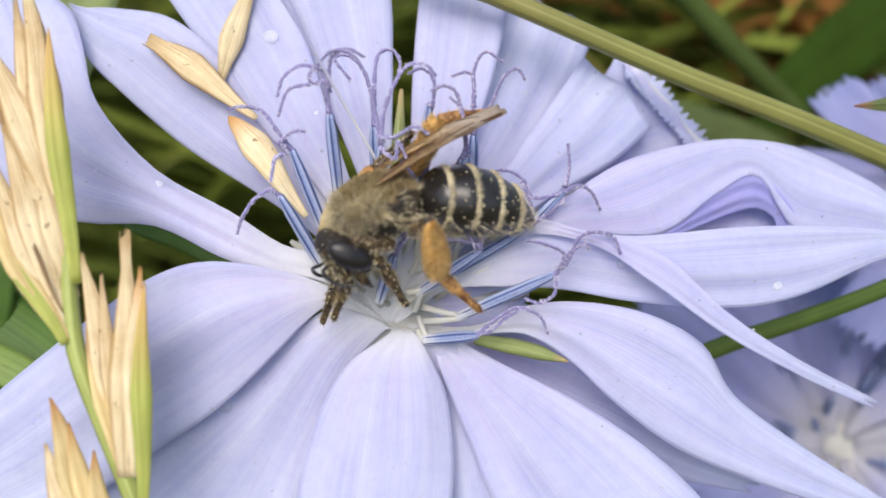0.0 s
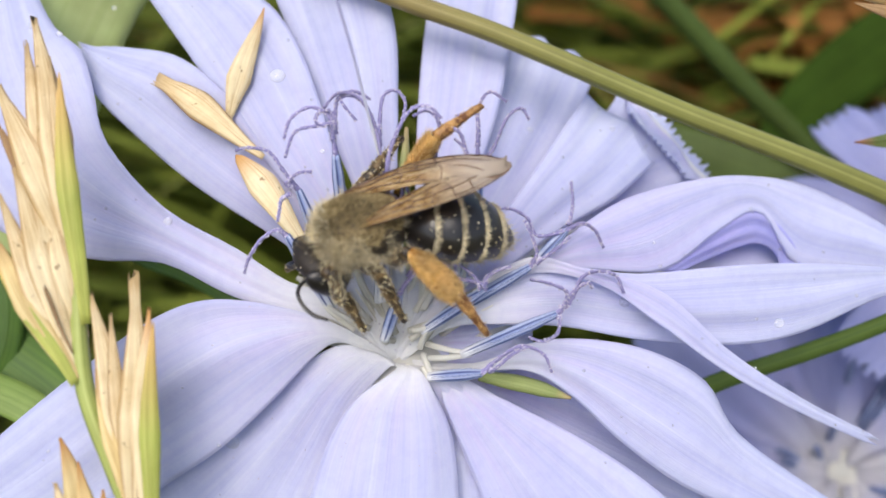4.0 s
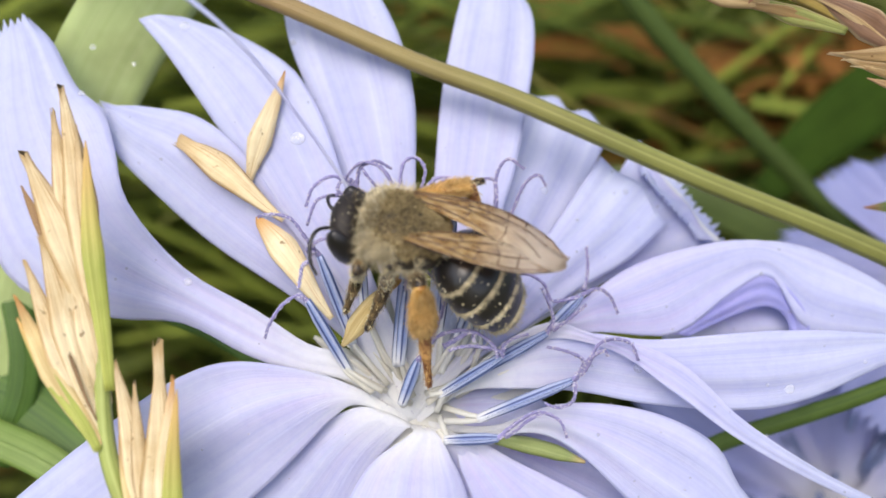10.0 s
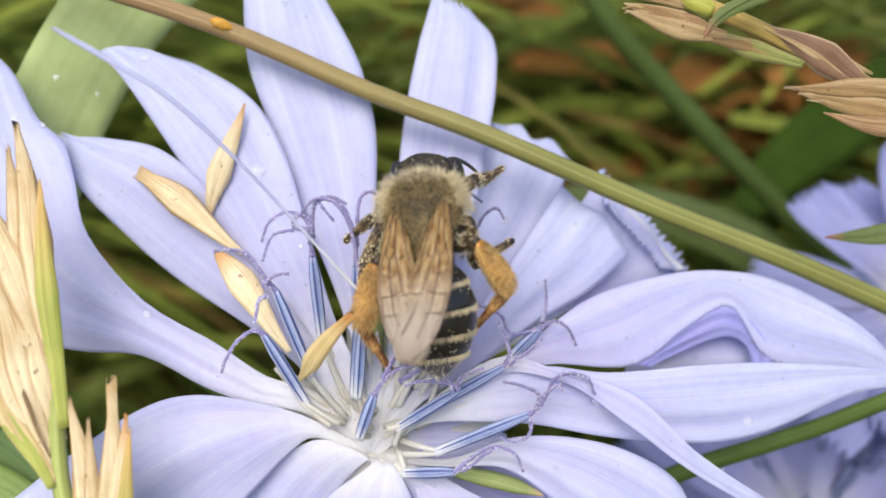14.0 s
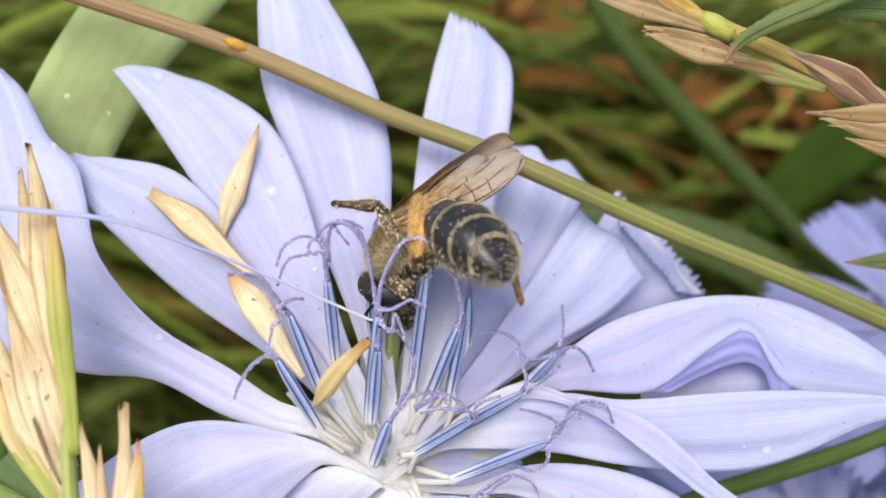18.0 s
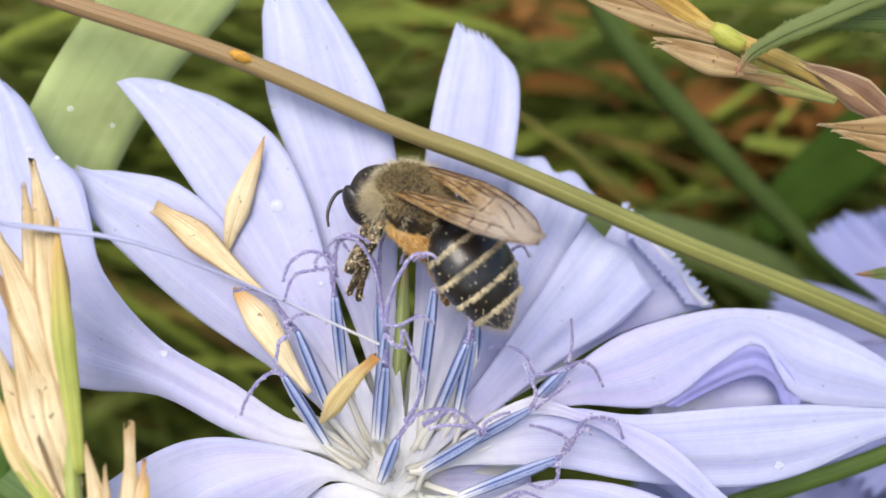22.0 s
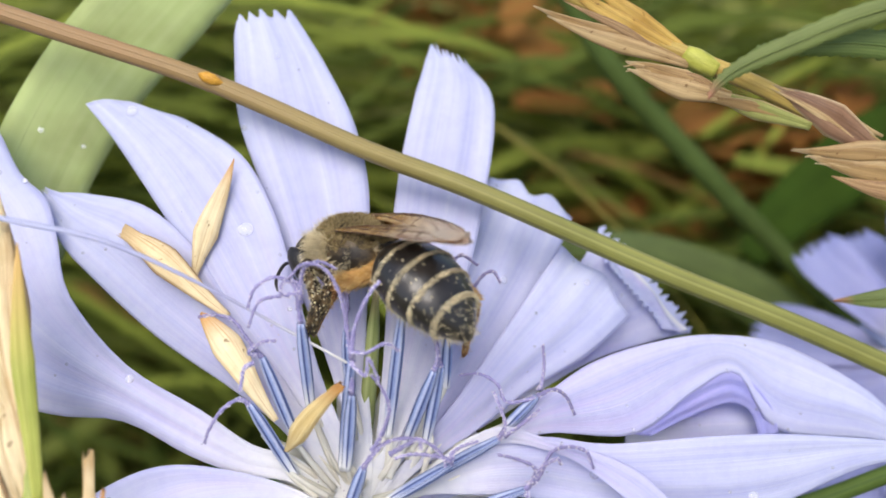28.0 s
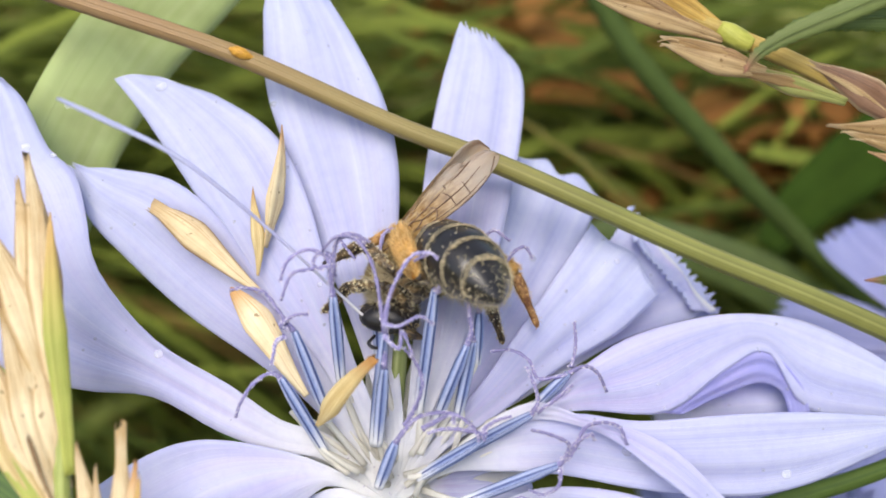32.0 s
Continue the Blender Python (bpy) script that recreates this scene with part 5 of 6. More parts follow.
LEG = mottled("leg", (0.018, 0.012, 0.008), (0.22, 0.145, 0.065), 2100.0, 0.4)
ORANGE = mottled("orange", (0.3, 0.13, 0.02), (0.78, 0.47, 0.12), 1000.0, 0.35)
LEG_TAN = mottled("leg_tan", (0.12, 0.045, 0.015), (0.5, 0.28, 0.1), 1500.0, 0.45)
EYE_DARK = chitin("eye_dark", (0.014, 0.012, 0.012), 0.34, 0.5)
UNDERFUR = mottled("underfur", (0.016, 0.012, 0.009), (0.16, 0.11, 0.055), 900.0, 0.5)
HEAD_SHELL = chitin("head_shell", (0.025, 0.02, 0.017), 0.58, 0.3)
FUR = hair_material("fur", (0.19, 0.14, 0.06), (0.64, 0.52, 0.29))
FUR_PALE = hair_material("fur_pale", (0.62, 0.53, 0.34), (0.92, 0.86, 0.66))
BRUSH = hair_material("brush", (0.42, 0.22, 0.045), (1.0, 0.76, 0.36), 0.4)
POLLEN = hair_material("pollen", (0.75, 0.66, 0.38), (0.92, 0.88, 0.72), 0.8)


def wing_material():
    """Thin amber membrane, clear near the root and milky towards the rim, where sky sheen is painted in too."""
    m, nt, b = material("wing", 0.25, 0.7)
    g = grain(nt, coords(nt, "UV", (6, 5, 1)), 1.6, 4)
    u = nt.nodes.new("ShaderNodeSeparateXYZ")
    nt.links.new(coords(nt), u.inputs[0])
    c = ramp(nt, g, [(0.36, (0.34, 0.19, 0.06)), (0.5, (0.56, 0.37, 0.14)), (0.64, (0.82, 0.64, 0.34))])
    # pale tip: its own cream plus the sky's sheen, both in the colour
    c = mixed(nt, "MIX", ramp(nt, u.outputs[0], [(0.42, (0, 0, 0)), (0.82, (0.9, 0.9, 0.9))]), c, (0.88, 0.83, 0.72))
    nt.links.new(c, b.inputs["Base Color"])
    bump(nt, b, g, 0.6, 0.0004)
    clear = nt.nodes.new("ShaderNodeBsdfTransparent")
    clear.inputs[0].default_value = (0.62, 0.45, 0.3, 1)
    mx = nt.nodes.new("ShaderNodeMixShader")
    share = ramp(nt, u.outputs[0], [(0.2, (0.44, 0.44, 0.44)), (0.7, (0.4, 0.4, 0.4)), (1.0, (0.28, 0.28, 0.28))])
    nt.links.new(share, mx.inputs[0])
    nt.links.new(clear.outputs[0], mx.inputs[1])
    nt.links.new(b.outputs[0], mx.inputs[2])
    nt.links.new(mx.outputs[0], nt.nodes["Material Output"].inputs[0])
    return m


WING = wing_material()
VEIN = chitin("vein", (0.07, 0.03, 0.012), 0.4)


def oval(name, profile, sides=28, bend=0.0, wobble=0.0, squash=1.0, seed=1):
    """A body of revolution along x: profile rows of x, half-width, half-height, drop; in millimetres."""
    r = spline(profile, 34)
    verts, faces = [], []
    for x, w, h, dz in r:
        for a in range(sides):
            q = 2 * math.pi * a / sides
            k = 1 + wobble * noise.noise((x * 2.1 + seed, math.cos(q) * 2, math.sin(q) * 2))
            verts.append((x, math.cos(q) * max(w, 0.01) * k, dz + math.sin(q) * max(h, 0.01) * k))
    n = len(r)
    for k in range(n - 1):
        for a in range(sides):
            b = (a + 1) % sides
            faces.append((k * sides + a, (k + 1) * sides + a, (k + 1) * sides + b, k * sides + b))
    faces += [tuple(range(sides)), tuple((n - 1) * sides + a for a in range(sides - 1, -1, -1))]
    if r[-1][0] > r[0][0]:
        faces = [f[::-1] for f in faces]
    me = bpy.data.meshes.new(name)
    me.from_pydata((np.array(verts) * MM).tolist(), [], faces)
    return smooth(me)


def hairs(name, seats, length, thick, seed, back=0.5, keep=None, curl=0.25):
    """Fine hairs on seats: rows of place and normal, in millimetres, swept back along x."""
    rng = np.random.default_rng(seed)
    verts, faces = [], []
    for p, n in seats:
        p, n = np.array(p), np.array(n)
        d = n + np.array((-back, 0, 0)) + rng.normal(0, curl, 3)
        d /= np.linalg.norm(d)
        ln = length * rng.uniform(0.6, 1.25)
        s = np.cross(d, rng.normal(0, 1, 3))
        s /= np.linalg.norm(s)
        o = np.cross(d, s)
        sag = rng.normal(0, 0.15, 3) * ln
        base = len(verts)
        for u, q in ((0.0, 1.0), (0.55, 0.7)):
            c = p + d * ln * u + sag * u * u
            verts += [c + s * thick * q, c + (-0.5 * s + 0.86 * o) * thick * q, c + (-0.5 * s - 0.86 * o) * thick * q]
        verts.append(p + d * ln + sag)
        for a in range(3):
            b = (a + 1) % 3
            faces += [(base + a, base + b, base + 3 + b, base + 3 + a), (base + 3 + a, base + 3 + b, base + 6)]
    me = bpy.data.meshes.new(name)
    me.from_pydata((np.array(verts) * MM).tolist(), [], faces)
    return me


def seats(me, count, seed, test=None):
    """Random places on a mesh, with their normals, in millimetres."""
    rng = np.random.default_rng(seed)
    polys = list(me.polygons)
    area = np.array([p.area for p in polys])
    out = []
    for k in rng.choice(len(polys), count * (2 if test is None else 40), p=area / area.sum()):
        p = polys[k]
        vs = [np.array(me.vertices[i].co) for i in p.vertices[:4]]
        if len(p.vertices) > 4:
            continue
        u, v = rng.random(2)
        c = (vs[0] * (1 - u) + vs[1] * u) * (1 - v) + (vs[3] * (1 - u) + vs[2] * u) * v
        c = c / MM
        if test is None or test(c):
            out.append((c, np.array(p.normal)))
        if len(out) >= count:
            break
    return out


def grains(name, places, size, seed):
    """Small pollen grains at places."""
    rng = np.random.default_rng(seed)
    verts, faces = [], []
    for p, n in places:
        r = size * rng.uniform(0.5, 1.3)
        c = np.array(p) + np.array(n) * r * 0.5
        base = len(verts)
        verts += [c + r * np.array(d) for d in ((1, 0, 0), (-1, 0, 0), (0, 1, 0), (0, -1, 0), (0, 0, 1), (0, 0, -1))]
        faces += [tuple(base + i for i in f) for f in ((0, 2, 4), (2, 1, 4), (1, 3, 4), (3, 0, 4), (2, 0, 5), (1, 2, 5), (3, 1, 5), (0, 3, 5))]
    me = bpy.data.meshes.new(name)
    me.from_pydata((np.array(verts) * MM).tolist(), [], faces)
    return smooth(me)


def mm_tube(name, points, radii, sides=10, n=18, squash=1.0):
    me = tube(name, np.array(points, float), radii, sides, n, place=False, squash=squash)
    me.transform(Matrix.Scale(MM, 4))
    return me


heart = at((-0.28, 4.45, -3.55)) / MM
for k, ob in enumerate([o for o in flower.children if o.name.startswith("petal")]):
    dust = [s for s in seats(ob.data, 60, 300 + k) if (Vector(s[0]) - heart).length < 9.5]
    if dust:
        part("pollen", grains("pollen", dust, 0.04, 400 + k), STYLE_DUST, ob, "pale dust near the throat")

# fine dew on the upper sides of the petals
specks = []
for k, ob in enumerate([o for o in flower.children if o.name.startswith("petal")]):
    specks += [q for q in seats(ob.data, 16, 700 + k) if q[1][2] > 0.15 and (Vector(q[0]) - heart).length > 7]
beads = bmesh.new()
rng = np.random.default_rng(77)
for p, n in specks:
    size = float(rng.uniform(0.03, 0.09)) * MM
    made = bmesh.ops.create_icosphere(beads, subdivisions=2, radius=size)["verts"]
    bmesh.ops.translate(beads, verts=made, vec=Vector(p) * MM + Vector(n) * size * 0.4)
dew_me = bpy.data.meshes.new("dew")
beads.to_mesh(dew_me)
beads.free()
tagged(part("dew", smooth(dew_me), WATER), "fine specks of dew scattered over the petals", "dew", kind="stuff")

bee = thing("bee", "tan furry bee with banded black abdomen and orange hind legs", "bee")
thorax_me = oval("thorax", [(-2.0, 0.5, 0.5, -0.2), (-1.75, 1.15, 1.15, -0.1), (-1.0, 1.72, 1.6, 0), (0.2, 1.85, 1.75, 0.05), (1.2, 1.55, 1.5, 0), (1.75, 0.95, 0.95, -0.15), (2.0, 0.5, 0.5, -0.2)], wobble=0.05)
thorax_me.transform(Matrix.Diagonal((0.94, 0.88, 0.8, 1.0)))
thorax = part("thorax", thorax_me, UNDERFUR, bee)
part("fur", hairs("fur", seats(thorax_me, 6000, 1, lambda c: c[2] > 0.42 + 0.2 * math.sin(5 * c[0])), 0.22, 0.018, 2, 0.7, curl=0.6), FUR, thorax, "dense tan fur")
collar = seats(thorax_me, 900, 61, lambda c: c[0] > 1.0 and c[2] > -0.9)
part("collar", hairs("collar", collar, 0.42, 0.013, 62, -0.2, curl=0.35), FUR_PALE, thorax, "pale fringe of hair behind the head")
tufts = seats(thorax_me, 1500, 63, lambda c: -0.2 < c[2] < 0.75 and abs(c[1]) > 1.05 and 0.1 < c[0] < 1.4)
part("side_tuft", hairs("side_tuft", tufts, 0.6, 0.014, 64, 0.1, curl=0.3), FUR_PALE, thorax, "cream tufts beside the wing roots")
part("side_fur", hairs("side_fur", [s for s in seats(thorax_me, 1700, 3, lambda c: -1.1 < c[2] < 0.5 and abs(c[1]) > 0.5) if noise.noise(Vector(s[0]) * 1.6) > 0.05], 0.45, 0.011, 4, 0.3), FUR_PALE, thorax, "pale fur on the flanks")

head_me = oval("head", [(-0.62, 0.5, 0.5, 0), (-0.5, 1.2, 1.1, 0), (-0.1, 1.5, 1.32, 0), (0.35, 1.4, 1.25, -0.05), (0.65, 0.9, 0.9, -0.15), (0.8, 0.3, 0.3, -0.3)], wobble=0.03)
head = part("head", head_me, HEAD_SHELL, bee)
part("face_pollen", grains("face_pollen", seats(head_me, 70, 68), 0.04, 69), POLLEN, head, "pollen dust on the dark face")
part("face_fur", hairs("face_fur", seats(head_me, 650, 5, lambda c: (c[0] > 0.25 and c[2] < 0.6) or c[0] < -0.2), 0.22, 0.008, 6, -0.2, curl=0.5), FUR, head, "short tan facial hair")
for side in (1, -1):
    eye_me = oval("eye", [(-0.55, 0.08, 0.35, 0), (-0.34, 0.3, 0.72, 0), (0.0, 0.38, 0.98, 0), (0.34, 0.3, 0.78, 0), (0.55, 0.08, 0.35, 0)], 16)
    part("eye", eye_me, EYE_DARK, head, "dark oval compound eye").location = Vector((0.12, side * 1.28, 0.05)) * MM
    part("antenna", mm_tube("antenna", [(0.6, side * 0.35, 0.3), (1.0, side * 0.65, 0.62), (1.2, side * 1.05, 0.7), (1.35, side * 1.5, 0.45), (1.35, side * 1.95, 0.05), (1.15, side * 2.3, -0.4)], [0.07, 0.075, 0.085, 0.085, 0.08, 0.05], 9, 30), CHITIN, head)
    part("mandible", mm_tube("mandible", [(0.55, side * 0.55, -0.75), (0.85, side * 0.5, -1.2), (0.95, side * 0.15, -1.6)], [0.18, 0.15, 0.05], 8, 8), LEG, head)

abd_profile = [(0.0, 0.35, 0.35, 0), (-0.35, 1.1, 1.0, 0), (-1.1, 1.85, 1.65, 0), (-2.4, 2.22, 1.95, -0.05), (-3.7, 2.12, 1.85, -0.15), (-4.9, 1.68, 1.48, -0.35), (-5.8, 0.95, 0.85, -0.6), (-6.3, 0.4, 0.38, -0.78), (-6.5, 0.08, 0.08, -0.85)]
abd_profile = [(x * 0.84, w * 0.87, h * 0.76, d * 0.9) for x, w, h, d in abd_profile]
abd_me = oval("abdomen", abd_profile, 36)
for v in abd_me.vertices:
    # overlapping plates: each steps down a little where the next begins
    x = -v.co.x / MM
    step = (x / 1.1) % 1.0
    v.co.y *= 1 + 0.05 * (step - 0.5)
    v.co.z *= 1 + 0.05 * (step - 0.5)
abdomen = part("abdomen", abd_me, CHITIN, bee, "glossy black banded abdomen")
for k, x in enumerate((1.1, 2.2, 3.3, 4.3)):
    band = seats(abd_me, 900, 20 + k, lambda c, x=x: abs(-c[0] - x) < 0.085 and c[2] > -1.2)
    part("hair_band", hairs("hair_band", band[:800], 0.2, 0.014, 30 + k, 2.4, curl=0.2), FUR_PALE, abdomen, "pale band of short hair")
part("tail_fur", hairs("tail_fur", seats(abd_me, 110, 41, lambda c: c[0] < -4.5), 0.3, 0.009, 42, 1.2), FUR_PALE, abdomen, "tan fringe at the tip")
part("belly_fur", hairs("belly_fur", seats(abd_me, 380, 43, lambda c: c[2] < -0.8), 0.36, 0.011, 44, 0.8), FUR_PALE, abdomen)
part("belly_pollen", grains("belly_pollen", seats(thorax_me, 160, 47, lambda c: c[2] < -0.3), 0.05, 48), POLLEN, thorax, "pollen dust on the black underside")
rng = np.random.default_rng(91)
dusty = [q for q in seats(abd_me, 1500, 45, lambda c: c[0] < -0.5) if rng.random() < 0.09 + 0.14 * max(0.0, (-q[0][0] - 3.6) / 2) + 0.1 * (q[0][2] < -0.2)]
part("pollen", grains("pollen", dusty, 0.045, 46), POLLEN, abdomen, "scattered pale pollen grains")


def wing(name, side, root, length, width, tilt, inward, label):
    """A membrane with veins, folded back over the body."""
    nu, nv = 34, 12
    top = np.zeros((nu + 1, nv + 1, 3))
    for i in range(nu + 1):
        u = i / nu
        w = width * (0.22 + 1.0 * u - 0.12 * u * u) * max(0.0, 1 - u ** 3.2) ** 0.5 + 0.02
        lead = 0.3 * math.sin(u * math.pi) - 0.42 * width * u ** 5
        for j in range(nv + 1):
            q = j / nv
            y = lead - w * q
            z = -tilt * w * (q - 0.5) ** 2 * 2 + 0.07 * math.sin(q * 9 + u * 3) * u + 0.5 * math.sin(u * 2.6) + 0.04 * math.sin(u * 17 + q * 6) * u
            top[i, j] = (-length * u, side * (y - inward * u), z)
    uv = np.stack(np.meshgrid(np.linspace(0, 1, nu + 1), np.linspace(0, 1, nv + 1), indexing="ij"), -1)
    low = top - np.array((0, 0, 0.012))
    ob = part(name, grid_mesh(name, top * MM, low * MM, uv), WING, bee, label)
    ob.location = Vector((root[0], side * root[1], root[2])) * MM

    def on(u, q):
        i, j = u * nu, q * nv
        return top[min(int(round(i)), nu), min(int(round(j)), nv)] + np.array((0, 0, 0.012))

    lines = [[(0, 0), (0.3, 0), (0.6, 0), (0.85, 0), (0.97, 0.3)], [(0, 0.35), (0.2, 0.22), (0.42, 0.12), (0.6, 0.05)], [(0.08, 0.5), (0.28, 0.52), (0.5, 0.55), (0.72, 0.66), (0.82, 0.8)],
             [(0.04, 0.8), (0.25, 0.85), (0.45, 0.9), (0.55, 0.98)], [(0.3, 0.17), (0.34, 0.34), (0.3, 0.52)], [(0.45, 0.11), (0.47, 0.3), (0.44, 0.54)], [(0.58, 0.06), (0.6, 0.32), (0.57, 0.58)],
             [(0.47, 0.32), (0.6, 0.34), (0.72, 0.36), (0.84, 0.42)], [(0.72, 0.1), (0.72, 0.36), (0.7, 0.65)], [(0.6, 0.05), (0.72, 0.1), (0.84, 0.06)], [(0.34, 0.33), (0.47, 0.32)], [(0.36, 0.53), (0.36, 0.7), (0.33, 0.87)], [(0.58, 0.58), (0.6, 0.78), (0.56, 0.96)]]
    for line in lines:
        if name == "hindwing" and (len(line) < 4 or line[0] != (0, 0)):
            continue
        part("vein", mm_tube("vein", [on(*p) for p in line], [0.032, 0.02], 5, 10), VEIN, ob)
    return ob


wings = []
for side in (1, -1):
    wings.append(wing("forewing", side, (0.0, 1.25, 1.2 - 0.12 * side), 6.7, 2.55, 0.3, -0.35 * side, "smoky amber veined wing"))
    wings.append(wing("hindwing", side, (-0.7, 1.2, 0.98), 4.5, 1.75, 0.3, 0.4, "smaller amber wing"))

WING_ROOTS = [ob.location.copy() for ob in wings]

# legs: hip, lengths of thigh, shin and foot, and radii
HIPS = {"front": ((1.1, 0.75, -1.25), 1.8, 1.9, 2.0, 0.32), "mid": ((0.1, 0.85, -1.45), 1.9, 2.2, 2.3, 0.34), "hind": ((-0.9, 0.8, -1.35), 2.1, 2.9, 2.6, 0.34)}
legs = {}


def build_leg(kind, side):
    hip, a, b, c, r = HIPS[kind]
    femur = part("thigh", mm_tube("thigh", [(0, 0, 0), (a * 0.35, 0, 0), (a * 0.8, 0, 0), (a, 0, 0)], [r * 0.7, r * 1.15, r, r * 0.6], 10, 12), LEG, bee)
    f_me = femur.data
    part("thigh_hair", hairs("thigh_hair", seats(f_me, 130, 50), 0.3, 0.01, 51, 0.0, curl=0.4), FUR_PALE, femur)
    if kind == "hind":
        tibia_me = mm_tube("shin", [(0, 0, 0), (b * 0.3, 0, 0), (b * 0.75, 0, 0), (b, 0, 0)], [r * 0.6, r * 1.45, r * 1.75, r * 1.2], 14, 16, 0.6)
        tibia = part("shin", tibia_me, ORANGE, bee)
        part("pollen_brush", hairs("pollen_brush", seats(tibia_me, 2600, 52), 0.3, 0.01, 53, -1.7, curl=0.38), BRUSH, tibia, "orange pollen-carrying hairs")
    else:
        tibia_me = mm_tube("shin", [(0, 0, 0), (b * 0.4, 0, 0), (b * 0.8, 0, 0), (b, 0, 0)], [r * 0.55, r * 0.8, r * 0.9, r * 0.6], 10, 12)
        tibia = part("shin", tibia_me, LEG, bee)
        part("shin_hair", hairs("shin_hair", seats(tibia_me, 170, 54), 0.17, 0.01, 55, -0.8), FUR_PALE, tibia)
        part("pollen", grains("pollen", seats(tibia_me, 60, 56), 0.055, 57), POLLEN, tibia)
    foot_me = mm_tube("foot", [(0, 0, 0), (c * 0.3, 0, 0), (c * 0.55, 0, 0), (c * 0.9, 0, 0), (c, 0, -0.12)], [r * 0.75, r * 0.85, r * 0.65, r * 0.48, r * 0.46, r * 0.12], 9, 16)
    foot = part("foot", foot_me, LEG_TAN if kind == "hind" else LEG, bee)
    if kind != "hind":
        part("pollen", grains("pollen", seats(foot_me, 45, 65), 0.05, 66), POLLEN, foot)
    part("foot_hair", hairs("foot_hair", seats(foot_me, 150, 58), 0.18, 0.01, 59, -0.8), BRUSH if kind == "hind" else FUR, foot)
    legs[kind, side] = (femur, tibia, foot)


for kind in HIPS:
    for side in (1, -1):
        build_leg(kind, side)


def bone(p, q, up):
    x = (q - p).normalized()
    y = up.cross(x).normalized()
    z = x.cross(y)
    return Matrix((x, y, z)).transposed().to_4x4()


def leg_poses(kind, side, ankle, toe):
    """Poses of thigh, shin and foot that put the ankle and the toe nearest to the places given, in millimetres."""
    hip, a, b, c, _ = HIPS[kind]
    h = Vector((hip[0], side * hip[1], hip[2]))
    q, t = Vector(ankle), Vector(toe)
    d = q - h
    ln = min(max(d.length, abs(a - b) + 0.2), a + b - 0.05)
    d.normalize()
    q = h + d * ln
    cosine = (a * a + ln * ln - b * b) / (2 * a * ln)
    out = Vector((0.0, side * 0.55, 1.0))
    out = (out - d * out.dot(d)).normalized()
    knee = h + d * a * cosine + out * a * math.sqrt(max(0.0, 1 - cosine ** 2))
    up = out
    result = []
    for p, r in ((h, knee), (knee, q), (q, q + (t - q).normalized() * c)):
        m = bone(p, r, up)
        m.translation = p * MM
        result.append(m)
    return result


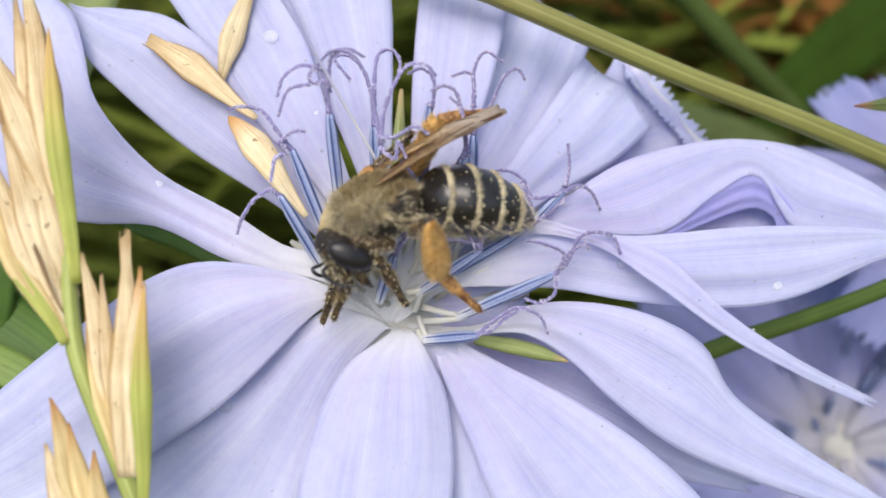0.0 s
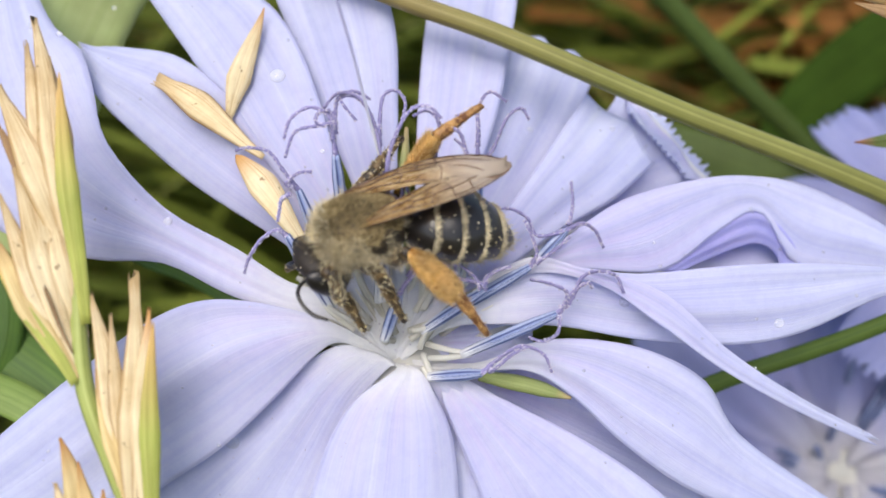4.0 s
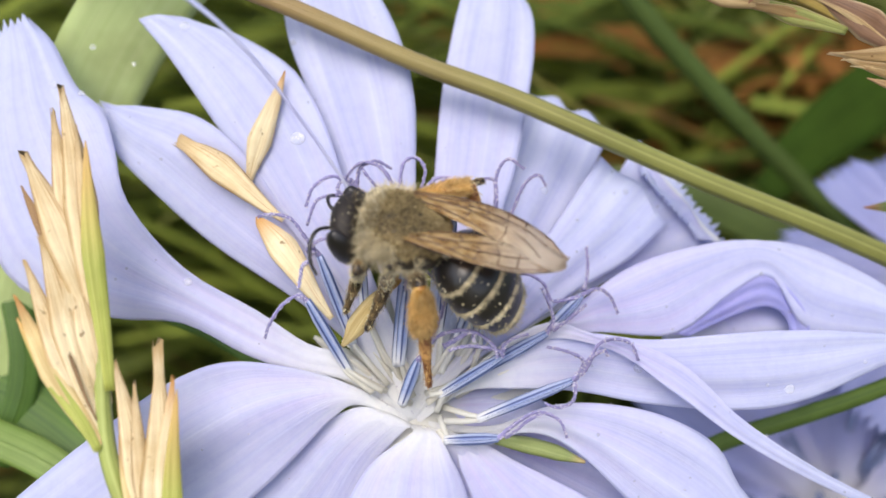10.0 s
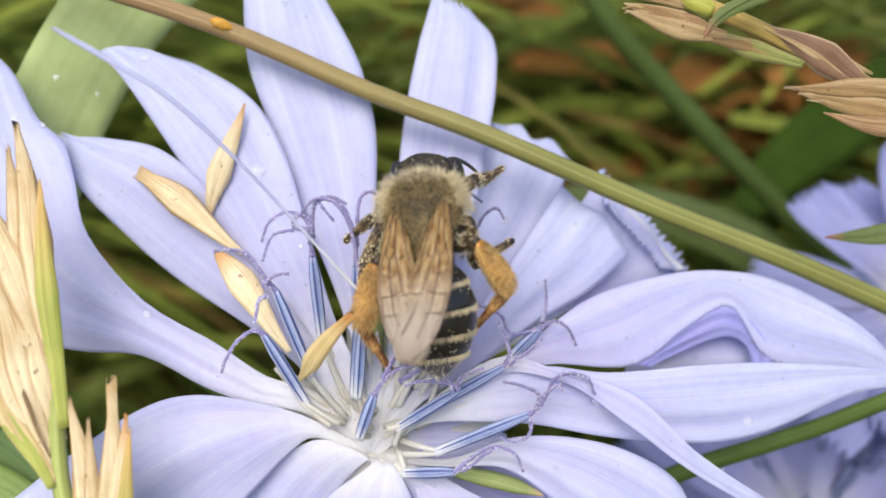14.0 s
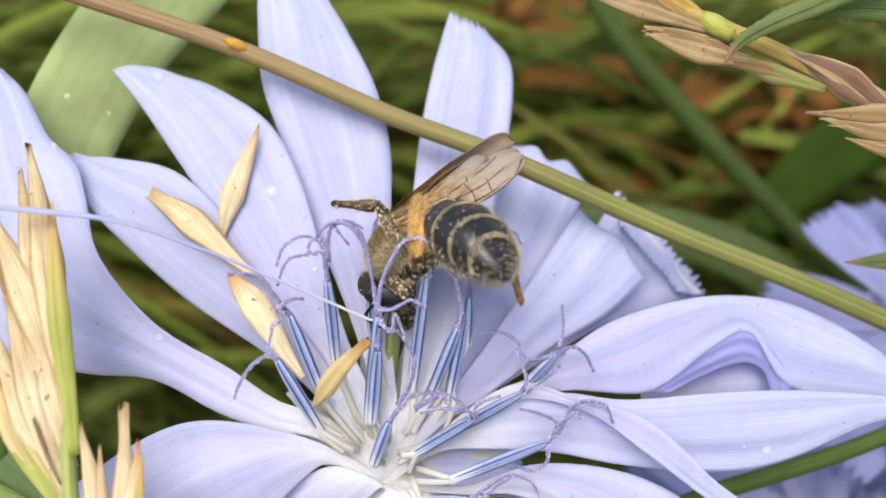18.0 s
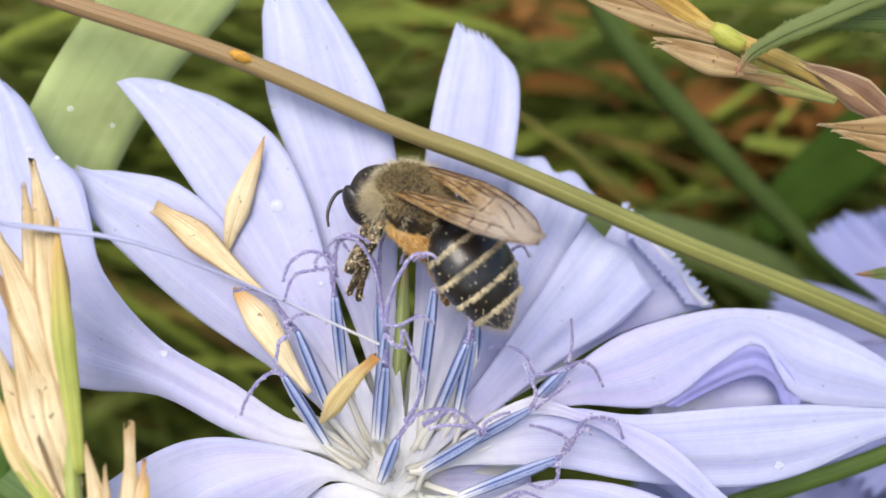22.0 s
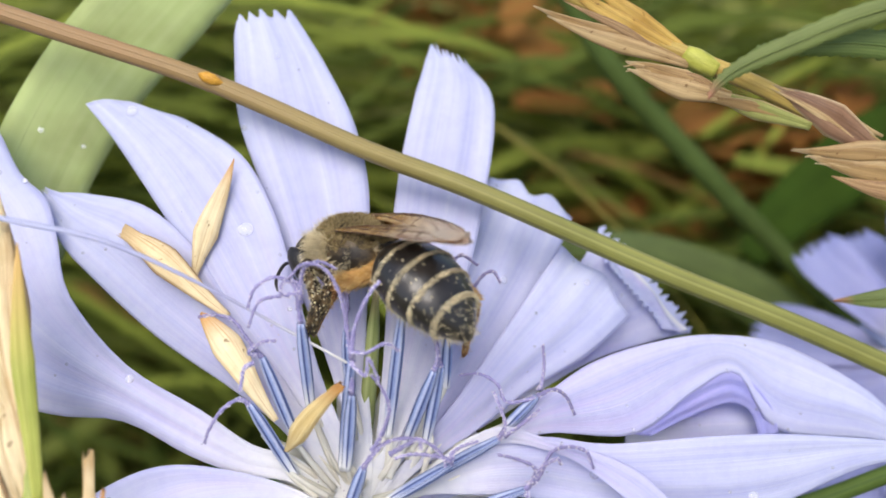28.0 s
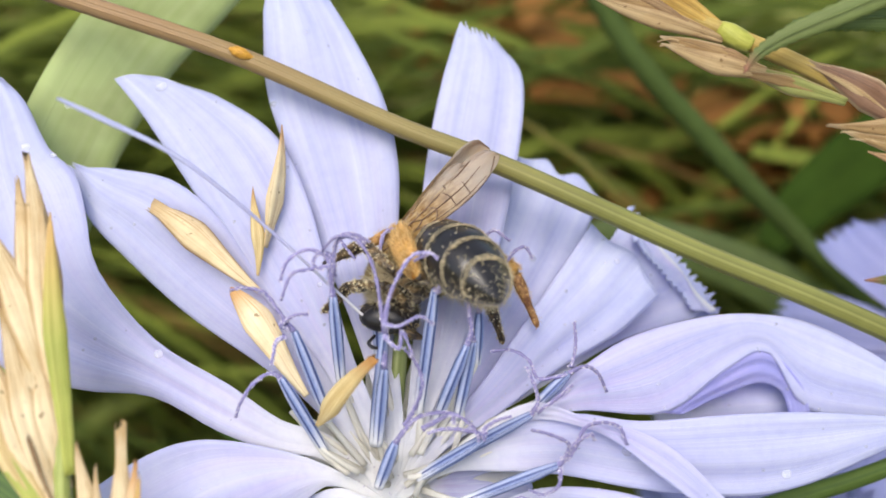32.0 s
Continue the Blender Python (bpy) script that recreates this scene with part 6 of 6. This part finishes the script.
# seconds, thorax, way ahead, way of its back, degrees by which the abdomen hangs and turns aside and the wings lift
BEE = [
    (0, (-0.374, 4.319, -2.756), (-0.862, -0.466, -0.199), (-0.386, 0.349, 0.854), 27, -3, 2),
    (0.5, (-0.460, 4.333, -2.731), (-0.821, -0.438, -0.366), (-0.443, 0.085, 0.892), 28, -2, 1),
    (1, (-0.467, 4.325, -2.730), (-0.930, -0.186, -0.316), (-0.298, -0.119, 0.947), 16, -1, -4),
    (1.5, (-0.446, 4.305, -2.667), (-0.959, -0.144, -0.244), (-0.208, -0.227, 0.951), 15, -1, -2),
    (2, (-0.438, 4.337, -2.620), (-0.947, -0.254, -0.194), (-0.185, -0.060, 0.981), 20, -2, -3),
    (2.5, (-0.449, 4.390, -2.570), (-0.954, -0.238, -0.183), (-0.187, -0.004, 0.982), 25, -2, -2),
    (3, (-0.456, 4.356, -2.642), (-0.931, -0.283, -0.232), (-0.222, -0.067, 0.973), 19, -2, -3),
    (3.5, (-0.477, 4.338, -2.642), (-0.918, -0.340, -0.206), (-0.199, -0.055, 0.978), 23, -2, -1),
    (5.5, (-0.499, 4.308, -2.615), (-0.973, -0.202, -0.109), (-0.075, -0.171, 0.982), 19, -2, -1),
    (6, (-0.470, 4.286, -2.670), (-0.942, -0.204, -0.268), (-0.242, -0.147, 0.959), 21, -3, -4),
    (6.5, (-0.427, 4.275, -2.670), (-0.883, -0.442, -0.160), (-0.237, 0.126, 0.963), 23, -5, -3),
    (7, (-0.421, 4.253, -2.656), (-0.952, -0.205, -0.229), (-0.211, -0.108, 0.972), 21, -2, 2),
    (7.5, (-0.484, 4.290, -2.556), (-0.959, -0.235, -0.158), (-0.145, -0.070, 0.987), 21, -3, -1),
    (8, (-0.519, 4.332, -2.440), (-0.952, 0.230, -0.201), (-0.261, -0.271, 0.927), 21, -0, 1),
    (8.5, (-0.569, 4.367, -2.365), (-0.956, 0.272, -0.115), (-0.181, -0.231, 0.956), 19, -0, 1),
    (9, (-0.653, 4.449, -2.239), (-0.952, 0.267, 0.150), (0.070, -0.286, 0.956), 8, 2, -8),
    (9.5, (-0.535, 4.487, -2.218), (-0.973, 0.197, 0.117), (0.098, -0.107, 0.989), 26, 0, -8),
    (10, (-0.365, 4.475, -2.277), (-0.963, 0.135, 0.233), (0.191, -0.267, 0.944), 34, 1, -1),
    (10.5, (-0.359, 4.514, -2.293), (-0.823, 0.361, 0.439), (0.161, -0.592, 0.790), 23, 3, -1),
    (11, (-0.107, 4.603, -2.203), (-0.387, 0.584, 0.714), (-0.187, -0.808, 0.559), 28, 3, 2),
    (11.5, (0.089, 4.667, -2.165), (-0.100, 0.600, 0.793), (-0.266, -0.785, 0.560), 29, 3, 4),
    (12, (0.055, 4.695, -2.158), (-0.042, 0.634, 0.772), (-0.240, -0.757, 0.608), 24, 3, 3),
    (12.5, (0.111, 4.716, -2.143), (0.029, 0.652, 0.758), (-0.316, -0.714, 0.625), 25, -0, 5),
    (13, (0.073, 4.745, -2.141), (-0.028, 0.712, 0.702), (-0.286, -0.679, 0.676), 25, -3, 4),
    (14, (0.000, 4.734, -2.092), (-0.011, 0.794, 0.608), (-0.165, -0.601, 0.782), 28, 2, 2),
    (15, (-0.128, 4.780, -2.079), (-0.329, 0.836, 0.438), (-0.062, -0.482, 0.874), 30, 1, 3),
    (15.5, (-0.101, 4.797, -2.074), (-0.302, 0.884, 0.357), (0.018, -0.369, 0.929), 31, 0, 5),
    (17.5, (-0.288, 5.004, -2.248), (-0.822, 0.376, -0.427), (-0.106, 0.636, 0.764), 39, -10, -5),
    (18, (-0.198, 5.004, -2.321), (-0.691, -0.342, -0.637), (-0.721, 0.270, 0.638), 77, 1, -23),
    (18.5, (-0.253, 5.003, -2.293), (-0.480, -0.402, -0.780), (-0.729, 0.677, 0.099), 87, 0, -23),
    (19, (-0.296, 5.033, -2.300), (-0.494, -0.550, -0.674), (-0.813, 0.567, 0.133), 91, 1, -21),
    (19.5, (-0.290, 4.996, -2.317), (-0.433, -0.556, -0.709), (-0.802, 0.596, 0.023), 92, 2, -24),
    (20.5, (-0.303, 4.999, -2.353), (-0.475, -0.582, -0.660), (-0.789, -0.049, 0.612), 82, 1, -15),
    (21, (-0.384, 5.074, -2.289), (-0.628, 0.419, -0.656), (-0.350, 0.602, 0.718), 33, -9, -7),
    (21.5, (-0.281, 5.188, -2.062), (-0.707, 0.665, -0.242), (-0.061, 0.284, 0.957), 28, -5, -4),
    (22, (-0.229, 5.160, -2.008), (-0.784, 0.611, 0.111), (0.082, -0.075, 0.994), 35, 3, 2),
    (22.5, (-0.119, 5.169, -1.982), (-0.524, 0.842, -0.129), (0.062, 0.188, 0.980), 25, -4, -6),
    (23, (-0.078, 5.206, -1.969), (-0.312, 0.929, -0.198), (0.036, 0.220, 0.975), 22, -1, -5),
    (23.5, (-0.020, 5.205, -2.008), (-0.156, 0.962, -0.222), (0.028, 0.229, 0.973), 16, -3, -6),
    (24, (-0.056, 5.219, -2.002), (-0.152, 0.970, -0.190), (0.023, 0.196, 0.980), 19, -1, -4),
    (25, (-0.110, 5.203, -2.058), (-0.364, 0.892, -0.268), (0.049, 0.306, 0.951), 19, -5, -3),
    (25.5, (-0.004, 5.193, -2.094), (-0.438, 0.836, -0.329), (0.021, 0.376, 0.926), 19, -7, -7),
    (27.5, (-0.171, 5.237, -2.088), (-0.612, 0.752, -0.244), (-0.003, 0.307, 0.952), 31, -5, -7),
    (28, (-0.378, 5.203, -2.184), (-0.812, 0.508, -0.288), (-0.093, 0.374, 0.923), 28, -4, -5),
    (28.5, (-0.383, 5.187, -2.260), (-0.814, 0.382, -0.437), (-0.188, 0.538, 0.822), 37, -7, -8),
    (29, (-0.407, 5.163, -2.323), (-0.838, 0.253, -0.483), (-0.276, 0.568, 0.775), 40, -7, -7),
    (30, (-0.240, 5.134, -2.429), (-0.698, -0.337, -0.632), (-0.710, 0.210, 0.672), 81, 1, -16),
    (31, (-0.280, 5.126, -2.439), (-0.508, -0.470, -0.722), (-0.840, 0.456, 0.294), 90, 0, -21),
    (32, (-0.264, 5.108, -2.467), (-0.580, -0.437, -0.687), (-0.808, 0.415, 0.418), 85, -0, -19),
]
# way of the tail and of the back of the abdomen while it curls under
TAIL = {t: ((0.58, -0.79, 0.18), (0.35, 0.45, 0.67)) for t in (18, 18.5, 19, 19.5, 20.5, 30, 31, 32)}
# seconds, degrees by which the head tips, and its place ahead of and above the thorax in millimetres
HEAD = [(0, 42, 1.8, -0.95), (6, 44, 1.8, -0.9), (8, 36, 1.9, -0.7), (9, 20, 2.0, -0.5), (11, 44, 2.05, -0.45), (13, 48, 1.95, -0.55), (14, 52, 1.8, -0.75), (15.5, 56, 1.5, -1.0), (17.5, 34, 1.9, -0.6), (32, 35, 1.9, -0.6)]
FEET = {}
FEET["hind", 1] = [
    (0, -1.13, 1.19, -3.31, -2.20, 1.01, -5.61),
    (0.5, -2.09, 1.61, -2.25, -2.29, 2.15, -5.39),
    (1, -3.07, 2.60, -3.04, -4.05, 2.82, -4.79),
    (1.5, -3.04, 2.73, -2.45, -3.65, 3.15, -4.11),
    (2, -3.00, 2.30, -2.26, -3.69, 2.50, -3.92),
    (2.5, -3.62, 2.43, -2.67, -4.33, 2.36, -4.07),
    (3, -3.18, 2.94, -3.06, -4.57, 3.29, -4.81),
    (3.5, -2.85, 2.87, -2.77, -3.49, 3.13, -4.46),
    (5.5, -3.24, 2.78, -2.13, -4.34, 3.87, -4.39),
    (6, -2.82, 2.52, -2.55, -3.41, 3.46, -4.99),
    (6.5, -2.16, 2.42, -3.01, -2.50, 2.73, -5.48),
    (7, -3.92, 2.49, -2.54, -5.02, 3.45, -5.07),
    (7.5, -4.37, 2.88, -2.66, -6.07, 3.54, -4.70),
    (8, -4.88, 2.00, -3.36, -6.53, 2.56, -5.68),
    (8.5, -4.38, 2.02, -3.21, -5.67, 2.77, -5.59),
    (9, -3.94, 2.37, -2.37, -5.43, 3.31, -4.57),
    (9.5, -2.66, 2.05, -3.72, -3.56, 2.59, -5.42),
    (10, -2.00, 2.46, -2.90, -2.69, 3.35, -4.48),
    (10.5, -3.33, 3.34, -2.12, -4.22, 4.07, -3.10),
    (11, -4.59, 3.35, -0.43, -6.05, 3.91, -1.08),
    (11.5, -5.15, 3.34, -0.00, -6.74, 3.09, -0.78),
    (12, -5.04, 3.18, -0.32, -5.99, 2.23, -1.27),
    (13, -4.37, 3.21, -0.60, -5.51, 2.35, -1.73),
    (14, -4.34, 2.95, -1.62, -5.47, 2.27, -2.76),
    (15, -2.96, 2.73, -2.47, -4.18, 2.62, -3.75),
    (15.5, -2.37, 2.61, -2.84, -3.31, 1.95, -4.02),
    (17.5, -1.42, -0.02, -1.52, -0.73, -0.71, -3.29),
    (18, -1.97, 0.64, 1.08, -0.18, 0.21, -0.50),
    (19, -2.03, 1.43, 0.55, -0.81, -0.11, -0.81),
    (20.5, -2.17, 0.67, 1.46, -1.00, 0.63, -0.80),
    (21, -1.20, 0.34, 1.66, -0.88, -0.78, -0.70),
    (21.5, -1.37, 0.34, -0.85, -1.50, -0.06, -2.83),
    (22, -2.04, 1.07, -1.12, -3.14, 1.01, -3.09),
    (22.5, -1.22, 0.89, -1.24, -1.43, 0.20, -2.71),
    (23, -1.11, 1.34, -1.34, -1.15, 0.67, -2.99),
    (23.5, -0.91, 3.57, -1.40, -0.82, 4.27, -3.69),
    (24, -1.02, 3.08, -1.30, -0.86, 3.98, -3.31),
    (25, -0.40, 2.20, -0.94, 0.15, 3.38, -3.59),
    (25.5, -0.50, 1.47, -0.83, 0.18, 2.11, -3.12),
    (27.5, -0.70, 1.46, -1.84, 0.38, 2.59, -4.14),
    (28, -0.30, 1.23, -1.23, 1.09, 1.82, -3.40),
    (28.5, 0.43, 1.39, -1.38, 1.95, 1.49, -3.06),
    (29, 0.42, 1.19, -1.23, 1.77, 0.97, -2.53),
    (30, -1.32, 0.53, 1.66, 1.35, 0.02, 1.14),
    (31, -2.18, 1.23, 1.27, 0.63, 0.59, 1.92),
    (32, -1.33, 1.07, 1.24, 0.68, 0.46, 2.42),
]
FEET["hind", -1] = [
    (0, -4.13, -0.13, 2.29, -5.35, -0.12, 1.97),
    (1, -4.80, -2.52, 1.59, -5.58, -2.99, 1.53),
    (1.5, -4.15, -2.99, 1.61, -5.26, -2.98, 1.05),
    (2, -4.51, -2.17, 2.25, -4.89, -2.03, 1.50),
    (3, -3.57, -1.74, 1.58, -4.36, -1.69, 1.01),
    (3.5, -4.84, -1.91, 2.51, -6.15, -2.24, 2.66),
    (5.5, -4.46, -2.60, 2.22, -4.77, -2.33, 1.45),
    (6, -4.54, -3.05, 2.40, -5.88, -4.07, 3.02),
    (6.5, -5.64, -0.78, 3.29, -7.31, -1.21, 4.29),
    (7, -4.81, -2.25, 1.83, -5.39, -2.16, 1.15),
    (7.5, -4.46, -1.59, 1.57, -4.94, -1.46, 0.86),
    (8, -3.97, -3.25, -0.06, -4.35, -3.17, -0.78),
    (8.5, -4.26, -3.23, 0.02, -4.61, -2.92, -0.89),
    (9, -4.07, -2.93, 0.68, -4.69, -2.60, -0.18),
    (9.5, -2.87, -2.55, 1.42, -3.57, -2.35, 0.50),
    (10, -2.14, -2.48, 1.23, -2.71, -2.07, 0.39),
    (10.5, -2.33, -2.32, -0.05, -2.66, -1.54, -0.78),
    (11, -3.46, -2.48, -1.49, -4.17, -1.51, -1.77),
    (11.5, -3.33, -2.76, -1.71, -4.00, -2.05, -1.95),
    (12, -2.86, -3.00, -1.79, -3.71, -2.19, -2.06),
    (13, -3.30, -2.56, -2.23, -4.23, -1.54, -2.53),
    (14, -2.73, -3.30, -2.25, -3.60, -2.32, -2.79),
    (15, -3.22, -3.21, -2.10, -3.74, -2.37, -2.88),
    (15.5, -2.55, -3.27, -1.80, -3.33, -2.77, -2.88),
    (17.5, -4.50, -3.95, -0.57, -3.87, -4.16, -1.89),
    (18, -2.9, -1.0, -3.5, -2.0, -1.2, -5.2),
    (19, -2.6, -1.6, -3.3, -1.6, -2.0, -4.6),
    (21, -2.67, -4.15, -2.25, -1.78, -3.96, -3.43),
    (22.5, -2.55, -3.78, -2.11, -2.68, -3.64, -3.54),
    (23, -0.82, -3.56, -1.13, -0.88, -3.31, -2.55),
    (23.5, -0.68, -3.24, -2.59, -0.97, -3.61, -4.30),
    (24, -0.66, -3.30, -2.29, -1.65, -2.79, -5.93),
    (25, -1.25, -3.54, -2.25, -1.65, -3.28, -5.40),
    (25.5, -1.32, -3.60, -1.93, -1.18, -2.78, -5.13),
    (27.5, -2.77, -3.47, -3.16, -2.60, -3.25, -4.62),
    (28, -4.04, -3.24, -2.96, -3.65, -3.09, -4.39),
    (29, -4.17, -3.31, -2.86, -3.46, -3.42, -3.82),
    (30, -2.8, -0.9, -3.4, -1.6, -1.2, -4.9),
    (31, -2.5, -1.6, -3.3, -1.3, -2.0, -4.6),
    (32, -2.9, -1.5, -3.9, -1.9, -1.9, -5.6),
]
FEET["mid", -1] = [
    (0, -0.98, -0.84, 1.46, -2.60, -0.91, 2.03),
    (3.5, -1.56, -1.66, 1.33, -3.12, -2.20, 1.81),
    (5.5, -1.87, -3.08, 2.33, -0.44, -3.03, 1.52),
    (6, -2.04, -3.87, 3.27, -3.84, -4.37, 3.31),
    (6.5, -1.66, -2.45, 4.07, -2.98, -3.18, 5.44),
    (7, -1.74, -3.55, 3.21, -2.58, -5.14, 4.59),
    (7.5, -0.74, -3.00, 2.72, -0.83, -4.48, 4.00),
    (8, -0.68, -3.27, 1.29, -0.85, -4.59, 1.76),
    (8.5, -1.46, -2.97, 0.90, -2.73, -4.11, 0.85),
    (9, -0.54, -2.51, 0.94, -1.71, -3.69, 1.20),
    (9.5, -0.83, -2.30, 1.41, -1.62, -2.98, 1.51),
    (11, -1.78, -1.53, -1.18, -1.81, -2.43, -1.73),
    (11.5, -1.42, -1.62, -1.30, -1.60, -2.41, -1.92),
    (13, -1.51, -1.55, -1.57, -0.92, -2.19, -2.04),
    (15, -2.14, -2.33, -1.66, -1.80, -3.22, -1.82),
    (17.5, -3.01, -2.84, 0.48, -3.38, -3.50, 0.78),
    (19, -1.95, -1.82, -2.69, -1.60, -2.44, -3.09),
    (23, -0.69, -2.21, -1.95, -0.77, -2.89, -2.63),
    (28, -2.93, -2.65, -2.00, -3.02, -2.95, -3.04),
    (32, -1.27, -1.22, -3.60, -0.69, -1.70, -4.40),
]
FEET["mid", 1] = [
    (0, 0.72, 0.42, -2.17, 0.43, -0.12, -3.80),
    (3.5, -0.21, 1.64, -1.84, -0.56, 1.70, -3.36),
    (6, -0.41, 1.32, -1.26, 0.60, 1.86, -3.27),
    (7, 0.95, 1.21, -1.28, 2.04, 1.34, -2.94),
    (7.5, 1.66, 1.44, -1.88, 0.62, 1.15, -2.82),
    (8, 0.49, 2.00, -1.18, 2.86, 3.59, -2.71),
    (8.5, 1.03, 3.24, -2.13, 2.66, 3.96, -3.35),
    (9, -1.53, 3.13, -2.58, -1.27, 4.64, -4.93),
    (9.5, 0.87, 1.46, -2.54, 2.47, 1.19, -2.95),
    (10, 0.05, 1.37, -2.01, 0.27, 2.19, -3.55),
    (10.5, -1.12, 2.27, -1.59, -1.28, 3.32, -2.66),
    (11, -2.24, 3.57, -0.20, -2.11, 5.22, -0.53),
    (11.5, -0.81, 3.77, 0.34, -0.62, 6.87, 0.56),
    (12, -1.79, 2.72, -0.13, -2.32, 3.39, -0.64),
    (13, -2.61, 3.07, -0.28, -3.12, 2.75, -1.12),
    (15, -1.12, 2.36, -1.51, -1.46, 2.71, -2.41),
    (17.5, 0.16, 1.19, -0.13, 2.03, 1.42, -0.82),
    (18, -0.52, 0.59, 2.20, 1.19, -0.30, 4.01),
    (19, 1.12, 0.94, 0.11, 3.16, 0.04, 0.39),
    (20.5, 0.20, 0.44, 1.27, 1.66, -0.53, 1.14),
    (21, 0.53, 1.89, 0.25, 1.85, 1.99, -0.75),
    (22, 0.04, 2.72, -1.38, -0.18, 3.30, -3.40),
    (22.5, 0.01, 2.91, -1.42, -0.14, 3.21, -4.08),
    (23, -0.56, 3.04, -1.42, -0.71, 3.57, -4.38),
    (24, -1.06, 2.79, -1.29, -0.72, 3.67, -2.85),
    (25, -0.28, 2.94, -1.57, -0.03, 3.22, -3.99),
    (27.5, -0.22, 2.22, -2.14, 0.59, 3.18, -4.86),
    (28, 0.17, 1.64, -1.48, 1.30, 2.14, -4.09),
    (29, 1.44, 1.76, -0.92, 2.93, 1.68, -1.22),
    (30, 0.60, 0.69, 1.45, 2.30, 0.25, 0.20),
    (31, 0.16, 1.30, 1.59, 1.52, 0.47, 1.38),
    (32, 0.02, 1.17, 2.04, 1.50, 0.52, 2.89),
]
FEET["front", 1] = [
    (0, 2.20, -0.00, -2.13, 3.55, -1.00, -3.81),
    (1, 1.12, 2.04, -2.16, 0.83, 2.21, -3.80),
    (3, 1.62, 1.57, -2.05, 1.12, 1.58, -3.49),
    (6, 0.76, 1.23, -1.19, 1.80, 1.65, -3.06),
    (6.5, 1.23, 1.01, -2.38, 2.35, 0.58, -4.31),
    (7, 1.42, 1.06, -1.13, 2.67, 1.73, -3.46),
    (7.5, 2.33, 0.91, -1.32, 3.85, 0.45, -2.50),
    (8, 1.24, 2.04, -0.91, 2.66, 2.55, -1.97),
    (9, 0.88, 1.61, -0.95, 0.02, 2.00, -2.59),
    (9.5, 1.63, 1.05, -1.95, 2.37, 1.29, -3.07),
    (10, 1.28, 1.30, -1.99, 1.37, 1.72, -3.17),
    (11, 1.46, 2.41, -0.09, 1.30, 3.03, -0.62),
    (13, 0.89, 2.53, 0.28, 0.13, 4.31, -0.00),
    (15, -0.23, 1.84, -1.01, -0.38, 2.38, -1.83),
    (17.5, 0.57, 1.36, -0.94, 2.21, 1.42, -1.79),
    (19, 1.98, 0.79, -0.07, 4.02, -0.11, 0.21),
    (23, -0.61, 3.47, -1.89, -0.59, 4.04, -4.46),
    (28, 0.53, 2.05, -2.09, 1.59, 2.41, -4.31),
    (30, 2.00, 0.89, 0.81, 3.52, 0.38, -0.06),
    (32, 1.84, 1.11, 1.44, 3.20, 0.39, 1.78),
]
FEET["front", -1] = [(0, 2.4, -1.8, -2.4, 3.4, -2.4, -3.6), (11, 1.9, -2.6, -1.6, 2.6, -3.6, -2.2), (16, 2.4, -1.8, -2.4, 3.4, -2.4, -3.6), (32, 2.2, -2.0, -2.4, 3.2, -2.6, -3.6)]


def motions():
    rows, belly, flaps = [], [], [[] for _ in wings]
    for t, p, ahead, back, hang, aside, lift in BEE:
        x, z = Vector(ahead).normalized(), Vector(back).normalized()
        y = z.cross(x).normalized()
        m = Matrix((x, y, x.cross(y))).transposed().to_4x4()
        m.translation = at(p)
        rows.append((t, m))
        for k, ob in enumerate(wings):
            raised = -60 * min(1.0, max(0.0, (hang - 40) / 40)) * (1 if k < 2 else -1)
            flaps[k].append((t, Matrix.Translation(WING_ROOTS[k]) @ pose(0, 0, 0, 0, max(lift, -0.9 * min(hang, 26)), aside * 0.7) @ pose(0, 0, 0, raised, 0, 0)))
        bent = pose(0, 0, 0, 0, -hang, aside)
        if t in TAIL:
            tail, top = (Vector(v).normalized() for v in TAIL[t])
            bent = m.to_3x3().inverted().to_4x4() @ Matrix((-tail, top.cross(-tail), (-tail).cross(top.cross(-tail)))).transposed().to_4x4()
        belly.append((t, Matrix.Translation(Vector((-1.75, 0, -0.15)) * MM) @ bent))
    walk(bee, rows)
    walk(abdomen, belly)
    for ob, keyed in zip(wings, flaps):
        walk(ob, keyed)
    walk(head, [(t, pose(ahead * MM, 0, above * MM, 0, tip, 0)) for t, tip, ahead, above in HEAD])
    for (kind, side), trio in legs.items():
        steps = FEET[kind, side]
        keyed = [(s[0], leg_poses(kind, side, s[1:4], s[4:7])) for s in steps]
        for k, ob in enumerate(trio):
            walk(ob, [(t, poses[k]) for t, poses in keyed])
    walk(strip, [(t, turned(root_, tip_, spin)) for t, root_, tip_, spin in STRIP])
    for ob, keyed in zip((loose[0], split_husk), HUSK_KEYS):
        walk(ob, [(t, husk_pose(b, e, r, ob.name)) for t, b, e, r in keyed])



for ob in [o for o in scene.objects if o.type == "EMPTY" and o.parent is None and o not in (bee, strip, loose[0], split_husk)]:
    spots = np.concatenate([np.array([v.co[:] for v in c.data.vertices][::7]) for c in ob.children if c.data])
    rebase(ob, Vector((float(spots[:, 0].mean()), float(spots[:, 1].mean()), float(spots[:, 2].min()))))

motions()
